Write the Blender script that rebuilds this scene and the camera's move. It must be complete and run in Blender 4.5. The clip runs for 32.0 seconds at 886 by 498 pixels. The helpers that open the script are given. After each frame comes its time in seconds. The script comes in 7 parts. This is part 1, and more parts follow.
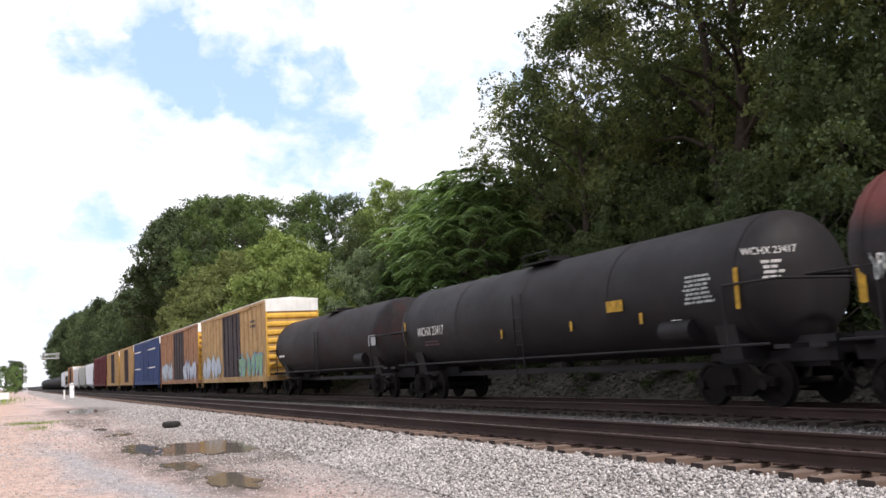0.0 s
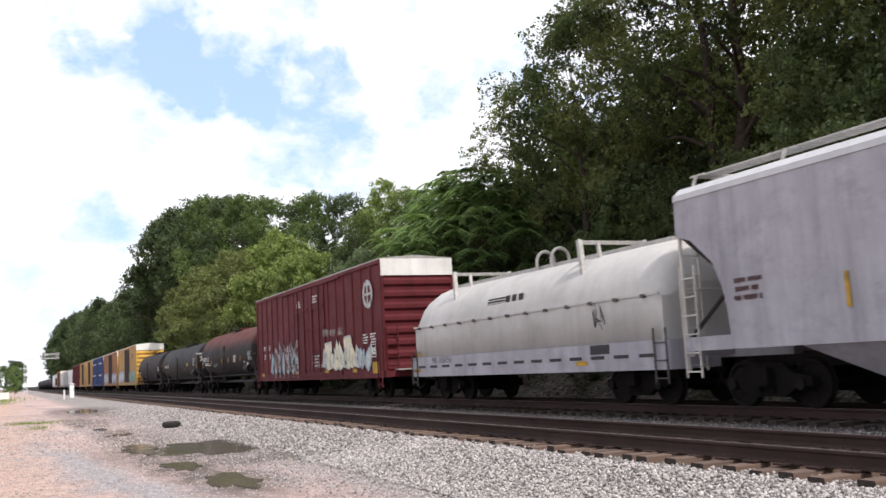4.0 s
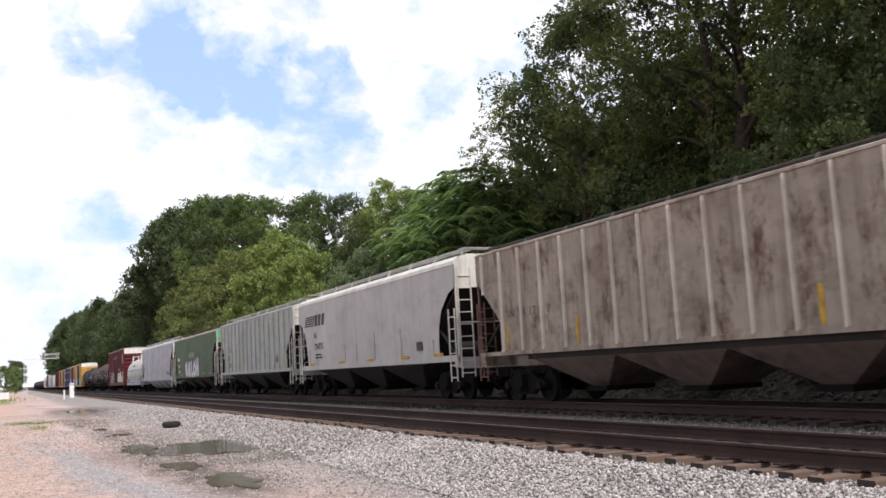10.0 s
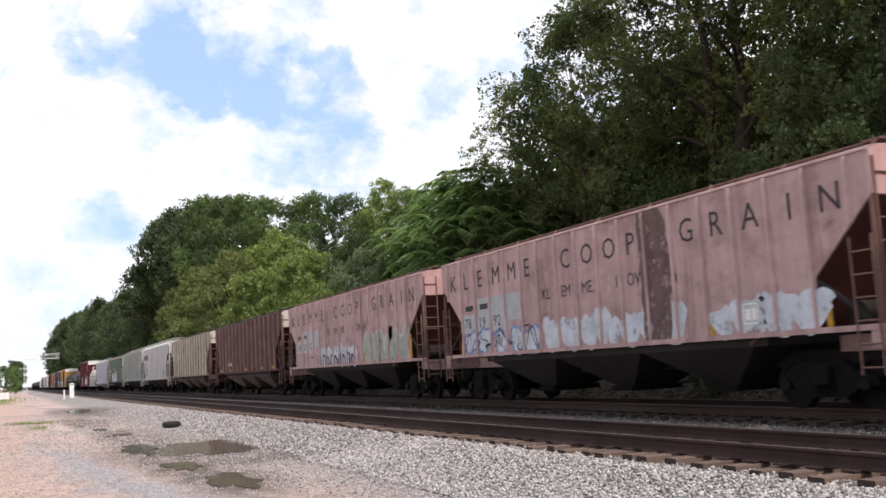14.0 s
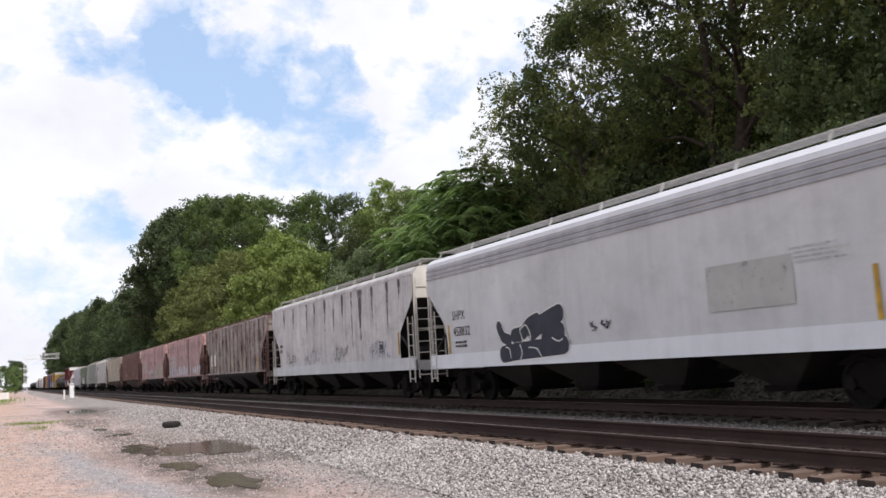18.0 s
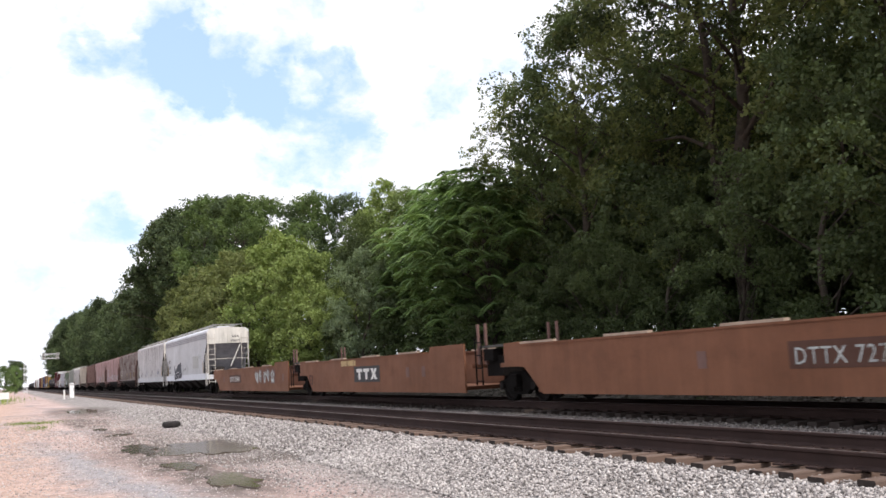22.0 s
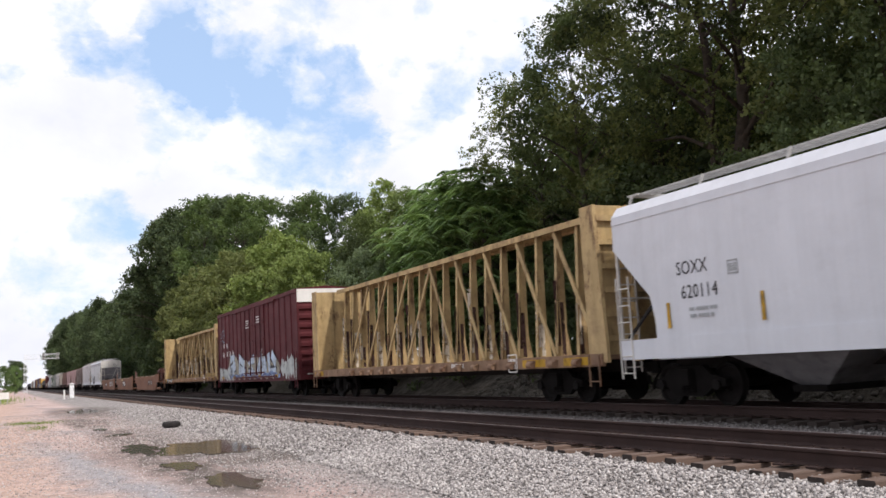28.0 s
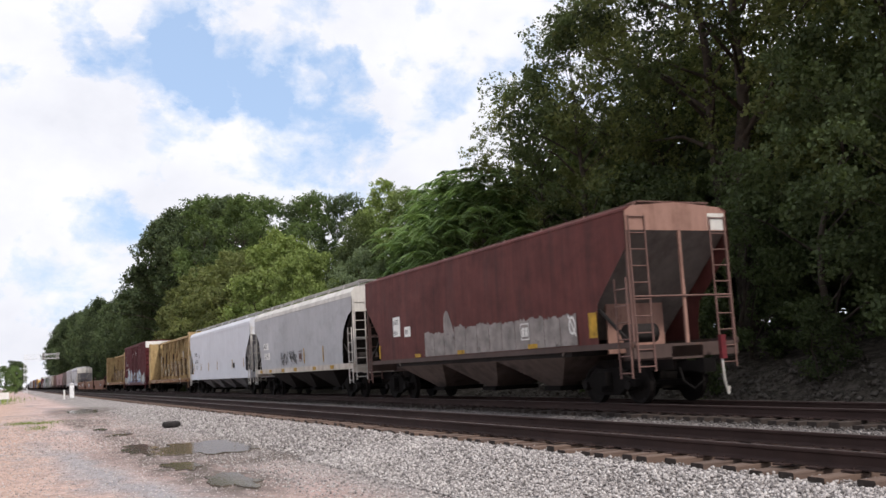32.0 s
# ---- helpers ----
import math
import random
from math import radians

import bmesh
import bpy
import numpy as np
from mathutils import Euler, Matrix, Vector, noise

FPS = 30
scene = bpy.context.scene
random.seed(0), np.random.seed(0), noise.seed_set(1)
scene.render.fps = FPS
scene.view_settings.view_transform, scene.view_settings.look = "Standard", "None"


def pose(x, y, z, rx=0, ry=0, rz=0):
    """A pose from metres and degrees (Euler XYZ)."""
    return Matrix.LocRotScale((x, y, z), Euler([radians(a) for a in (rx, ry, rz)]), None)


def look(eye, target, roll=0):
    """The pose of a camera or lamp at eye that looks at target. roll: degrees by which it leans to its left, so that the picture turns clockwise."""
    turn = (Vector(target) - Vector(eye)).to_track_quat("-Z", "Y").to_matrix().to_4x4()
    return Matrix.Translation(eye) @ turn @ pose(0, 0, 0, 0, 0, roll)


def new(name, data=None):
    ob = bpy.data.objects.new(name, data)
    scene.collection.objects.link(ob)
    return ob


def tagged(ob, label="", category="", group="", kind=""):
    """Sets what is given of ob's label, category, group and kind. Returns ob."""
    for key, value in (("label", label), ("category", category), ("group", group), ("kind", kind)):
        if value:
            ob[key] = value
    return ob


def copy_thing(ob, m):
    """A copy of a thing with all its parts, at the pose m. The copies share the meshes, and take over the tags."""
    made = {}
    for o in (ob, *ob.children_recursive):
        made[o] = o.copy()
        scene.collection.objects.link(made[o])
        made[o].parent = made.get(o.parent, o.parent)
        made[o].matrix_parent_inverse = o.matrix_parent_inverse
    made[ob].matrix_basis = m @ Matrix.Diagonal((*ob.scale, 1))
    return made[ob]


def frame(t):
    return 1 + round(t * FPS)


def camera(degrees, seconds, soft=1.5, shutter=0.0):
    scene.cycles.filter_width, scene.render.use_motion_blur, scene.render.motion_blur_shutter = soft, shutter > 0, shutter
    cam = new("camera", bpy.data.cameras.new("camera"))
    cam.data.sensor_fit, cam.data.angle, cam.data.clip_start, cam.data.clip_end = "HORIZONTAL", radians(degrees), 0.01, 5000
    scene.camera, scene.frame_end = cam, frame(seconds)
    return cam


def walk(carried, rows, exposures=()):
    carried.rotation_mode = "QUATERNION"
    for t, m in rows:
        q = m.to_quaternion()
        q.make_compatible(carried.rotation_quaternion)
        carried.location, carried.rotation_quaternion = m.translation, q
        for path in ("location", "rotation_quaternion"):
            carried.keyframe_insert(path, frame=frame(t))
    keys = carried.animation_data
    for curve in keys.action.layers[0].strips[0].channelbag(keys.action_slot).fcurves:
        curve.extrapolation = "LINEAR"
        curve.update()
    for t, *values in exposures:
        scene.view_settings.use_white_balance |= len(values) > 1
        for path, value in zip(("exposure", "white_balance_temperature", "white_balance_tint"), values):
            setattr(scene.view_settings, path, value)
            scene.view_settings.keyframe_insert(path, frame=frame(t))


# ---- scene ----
# ------------------------------------------------------------------ camera
EYE = Vector((0.0, 0.0, 1.166))
AIM = EYE + Vector((math.sin(radians(25.04)) * math.cos(radians(7.02)),
                    math.cos(radians(25.04)) * math.cos(radians(7.02)),
                    math.sin(radians(7.02)))) * 10
cam = camera(50.7, 32.0, soft=1.55, shutter=0.15)
EXPOSURE = ((0, 0.20), (1, 0.24), (2, 0.28), (3, 0.22), (6, 0.10), (7, 0.04), (8, 0.0), (10, 0.05), (12, 0.10), (14, 0.04), (17, 0.0), (19, -0.14), (21, 0.12), (23, 0.22),
            (25, 0.10), (28, -0.05), (29, -0.16), (30, -0.22), (31, -0.18), (32, -0.12))
walk(cam, [(0.0, look(EYE, AIM, -3.21)), (32.0, look(EYE, AIM, -3.21))], [(t, stops - 0.03, 6330, 12) for t, stops in EXPOSURE])

# world z = 0 is the top of the rails; y runs along the tracks, x across them
NEAR_X, FAR_X = 8.92, 14.17          # track centres


def travel(t):
    """How far the train has gone along y, from where it is at 16 s."""
    u = t - 15.99
    return 14.6931 * u - 0.1603 * u * u / 20 - 0.1712 * u ** 3 / 300


# ------------------------------------------------------------------ light
world = bpy.data.worlds.new("world")
scene.world = world
world.use_nodes = True
wn = world.node_tree.nodes
sky = wn.new("ShaderNodeTexSky")
sky.sky_type = "NISHITA"
sky.sun_disc = False
SUN_EL, SUN_AZ = 50.0, 164.0         # degrees; azimuth clockwise from +y
sky.sun_elevation, sky.sun_rotation = radians(SUN_EL), radians(SUN_AZ)
sky.air_density, sky.dust_density, sky.ozone_density = 1.0, 1.2, 1.0
world.node_tree.links.new(sky.outputs[0], wn["Background"].inputs[0])
wn["Background"].inputs[1].default_value = 0.14
sun = new("sun", bpy.data.lights.new("sun", "SUN"))
sun.data.energy, sun.data.angle, sun.data.color = 3.1, radians(3.0), (1.0, 0.93, 0.84)
sd = Vector((math.sin(radians(SUN_AZ)) * math.cos(radians(SUN_EL)),
             math.cos(radians(SUN_AZ)) * math.cos(radians(SUN_EL)), math.sin(radians(SUN_EL))))
sun.matrix_world = look(sd * 100, (0, 0, 0))


# ------------------------------------------------------------------ building helpers
class Geo:
    """Collects faces of one mesh."""

    def __init__(self):
        self.v, self.f, self.s = [], [], []

    def add(self, verts, faces, smooth=False):
        n = len(self.v)
        self.v += [tuple(p) for p in verts]
        self.f += [tuple(i + n for i in q) for q in faces]
        self.s += [smooth] * len(faces)
        return self

    def box(self, x0, x1, y0, y1, z0, z1):
        return self.add([(x, y, z) for z in (z0, z1) for y in (y0, y1) for x in (x0, x1)],
                        [(0, 2, 3, 1), (4, 5, 7, 6), (0, 1, 5, 4), (1, 3, 7, 5), (3, 2, 6, 7), (2, 0, 4, 6)])

    def frustum(self, lo, hi, z0, z1):
        """lo, hi: (x0, x1, y0, y1) at z0 and z1."""
        v = [(x, y, z0) for y in lo[2:] for x in lo[:2]] + [(x, y, z1) for y in hi[2:] for x in hi[:2]]
        return self.add(v, [(0, 2, 3, 1), (4, 5, 7, 6), (0, 1, 5, 4), (1, 3, 7, 5), (3, 2, 6, 7), (2, 0, 4, 6)])

    def prism(self, pts, a0, a1, axis="y", smooth=False):
        """A closed outline swept along an axis. Outline: (x, z) for y, (y, z) for x, (x, y) for z."""
        put = {"y": lambda p, a: (p[0], a, p[1]), "x": lambda p, a: (a, p[0], p[1]), "z": lambda p, a: (p[0], p[1], a)}[axis]
        n = len(pts)
        v = [put(p, a0) for p in pts] + [put(p, a1) for p in pts]
        self.add(v, [(i, (i + 1) % n, n + (i + 1) % n, n + i) for i in range(n)], smooth)
        return self.add(v, [tuple(range(n))[::-1], tuple(range(n, 2 * n))])

    def tube(self, p0, p1, r, n=8, r1=None, caps=True):
        p0, p1 = Vector(p0), Vector(p1)
        d = (p1 - p0).normalized()
        a = d.orthogonal().normalized()
        b = d.cross(a)
        r1 = r if r1 is None else r1
        ring = [(math.cos(2 * math.pi * i / n), math.sin(2 * math.pi * i / n)) for i in range(n)]
        v = [p0 + (a * c + b * s) * r for c, s in ring] + [p1 + (a * c + b * s) * r1 for c, s in ring]
        self.add(v, [(i, (i + 1) % n, n + (i + 1) % n, n + i) for i in range(n)], True)
        if caps:
            self.add(v, [tuple(range(n))[::-1], tuple(range(n, 2 * n))])
        return self

    def line(self, pts, r, n=6):
        for p, q in zip(pts, pts[1:]):
            self.tube(p, q, r, n)
        return self

    def bar(self, p0, p1, w, h, side=(1, 0, 0)):
        """A rectangular bar from p0 to p1; w along side, h across it."""
        p0, p1 = Vector(p0), Vector(p1)
        d = (p1 - p0).normalized()
        u = Vector(side)
        u = (u - d * u.dot(d)).normalized()
        k = d.cross(u)
        v = [p + u * a * w / 2 + k * b * h / 2 for p in (p0, p1) for a, b in ((-1, -1), (1, -1), (1, 1), (-1, 1))]
        return self.add(v, [(3, 2, 1, 0), (4, 5, 6, 7), (0, 1, 5, 4), (1, 2, 6, 5), (2, 3, 7, 6), (3, 0, 4, 7)])

    def loft(self, rings, smooth=True, caps=True):
        n = len(rings[0])
        v = [p for r in rings for p in r]
        self.add(v, [(k * n + i, k * n + (i + 1) % n, (k + 1) * n + (i + 1) % n, (k + 1) * n + i)
                     for k in range(len(rings) - 1) for i in range(n)], smooth)
        if caps:
            self.add(rings[0], [tuple(range(n))[::-1]])
            self.add(rings[-1], [tuple(range(n))])
        return self

    def mesh(self, name):
        me = bpy.data.meshes.new(name)
        me.from_pydata(self.v, [], self.f)
        me.polygons.foreach_set("use_smooth", self.s)
        bm = bmesh.new()
        bm.from_mesh(me)
        bmesh.ops.recalc_face_normals(bm, faces=bm.faces)
        bm.to_mesh(me)
        bm.free()
        return me


def part(name, geo, material, parent=None, label=""):
    me = geo.mesh(name) if isinstance(geo, Geo) else geo
    if material and not me.materials:
        me.materials.append(material)
    ob = new(name, me)
    ob.parent = parent
    return tagged(ob, label)


def thing(name, label, category, group="", m=None):
    ob = new(name)
    ob.empty_display_size = 0.3
    if m is not None:
        ob.matrix_basis = m
    return tagged(ob, label, category, group)


# ------------------------------------------------------------------ materials
def nodes_of(name):
    m = bpy.data.materials.new(name)
    m.use_nodes = True
    return m, m.node_tree.nodes, m.node_tree.links, m.node_tree.nodes["Principled BSDF"]


def noise_node(nt, ln, scale, stretch=(1, 1, 1), detail=4.0, rough=0.6):
    tc = nt.new("ShaderNodeTexCoord")
    mp = nt.new("ShaderNodeMapping")
    mp.inputs["Scale"].default_value = stretch
    ln.new(tc.outputs["Object"], mp.inputs["Vector"])
    no = nt.new("ShaderNodeTexNoise")
    no.inputs["Scale"].default_value = scale
    no.inputs["Detail"].default_value = detail
    no.inputs["Roughness"].default_value = rough
    ln.new(mp.outputs[0], no.inputs["Vector"])
    return no.outputs["Fac"]


def ramp(nt, ln, fac, lo, hi):
    r = nt.new("ShaderNodeMapRange")
    r.inputs["From Min"].default_value, r.inputs["From Max"].default_value = lo, hi
    ln.new(fac, r.inputs["Value"])
    return r.outputs["Result"]


def mix(nt, ln, fac, a, b, blend="MIX"):
    n = nt.new("ShaderNodeMix")
    n.data_type, n.blend_type = "RGBA", blend
    ins = [s for s in n.inputs if s.enabled]
    for sock, val in zip(ins, (fac, a, b)):
        if isinstance(val, (int, float)):
            sock.default_value = val
        elif isinstance(val, tuple):
            sock.default_value = (*val, 1.0)
        else:
            ln.new(val, sock)
    return [s for s in n.outputs if s.enabled][0]


def bump(nt, ln, bs, height, strength, dist):
    b = nt.new("ShaderNodeBump")
    b.inputs["Strength"].default_value, b.inputs["Distance"].default_value = strength, dist
    ln.new(height, b.inputs["Height"])
    ln.new(b.outputs[0], bs.inputs["Normal"])


def paint(name, col, dirt=(0.05, 0.04, 0.035), streak=0.5, patch=0.3, rust=0.0, rust_col=(0.12, 0.045, 0.02), rough=0.55, metal=0.0, fade=0.25, crown=None, gloss=0.22, wear=0.4):
    """Weathered paint: fading, run-down streaks, dirty patches and rust spots."""
    m, nt, ln, bs = nodes_of(name)
    big = noise_node(nt, ln, 0.35, detail=5)
    c = mix(nt, ln, ramp(nt, ln, big, 0.35, 0.7), col, tuple(min(1, x * (1 + fade) + 0.02 * fade) for x in col))
    st = noise_node(nt, ln, 2.2, (1, 1, 0.09), 5, 0.65)
    k = nt.new("ShaderNodeMath")
    k.operation = "MULTIPLY"
    k.inputs[1].default_value = streak
    ln.new(ramp(nt, ln, st, 0.5, 0.78), k.inputs[0])
    c = mix(nt, ln, k.outputs[0], c, dirt)
    pt = noise_node(nt, ln, 1.3, (1, 0.6, 1), 6, 0.7)
    k2 = nt.new("ShaderNodeMath")
    k2.operation = "MULTIPLY"
    k2.inputs[1].default_value = patch
    ln.new(ramp(nt, ln, pt, 0.5, 0.75), k2.inputs[0])
    c = mix(nt, ln, k2.outputs[0], c, dirt)
    if rust:
        ru = noise_node(nt, ln, 2.0, (1, 0.9, 0.42), 9, 0.78)
        c = mix(nt, ln, ramp(nt, ln, ru, 0.66 - 0.22 * rust, 0.78 - 0.2 * rust), c, rust_col)
    if crown:
        tc = nt.new("ShaderNodeTexCoord")
        sx = nt.new("ShaderNodeSeparateXYZ")
        ln.new(tc.outputs["Object"], sx.inputs[0])
        hz = nt.new("ShaderNodeMath")
        hz.operation = "MULTIPLY_ADD"
        hz.inputs[1].default_value = 1.3
        ln.new(noise_node(nt, ln, 0.5, (1, 0.4, 1), 6, 0.7), hz.inputs[0])
        ln.new(sx.outputs["Z"], hz.inputs[2])
        c = mix(nt, ln, ramp(nt, ln, hz.outputs[0], 3.55, 4.1), c, crown)
    run = noise_node(nt, ln, 2.6, (1, 1, 0.10), 7, 0.75)
    sm = nt.new("ShaderNodeMapRange")
    sm.inputs["From Min"].default_value, sm.inputs["From Max"].default_value = 0.3, 0.7
    sm.inputs["To Min"].default_value, sm.inputs["To Max"].default_value = 1 - 0.55 * wear, 1 + 0.28 * wear
    ln.new(run, sm.inputs["Value"])
    blot = noise_node(nt, ln, 0.9, (1, 0.8, 1.2), 9, 0.72)
    bm_ = nt.new("ShaderNodeMapRange")
    bm_.inputs["From Min"].default_value, bm_.inputs["From Max"].default_value = 0.3, 0.7
    bm_.inputs["To Min"].default_value, bm_.inputs["To Max"].default_value = 1 - 0.4 * wear, 1 + 0.22 * wear
    ln.new(blot, bm_.inputs["Value"])
    mm = nt.new("ShaderNodeMath")
    mm.operation = "MULTIPLY"
    ln.new(sm.outputs[0], mm.inputs[0])
    ln.new(bm_.outputs[0], mm.inputs[1])
    vm = nt.new("ShaderNodeVectorMath")
    vm.operation = "SCALE"
    ln.new(c, vm.inputs[0])
    ln.new(mm.outputs[0], vm.inputs["Scale"])
    c = vm.outputs[0]
    fine = noise_node(nt, ln, 60, detail=2)
    c = mix(nt, ln, 0.12, c, fine, "OVERLAY")
    ln.new(c, bs.inputs["Base Color"])
    bs.inputs["Roughness"].default_value, bs.inputs["Metallic"].default_value = rough, metal
    bs.inputs["Specular IOR Level"].default_value = gloss
    rr = nt.new("ShaderNodeMapRange")
    rr.inputs["To Min"].default_value, rr.inputs["To Max"].default_value = rough, min(1.0, rough + 0.35)
    ln.new(pt, rr.inputs["Value"])
    ln.new(rr.outputs[0], bs.inputs["Roughness"])
    bump(nt, ln, bs, big, 0.25, 0.03)
    return m


def plain(name, col, rough=0.6, metal=0.0, var=0.25, scale=8.0, gloss=0.25):
    m, nt, ln, bs = nodes_of(name)
    a = noise_node(nt, ln, scale, detail=6)
    c = mix(nt, ln, ramp(nt, ln, a, 0.3, 0.7), tuple(x * (1 - var) for x in col), tuple(min(1, x * (1 + var)) for x in col))
    ln.new(c, bs.inputs["Base Color"])
    bs.inputs["Roughness"].default_value, bs.inputs["Metallic"].default_value = rough, metal
    bs.inputs["Specular IOR Level"].default_value = gloss
    bump(nt, ln, bs, a, 0.2, 0.01)
    return m


P_BLACK = paint("tank_black", (0.0092, 0.0076, 0.0090), (0.026, 0.017, 0.017), 0.4, 0.4, rough=0.45, fade=0.6, gloss=0.2)
P_TANKMIX = paint("tank_stained_black", (0.012, 0.010, 0.011), (0.050, 0.016, 0.015), 0.4, 0.7, rough=0.5, gloss=0.18, fade=0.6, rust=0.2, rust_col=(0.07, 0.016, 0.016))
P_TANKRED = paint("tank_brown", (0.013, 0.011, 0.012), (0.055, 0.02, 0.018), 0.35, 0.5, rough=0.5, gloss=0.18, fade=0.6, crown=(0.115, 0.034, 0.029))
P_BOXRED = paint("boxcar_red", (0.100, 0.0140, 0.018), (0.055, 0.016, 0.017), 0.45, 0.35, rust=0.15)
P_MAROON = paint("boxcar_maroon", (0.084, 0.0145, 0.0185), (0.040, 0.014, 0.015), 0.45, 0.35, rust=0.1)
P_YBOX = paint("boxcar_buff", (0.42, 0.27, 0.12), (0.15, 0.09, 0.06), 0.5, 0.4, rust=0.3)
# yellow boxcar ends, with the sun on them put into the brightness
P_YEND = paint("boxcar_yellow", (0.62, 0.36, 0.06), (0.2, 0.12, 0.04), 0.3, 0.3, rust=0.1)
P_TANBOX = paint("boxcar_tan", (0.33, 0.17, 0.09), (0.12, 0.07, 0.05), 0.6, 0.5, rust=0.5)
P_BLUE = paint("boxcar_blue", (0.035, 0.06, 0.16), (0.03, 0.03, 0.05), 0.5, 0.4, rust=0.1)
P_DARKDOOR = paint("boxcar_door", (0.05, 0.04, 0.045), (0.09, 0.05, 0.035), 0.5, 0.4, rust=0.3)
P_COVER = paint("coil_cover", (0.46, 0.45, 0.435), (0.34, 0.31, 0.28), 0.35, 0.4, wear=0.2)
P_GRAY = paint("hopper_grey", (0.335, 0.325, 0.36), (0.16, 0.15, 0.155), 0.6, 0.5, wear=0.3)
P_GREEN = paint("hopper_green", (0.060, 0.088, 0.051), (0.06, 0.075, 0.058), 0.4, 0.4, wear=0.2)
P_MINT = paint("hopper_mint", (0.14, 0.42, 0.22), (0.08, 0.2, 0.12), 0.4, 0.3)
P_TANEDGE = paint("tan_lit_edge", (0.36, 0.28, 0.215), (0.2, 0.14, 0.1), 0.5, 0.4)
P_LGRAY = paint("hopper_pale_grey", (0.31, 0.318, 0.298), (0.19, 0.19, 0.17), 0.6, 0.4, rust=0.05, wear=0.3)
P_NS = paint("hopper_cream_grey", (0.37, 0.348, 0.340), (0.24, 0.22, 0.205), 0.4, 0.4, wear=0.18)
P_CREAM = paint("hopper_cream", (0.62, 0.60, 0.56), (0.36, 0.33, 0.29), 0.4, 0.3)
P_TAN = paint("hopper_rusty_tan", (0.275, 0.228, 0.188), (0.11, 0.06, 0.045), 0.7, 0.8, rust=0.7, rust_col=(0.095, 0.050, 0.036), wear=0.5)
# tan, brown and pink ribs: sun on them is put into the paler colours
P_TANRIB = paint("hopper_tan_rib", (0.55, 0.50, 0.43), (0.2, 0.11, 0.08), 0.6, 0.4, rust=0.2)
P_BROWN = paint("hopper_brown", (0.070, 0.026, 0.021), (0.045, 0.022, 0.02), 0.5, 0.4, rust=0.1)
P_BROWNRIB = paint("hopper_brown_rib_lit", (0.26, 0.165, 0.145), (0.08, 0.035, 0.03), 0.5, 0.5)
# lighter copy of the pink for the end panels, sunlight included
P_PINKEND = paint("hopper_pink_end_sunlit", (0.56, 0.34, 0.32), (0.2, 0.08, 0.07), 0.5, 0.4, rust=0.4, rust_col=(0.2, 0.07, 0.05))
P_PINKRIB = paint("hopper_pink_rib_lit", (0.48, 0.34, 0.33), (0.17, 0.09, 0.08), 0.6, 0.4)
P_PINKIN = paint("hopper_pink_slope", (0.13, 0.048, 0.046), (0.1, 0.04, 0.04), 0.5, 0.5, rust=0.4)
P_PINK = paint("hopper_pink", (0.405, 0.272, 0.268), (0.14, 0.07, 0.065), 0.8, 0.6, rust=0.35, rust_col=(0.13, 0.05, 0.045))
P_WORN = paint("hopper_worn_grey", (0.29, 0.255, 0.24), (0.11, 0.05, 0.04), 1.0, 0.8, rust=0.85, rust_col=(0.10, 0.05, 0.042))
P_WORN2 = paint("hopper_streaked_grey", (0.47, 0.45, 0.455), (0.17, 0.155, 0.15), 0.6, 0.5, wear=0.35)
P_SHPX = paint("hopper_light_grey", (0.46, 0.46, 0.475), (0.31, 0.30, 0.30), 0.25, 0.35, wear=0.15)
P_STRIPE = paint("hopper_grey_stripe", (0.33, 0.33, 0.36), (0.15, 0.15, 0.16), 0.4, 0.3)
P_WHITE = paint("hopper_white", (0.62, 0.63, 0.67), (0.46, 0.46, 0.48), 0.25, 0.25, fade=0.08, wear=0.12)
P_AEX = paint("hopper_dusty_grey", (0.385, 0.385, 0.40), (0.25, 0.25, 0.25), 0.2, 0.5, wear=0.12)
P_TANSILL = paint("hopper_beige_sill", (0.52, 0.47, 0.41), (0.2, 0.12, 0.08), 0.5, 0.5, rust=0.3)
P_LAST = paint("hopper_rust_red", (0.105, 0.030, 0.026), (0.055, 0.026, 0.024), 0.8, 0.5, rust=0.2, wear=0.6)
P_LASTEND = paint("hopper_end_pink", (0.33, 0.19, 0.15), (0.14, 0.07, 0.05), 0.6, 0.5, rust=0.3)
P_LASTSILL = paint("hopper_dull_sill", (0.075, 0.050, 0.044), (0.09, 0.06, 0.05), 0.5, 0.5, rust=0.3)
P_LASTSLOPE = paint("hopper_grey_slope", (0.19, 0.165, 0.15), (0.08, 0.06, 0.055), 0.6, 0.6)
P_WELL = paint("well_brown", (0.160, 0.068, 0.036), (0.10, 0.045, 0.028), 0.12, 0.5, wear=0.3, fade=0.3)
P_CB = paint("centerbeam_yellow", (0.46, 0.335, 0.165), (0.16, 0.09, 0.065), 0.3, 0.6, rust=0.62, rust_col=(0.12, 0.06, 0.038), wear=0.5)
P_DECK = paint("centerbeam_deck", (0.24, 0.15, 0.095), (0.10, 0.055, 0.04), 0.5, 0.7, rust=0.6)
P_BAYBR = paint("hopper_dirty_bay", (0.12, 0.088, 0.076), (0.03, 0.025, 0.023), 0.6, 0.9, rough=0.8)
P_BAYWH = paint("hopper_dark_grey_bay", (0.16, 0.155, 0.16), (0.03, 0.028, 0.028), 0.7, 0.9, rough=0.8)
P_WELLDK = paint("well_dark_panel", (0.085, 0.040, 0.028), (0.06, 0.03, 0.02), 0.2, 0.4)
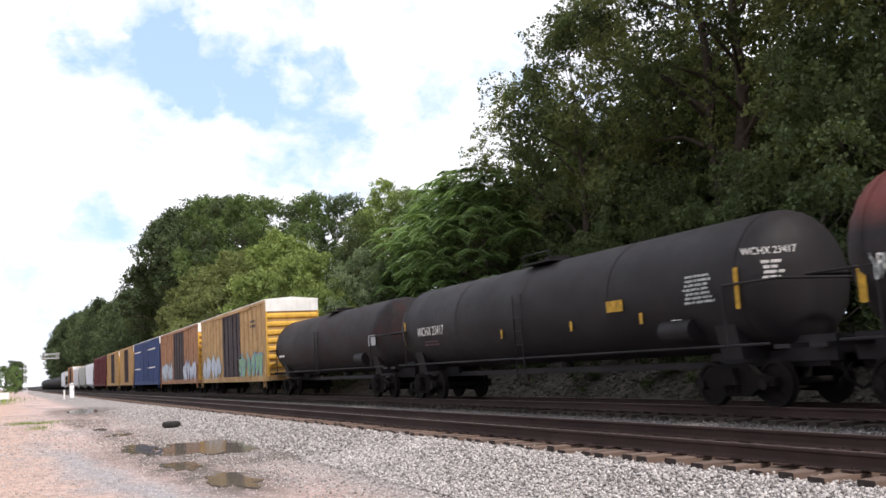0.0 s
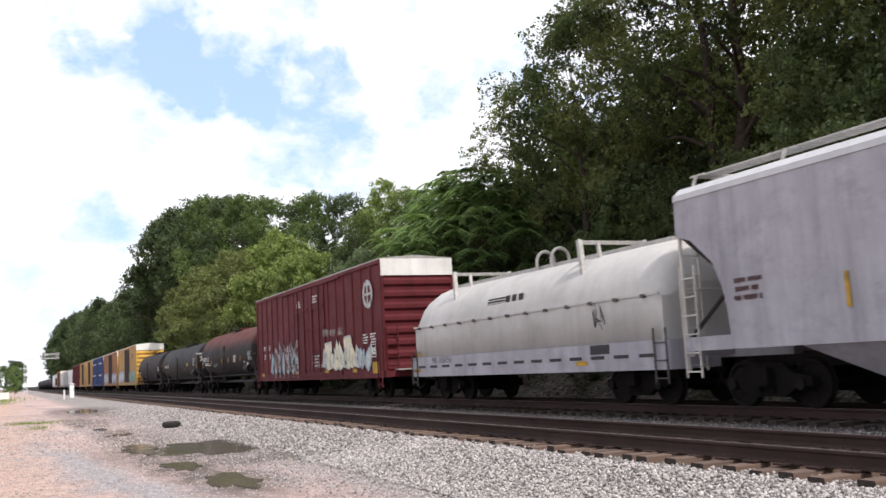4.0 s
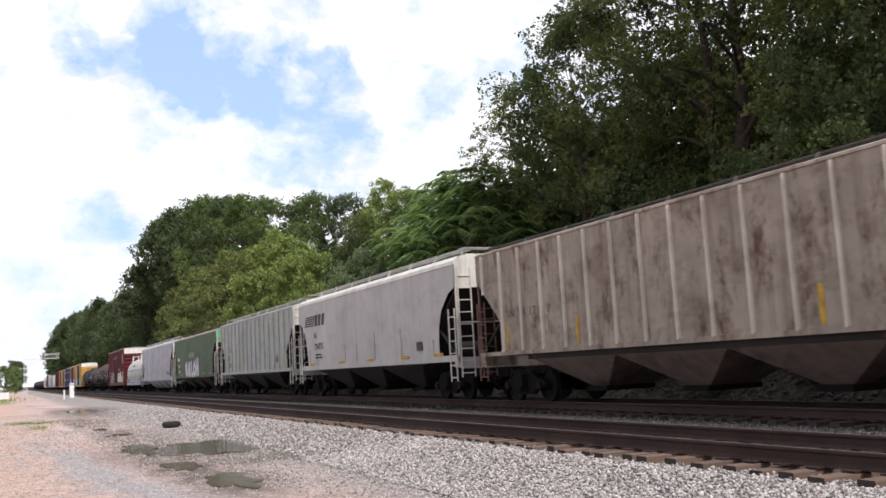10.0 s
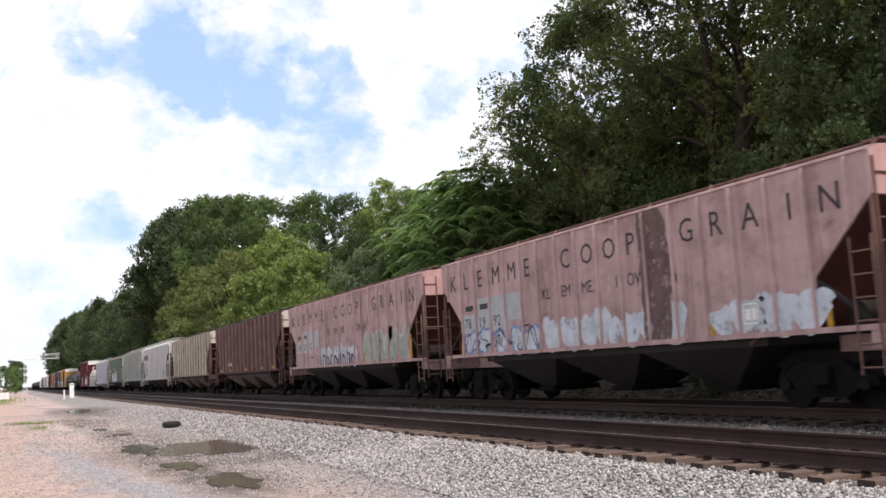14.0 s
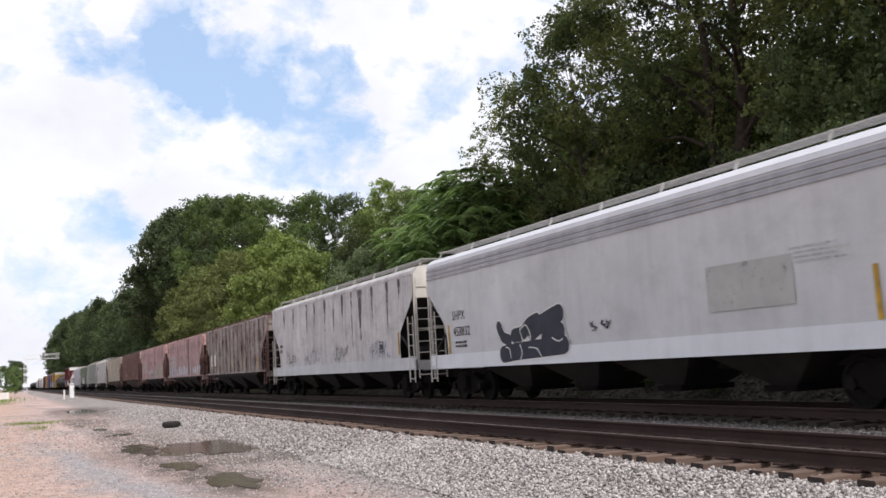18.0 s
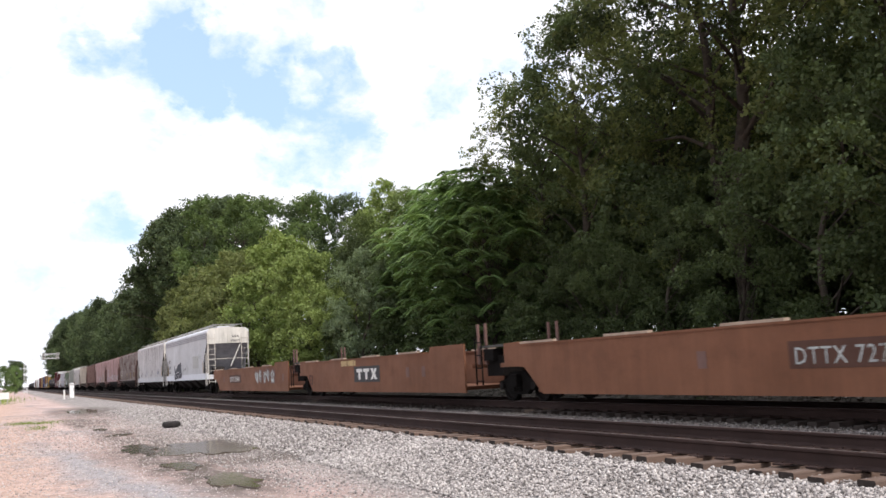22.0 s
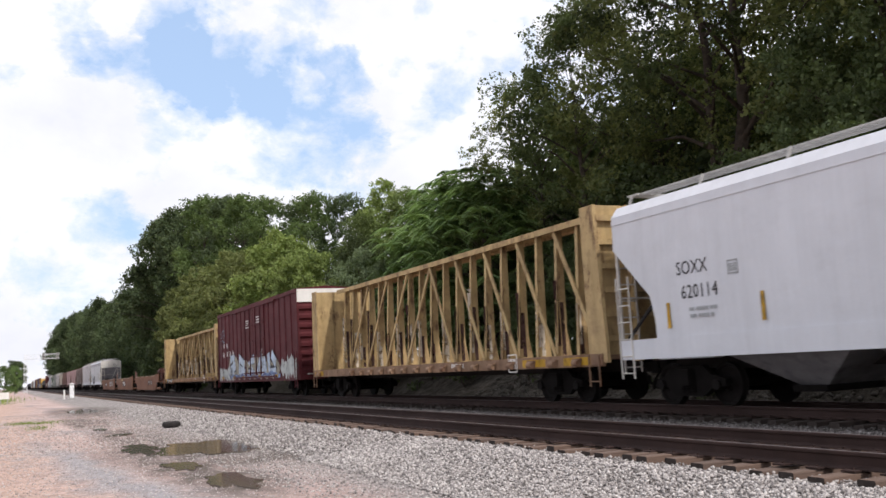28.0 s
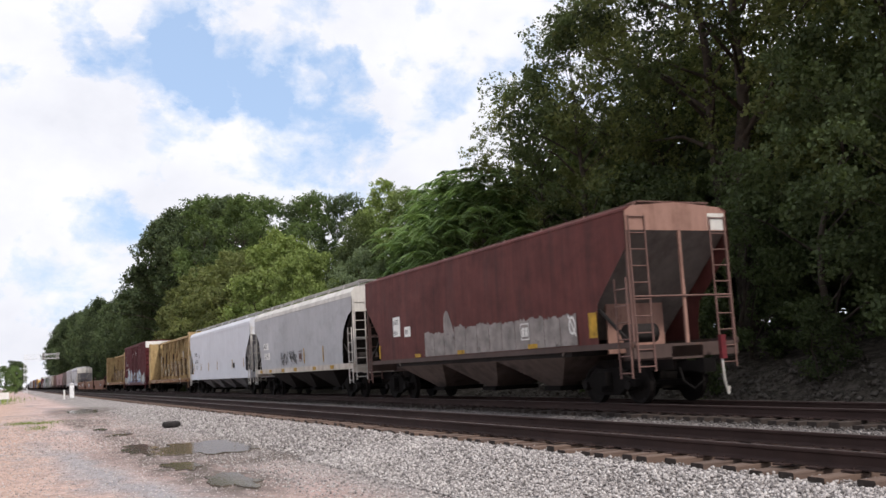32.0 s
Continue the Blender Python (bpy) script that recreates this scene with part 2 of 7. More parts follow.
# dark steel gear; bays and slope sheets take it for their shade
P_DARK = paint("hopper_dark_gear_and_shade", (0.027, 0.023, 0.022), (0.03, 0.026, 0.025), 0.4, 0.4, rough=0.85, gloss=0.1)
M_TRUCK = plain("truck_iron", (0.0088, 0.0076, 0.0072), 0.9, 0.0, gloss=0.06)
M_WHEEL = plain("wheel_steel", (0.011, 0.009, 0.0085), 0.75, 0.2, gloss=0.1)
M_STEELW = paint("ladder_pale", (0.55, 0.52, 0.48), (0.3, 0.25, 0.2), 0.3, 0.5)
M_LADBR = paint("ladder_brown", (0.16, 0.092, 0.078), (0.1, 0.06, 0.05), 0.3, 0.5)
M_GALV = plain("galvanised", (0.38, 0.37, 0.35), 0.5, 0.3)
M_WALK = plain("walkway_dark", (0.08, 0.075, 0.07), 0.7, 0.2)
M_YELLOW = plain("reflector_yellow", (0.38, 0.22, 0.02), 0.6, var=0.5, scale=5)
M_LETTER_W = plain("lettering_white", (0.68, 0.66, 0.63), 0.6, var=0.12, scale=20)
M_LETTER_K = plain("lettering_black", (0.03, 0.028, 0.03), 0.6, var=0.2, scale=20)
M_LETTER_R = plain("lettering_dark_red", (0.07, 0.03, 0.03), 0.6, var=0.2, scale=20)
M_PANELGREY = plain("repaint_grey", (0.36, 0.37, 0.38), 0.6, var=0.15, scale=3)
M_WHITEP = paint("white_panel", (0.72, 0.71, 0.68), (0.5, 0.47, 0.42), 0.3, 0.2, wear=0.25)
def spray(name, col, var=0.2, scale=2.0, cover=0.5):
    """Sprayed paint, patchy and worn so that the car shows through."""
    m = plain(name, col, 0.55, var=var, scale=scale)
    nt, ln = m.node_tree.nodes, m.node_tree.links
    a = noise_node(nt, ln, 3.2, (1, 1, 0.7), 8, 0.75)
    tr = nt.new("ShaderNodeBsdfTransparent")
    mx = nt.new("ShaderNodeMixShader")
    ln.new(ramp(nt, ln, a, cover - 0.19, cover - 0.07), mx.inputs[0])
    ln.new(tr.outputs[0], mx.inputs[1])
    ln.new(nt["Principled BSDF"].outputs[0], mx.inputs[2])
    ln.new(mx.outputs[0], nt["Material Output"].inputs["Surface"])
    return m


M_TAG_W = spray("graffiti_silver", (0.44, 0.47, 0.52), 0.25, 3)
M_TAG_CREAM = spray("graffiti_cream", (0.60, 0.56, 0.42), 0.2, 2)
M_TAG_BLUE = spray("graffiti_blue", (0.14, 0.22, 0.40), 0.4, 2)
M_TAG_PLUM = spray("graffiti_plum", (0.17, 0.055, 0.10), 0.3, 2, 0.5)
M_SILVER = plain("graffiti_aluminium", (0.45, 0.46, 0.50), 0.5, var=0.18, scale=3)
P_MINTGREY = spray("repaint_green_grey", (0.11, 0.14, 0.105), 0.2, 2, 0.52)
M_TAG_ICE = spray("graffiti_ice_blue", (0.42, 0.50, 0.60), 0.3, 2, 0.47)
M_TAG_BEIGE = spray("graffiti_beige", (0.30, 0.27, 0.21), 0.25, 2, 0.52)
M_TAG_SAGE = spray("graffiti_sage", (0.27, 0.30, 0.25), 0.25, 2, 0.46)
M_NAVY = plain("graffiti_navy", (0.022, 0.024, 0.040), 0.6, var=0.3, scale=3)
M_PATCH = spray("repaint_beige_grey", (0.36, 0.355, 0.345), 0.1, 2, 0.50)
M_RED = spray("graffiti_dark_red", (0.10, 0.018, 0.020), 0.3, 3, 0.42)
M_TAG_GREY = spray("graffiti_dull_grey", (0.40, 0.42, 0.41), 0.3, 2, 0.53)
M_TAG_DEEP = spray("graffiti_deep_blue", (0.07, 0.09, 0.20), 0.4, 2, 0.52)
M_TAG_GREEN = spray("graffiti_green", (0.16, 0.30, 0.18), 0.3, 2)
M_TAG_LB = spray("graffiti_pale_blue", (0.24, 0.35, 0.42), 0.3, 2, 0.52)
M_PRIMER = spray("primer_grey", (0.225, 0.198, 0.185), 0.35, 2.5, 0.47)
M_STAIN = spray("brown_stain", (0.11, 0.066, 0.062), 0.3, 2, 0.575)
M_SOOT = spray("soot_run", (0.060, 0.050, 0.048), 0.3, 3, 0.60)

M_RUSTRUN = spray("rust_scrape", (0.065, 0.035, 0.032), 0.4, 3, 0.56)
M_SCUFF = spray("bare_scuff", (0.62, 0.56, 0.47), 0.3, 3, 0.60)
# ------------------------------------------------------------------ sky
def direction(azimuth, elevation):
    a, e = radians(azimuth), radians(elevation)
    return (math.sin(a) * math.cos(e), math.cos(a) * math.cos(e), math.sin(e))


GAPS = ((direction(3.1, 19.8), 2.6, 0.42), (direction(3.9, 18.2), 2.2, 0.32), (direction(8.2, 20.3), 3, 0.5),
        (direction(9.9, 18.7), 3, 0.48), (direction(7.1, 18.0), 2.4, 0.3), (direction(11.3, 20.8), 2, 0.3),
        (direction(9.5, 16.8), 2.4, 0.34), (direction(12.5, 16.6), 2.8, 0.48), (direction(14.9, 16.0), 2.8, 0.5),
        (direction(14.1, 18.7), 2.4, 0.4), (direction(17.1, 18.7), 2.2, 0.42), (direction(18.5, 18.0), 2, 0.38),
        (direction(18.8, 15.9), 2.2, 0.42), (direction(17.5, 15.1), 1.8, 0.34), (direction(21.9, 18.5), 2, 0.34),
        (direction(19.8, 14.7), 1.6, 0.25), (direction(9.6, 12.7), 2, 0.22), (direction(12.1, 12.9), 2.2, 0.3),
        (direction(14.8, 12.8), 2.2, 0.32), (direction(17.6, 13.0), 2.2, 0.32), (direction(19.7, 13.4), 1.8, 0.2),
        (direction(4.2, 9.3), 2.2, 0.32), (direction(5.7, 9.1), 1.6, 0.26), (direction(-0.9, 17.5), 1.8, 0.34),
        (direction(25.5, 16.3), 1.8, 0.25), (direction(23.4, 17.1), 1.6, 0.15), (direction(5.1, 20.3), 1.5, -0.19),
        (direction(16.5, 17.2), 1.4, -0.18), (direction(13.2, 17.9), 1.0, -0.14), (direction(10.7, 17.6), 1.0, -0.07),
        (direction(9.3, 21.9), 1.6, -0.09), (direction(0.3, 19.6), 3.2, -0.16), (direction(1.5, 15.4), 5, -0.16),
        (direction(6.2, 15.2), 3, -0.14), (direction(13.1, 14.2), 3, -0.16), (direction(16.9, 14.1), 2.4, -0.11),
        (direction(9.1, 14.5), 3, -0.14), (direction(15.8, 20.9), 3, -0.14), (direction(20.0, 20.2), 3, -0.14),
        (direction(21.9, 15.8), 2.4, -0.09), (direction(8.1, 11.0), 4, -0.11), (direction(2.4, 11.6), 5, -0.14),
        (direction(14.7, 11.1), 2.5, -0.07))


def cloud_material():
    """White clouds with clear gaps, glowing as lit clouds do."""
    m = bpy.data.materials.new("clouds")
    m.use_nodes = True
    nt, ln = m.node_tree.nodes, m.node_tree.links
    nt.remove(nt["Principled BSDF"])
    tc = nt.new("ShaderNodeTexCoord")
    mp = nt.new("ShaderNodeMapping")
    mp.inputs["Scale"].default_value = (1 / 3000, 1 / 3000, 1 / 2200)
    ln.new(tc.outputs["Object"], mp.inputs["Vector"])

    def cloud_noise(scale, detail, rough, dist):
        n = nt.new("ShaderNodeTexNoise")
        for key, val in (("Scale", scale), ("Detail", detail), ("Roughness", rough), ("Distortion", dist)):
            n.inputs[key].default_value = val
        ln.new(mp.outputs[0], n.inputs["Vector"])
        return n.outputs["Fac"]
    big = cloud_noise(11.0, 9, 0.6, 0.2)
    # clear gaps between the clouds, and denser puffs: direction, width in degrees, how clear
    nv = nt.new("ShaderNodeVectorMath")
    nv.operation = "NORMALIZE"
    ln.new(tc.outputs["Object"], nv.inputs[0])
    fray = nt.new("ShaderNodeTexNoise")
    fray.inputs["Scale"].default_value, fray.inputs["Detail"].default_value, fray.inputs["Roughness"].default_value = 22.0, 6.0, 0.6
    ln.new(mp.outputs[0], fray.inputs["Vector"])
    fr = nt.new("ShaderNodeVectorMath")
    fr.operation = "MULTIPLY_ADD"
    fr.inputs[1].default_value, fr.inputs[2].default_value = (0.10, 0.10, 0.07), (-0.05, -0.05, -0.035)
    ln.new(fray.outputs["Color"], fr.inputs[0])
    wv = nt.new("ShaderNodeVectorMath")
    ln.new(nv.outputs[0], wv.inputs[0])
    ln.new(fr.outputs[0], wv.inputs[1])
    nv = nt.new("ShaderNodeVectorMath")
    nv.operation = "NORMALIZE"
    ln.new(wv.outputs[0], nv.inputs[0])
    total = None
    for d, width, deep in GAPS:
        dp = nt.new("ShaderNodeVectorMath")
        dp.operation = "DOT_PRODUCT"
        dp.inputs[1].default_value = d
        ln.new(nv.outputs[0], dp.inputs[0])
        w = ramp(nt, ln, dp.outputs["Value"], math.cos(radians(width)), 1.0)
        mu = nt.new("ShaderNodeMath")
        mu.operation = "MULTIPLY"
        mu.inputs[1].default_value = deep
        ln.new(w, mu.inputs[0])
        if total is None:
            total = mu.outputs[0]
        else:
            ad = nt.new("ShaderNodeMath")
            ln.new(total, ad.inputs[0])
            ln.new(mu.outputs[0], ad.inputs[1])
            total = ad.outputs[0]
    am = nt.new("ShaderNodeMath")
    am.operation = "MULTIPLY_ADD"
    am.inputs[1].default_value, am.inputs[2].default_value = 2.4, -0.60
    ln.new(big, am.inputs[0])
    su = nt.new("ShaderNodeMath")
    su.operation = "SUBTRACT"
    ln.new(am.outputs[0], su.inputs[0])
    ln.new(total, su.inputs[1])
    veil = ramp(nt, ln, su.outputs[0], 0.0, 0.60)
    vm = nt.new("ShaderNodeMapRange")
    vm.inputs["To Min"].default_value, vm.inputs["To Max"].default_value = 0.62, 1.0
    ln.new(veil, vm.inputs["Value"])
    fac = vm.outputs[0]
    shade = cloud_noise(6.0, 7, 0.58, 0.1)
    col = mix(nt, ln, ramp(nt, ln, shade, 0.40, 0.75), (1.0, 1.0, 1.02), (0.80, 0.81, 0.86))
    col = mix(nt, ln, veil, (0.58, 0.78, 1.08), col)
    em = nt.new("ShaderNodeEmission")
    em.inputs["Strength"].default_value = 1.12
    ln.new(col, em.inputs["Color"])
    tr = nt.new("ShaderNodeBsdfTransparent")
    mx = nt.new("ShaderNodeMixShader")
    ln.new(fac, mx.inputs[0])
    ln.new(tr.outputs[0], mx.inputs[1])
    ln.new(em.outputs[0], mx.inputs[2])
    ln.new(mx.outputs[0], nt["Material Output"].inputs["Surface"])
    m.cycles.emission_sampling = "NONE"
    return m


def build_sky():
    g = Geo()
    n, rings = 48, []
    for k in range(13):
        e = radians(-1.5 + 91.4 * k / 12)
        rings.append([(3000 * math.cos(e) * math.cos(2 * math.pi * i / n), 3000 * math.cos(e) * math.sin(2 * math.pi * i / n),
                       3000 * math.sin(e)) for i in range(n)])
    # open round the sun, so that its light comes through
    for k in range(12):
        for i in range(n):
            j = (i + 1) % n
            mid = (Vector(rings[k][i]) + Vector(rings[k + 1][j])).normalized()
            if mid.angle(sd) > radians(13):
                g.add([rings[k][i], rings[k][j], rings[k + 1][j], rings[k + 1][i]], [(0, 1, 2, 3)], True)
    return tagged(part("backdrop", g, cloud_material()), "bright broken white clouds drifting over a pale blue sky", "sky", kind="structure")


clouds = build_sky()


# ------------------------------------------------------------------ ground
def ground_z(x, y):
    """Lot, ballast bed of the two tracks, and the wooded bank behind them."""
    pts = ((-60, -0.5), (4.6, -0.5), (5.6, -0.48), (6.4, -0.42), (7.2, -0.30), (7.6, -0.285), (7.8, -0.275), (10.1, -0.285), (10.6, -0.29), (11.2, -0.33), (12.0, -0.33), (12.7, -0.30),
           (15.7, -0.30), (16.6, -0.55), (17.6, -0.35), (19.5, 0.6), (24, 1.7), (60, 2.4))
    for (xa, za), (xb, zb) in zip(pts, pts[1:]):
        if xa <= x <= xb:
            z = za + (zb - za) * (x - xa) / (xb - xa)
            break
    else:
        z = -0.5 if x < 0 else 2.4
    if x < 5.5:
        z += 0.05 * noise.noise((x * 0.35, y * 0.16, 0)) * min(1, (5.5 - x))
    elif x > 16.2:
        z += 0.25 * noise.noise((x * 0.6, y * 0.5, 3)) * min(1, (x - 16.2) / 2)
    return z


PUDDLES = ((4.5, 23.2, 1.35, 2.0, 0.3), (2.88, 24.4, 0.40, 1.8, 0.1), (3.0, 18.6, 0.32, 0.9, 0.1), (3.18, 15.2, 0.34, 1.1, 0.0),
           (4.2, 63.0, 1.0, 5.5, 0.0), (3.2, 31.8, 0.36, 0.5, 0.1), (2.98, 36.1, 0.24, 0.7, 0.0))
DAMP = ((4.0, 22.8, 2.4, 6.0), (4.7, 19.5, 1.1, 2.5), (3.0, 19.5, 0.9, 5.5), (3.4, 30.0, 1.2, 7.0), (4.1, 62.0, 2.2, 14.0), (3.2, 16.0, 0.9, 3.5), (5.0, 22.0, 1.2, 3.0), (3.0, 44.0, 1.0, 8.0))


def ground_material():
    m, nt, ln, bs = nodes_of("gravel_ground")
    tc = nt.new("ShaderNodeTexCoord")
    sp = nt.new("ShaderNodeSeparateXYZ")
    ln.new(tc.outputs["Object"], sp.inputs[0])
    wob = noise_node(nt, ln, 0.5, detail=5)
    ad = nt.new("ShaderNodeMath")
    ad.operation = "MULTIPLY_ADD"
    ad.inputs[1].default_value, ad.inputs[2].default_value = 2.4, -1.2
    ln.new(wob, ad.inputs[0])
    xs = nt.new("ShaderNodeMath")
    ln.new(sp.outputs["X"], xs.inputs[0])
    ln.new(ad.outputs[0], xs.inputs[1])
    x = xs.outputs[0]
    # lot: pinkish pale gravel and sand
    a = noise_node(nt, ln, 0.28, (1, 0.5, 1), 6, 0.65)
    b = noise_node(nt, ln, 16, detail=6, rough=0.75)
    lot = mix(nt, ln, ramp(nt, ln, a, 0.35, 0.65), (0.47, 0.34, 0.306), (0.63, 0.482, 0.44))
    sand = mix(nt, ln, ramp(nt, ln, b, 0.3, 0.7), (0.51, 0.33, 0.25), (0.66, 0.485, 0.405))
    lot = mix(nt, ln, ramp(nt, ln, x, 2.2, -0.6), lot, sand)
    bl = noise_node(nt, ln, 0.5, (0.8, 0.3, 1), 7, 0.75)
    lot = mix(nt, ln, ramp(nt, ln, bl, 0.52, 0.66), lot, (0.31, 0.29, 0.295))
    # a streak of bluish gravel across the lot
    st = nt.new("ShaderNodeMath")
    st.operation = "MULTIPLY_ADD"
    st.inputs[1].default_value, st.inputs[2].default_value = 0.075, -3.0
    ln.new(sp.outputs["Y"], st.inputs[0])
    sx = nt.new("ShaderNodeMath")
    ln.new(x, sx.inputs[0])
    ln.new(st.outputs[0], sx.inputs[1])
    sa = nt.new("ShaderNodeMath")
    sa.operation = "ABSOLUTE"
    ln.new(sx.outputs[0], sa.inputs[0])
    near = nt.new("ShaderNodeMath")
    near.operation = "MULTIPLY"
    ln.new(ramp(nt, ln, sa.outputs[0], 0.75, 0.15), near.inputs[0])
    ln.new(ramp(nt, ln, sp.outputs["Y"], 34, 24), near.inputs[1])
    blue = mix(nt, ln, ramp(nt, ln, b, 0.3, 0.7), (0.27, 0.27, 0.29), (0.45, 0.45, 0.47))
    nk = nt.new("ShaderNodeMath")
    nk.operation = "MULTIPLY"
    nk.inputs[1].default_value = 0.8
    ln.new(near.outputs[0], nk.inputs[0])
    lot = mix(nt, ln, nk.outputs[0], lot, blue)
    vo = nt.new("ShaderNodeTexVoronoi")
    vo.inputs["Scale"].default_value = 26
    ln.new(tc.outputs["Object"], vo.inputs["Vector"])
    sv = nt.new("ShaderNodeSeparateColor")
    ln.new(vo.outputs["Color"], sv.inputs[0])
    lot = mix(nt, ln, ramp(nt, ln, sv.outputs[0], 0.45, 1.9), lot, (0.22, 0.19, 0.18))
    grit = noise_node(nt, ln, 7.0, (1, 0.6, 1), 9, 0.85)
    gs = nt.new("ShaderNodeMapRange")
    gs.inputs["From Min"].default_value, gs.inputs["From Max"].default_value = 0.36, 0.64
    gs.inputs["To Min"].default_value, gs.inputs["To Max"].default_value = 0.62, 1.30
    ln.new(grit, gs.inputs["Value"])
    gv = nt.new("ShaderNodeVectorMath")
    gv.operation = "SCALE"
    ln.new(lot, gv.inputs[0])
    ln.new(gs.outputs[0], gv.inputs["Scale"])
    lot = gv.outputs[0]
    # ballast: grey stones
    bal = mix(nt, ln, sv.outputs[1], (0.15, 0.132, 0.127), (0.46, 0.42, 0.40))
    c = mix(nt, ln, ramp(nt, ln, x, 3.9, 5.0), lot, bal)
    # soot and rust of the far track
    sp2 = nt.new("ShaderNodeMath")
    ln.new(sp.outputs["X"], sp2.inputs[0])
    sp2.inputs[1].default_value = 0.0
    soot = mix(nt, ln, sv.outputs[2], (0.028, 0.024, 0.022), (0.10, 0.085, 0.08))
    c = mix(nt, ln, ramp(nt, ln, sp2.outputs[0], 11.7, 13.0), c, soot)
    # wooded bank: stones, litter and soil
    lit = noise_node(nt, ln, 3.0, detail=8, rough=0.8)
    bank = mix(nt, ln, ramp(nt, ln, lit, 0.45, 0.72), (0.035, 0.030, 0.023), (0.17, 0.145, 0.125))
    c = mix(nt, ln, ramp(nt, ln, x, 15.9, 16.6), c, bank)
    # wet mud round the puddles
    wet = None
    for px, py, rx, ry in DAMP:
        ds = []
        for sock, p, r in ((sp.outputs["X"], px, rx), (sp.outputs["Y"], py, ry)):
            q = nt.new("ShaderNodeMath")
            q.operation = "SUBTRACT"
            q.inputs[1].default_value = p
            ln.new(sock, q.inputs[0])
            q2 = nt.new("ShaderNodeMath")
            q2.operation = "DIVIDE"
            q2.inputs[1].default_value = r
            ln.new(q.outputs[0], q2.inputs[0])
            q3 = nt.new("ShaderNodeMath")
            q3.operation = "MULTIPLY"
            ln.new(q2.outputs[0], q3.inputs[0])
            ln.new(q2.outputs[0], q3.inputs[1])
            ds.append(q3.outputs[0])
        sm = nt.new("ShaderNodeMath")
        ln.new(ds[0], sm.inputs[0])
        ln.new(ds[1], sm.inputs[1])
        w = ramp(nt, ln, sm.outputs[0], 1.25, 0.3)
        if wet is None:
            wet = w
        else:
            mxn = nt.new("ShaderNodeMath")
            mxn.operation = "MAXIMUM"
            ln.new(wet, mxn.inputs[0])
            ln.new(w, mxn.inputs[1])
            wet = mxn.outputs[0]
    edge = noise_node(nt, ln, 2.2, (1, 0.35, 1), 6, 0.7)
    wm = nt.new("ShaderNodeMath")
    wm.operation = "MULTIPLY"
    ln.new(wet, wm.inputs[0])
    ln.new(ramp(nt, ln, edge, 0.26, 0.56), wm.inputs[1])
    c = mix(nt, ln, wm.outputs[0], c, (0.135, 0.110, 0.095))
    ln.new(c, bs.inputs["Base Color"])
    rg = nt.new("ShaderNodeMapRange")
    rg.inputs["To Min"].default_value, rg.inputs["To Max"].default_value = 0.95, 0.8
    bs.inputs["Specular IOR Level"].default_value = 0.2
    ln.new(wm.outputs[0], rg.inputs["Value"])
    ln.new(rg.outputs[0], bs.inputs["Roughness"])
    h = nt.new("ShaderNodeMath")
    h.inputs[1].default_value = 0
    ln.new(vo.outputs["Distance"], h.inputs[0])
    ln.new(b, h.inputs[1])
    bump(nt, ln, bs, h.outputs[0], 0.7, 0.04)
    return m


def build_ground():
    xs = [-2500, -800, -300, -120, -60, -30, -16, -10] + [-7 + 0.5 * i for i in range(24)] + [5 + 0.3 * i for i in range(52)] + [21, 22.5, 24, 27, 32, 45, 60, 120, 300, 800, 2500]
    ys = [-2500, -600, -150, -50, -20, -8] + [-4 + 0.6 * i for i in range(100)] + [57, 60, 64, 68, 73, 80, 90, 100, 115, 130, 150, 180, 220, 280, 350, 450, 600, 900, 1500, 2600]
    v = [(x, y, ground_z(x, y)) for y in ys for x in xs]
    n = len(xs)
    g = Geo().add(v, [(j * n + i, j * n + i + 1, (j + 1) * n + i + 1, (j + 1) * n + i) for j in range(len(ys) - 1) for i in range(n - 1)], True)
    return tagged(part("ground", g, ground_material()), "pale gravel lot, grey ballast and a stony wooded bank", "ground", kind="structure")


ground = build_ground()


# puddles with ragged shores
def water_material():
    m, nt, ln, bs = nodes_of("puddle_water")
    a = noise_node(nt, ln, 1.5, detail=4)
    ln.new(mix(nt, ln, a, (0.10, 0.085, 0.07), (0.15, 0.125, 0.10)), bs.inputs["Base Color"])
    bs.inputs["Roughness"].default_value = 0.10
    bs.inputs["IOR"].default_value = 1.33
    bump(nt, ln, bs, noise_node(nt, ln, 6.0), 0.03, 0.01)
    return m


M_WATER = water_material()
for px, py, rx, ry, turn in PUDDLES:
    g = Geo()
    n = 40
    ring = []
    for i in range(n):
        a = 2 * math.pi * i / n
        k = 1 + 0.6 * noise.noise((math.cos(a) * 1.6 + px, math.sin(a) * 1.6 + py, 0)) + 0.22 * noise.noise((math.cos(a) * 5 + px, math.sin(a) * 5, 2))
        u, w = rx * k * math.cos(a), ry * k * math.sin(a)
        ring.append((px + u + turn * w * 0.3, py + w))
    z = sum(ground_z(x, y) for x, y in ring) / n + (0.012 if rx > 0.9 else 0.03)
    g.prism([(x, y) for x, y in ring], z - 0.03, z, "z")
    tagged(part("puddle", g, M_WATER), "shallow muddy rain puddle on the gravel lot" if rx > 0.9 else "small brown muddy puddle on the gravel lot", "puddle", "puddles on the lot")

# ------------------------------------------------------------------ tracks
M_RAIL = paint("rail_rust", (0.036, 0.020, 0.017), (0.022, 0.015, 0.013), 0.3, 0.5, rough=0.7)
M_RAILTOP = plain("rail_top", (0.13, 0.105, 0.10), 0.42, 0.5, var=0.2, scale=3)


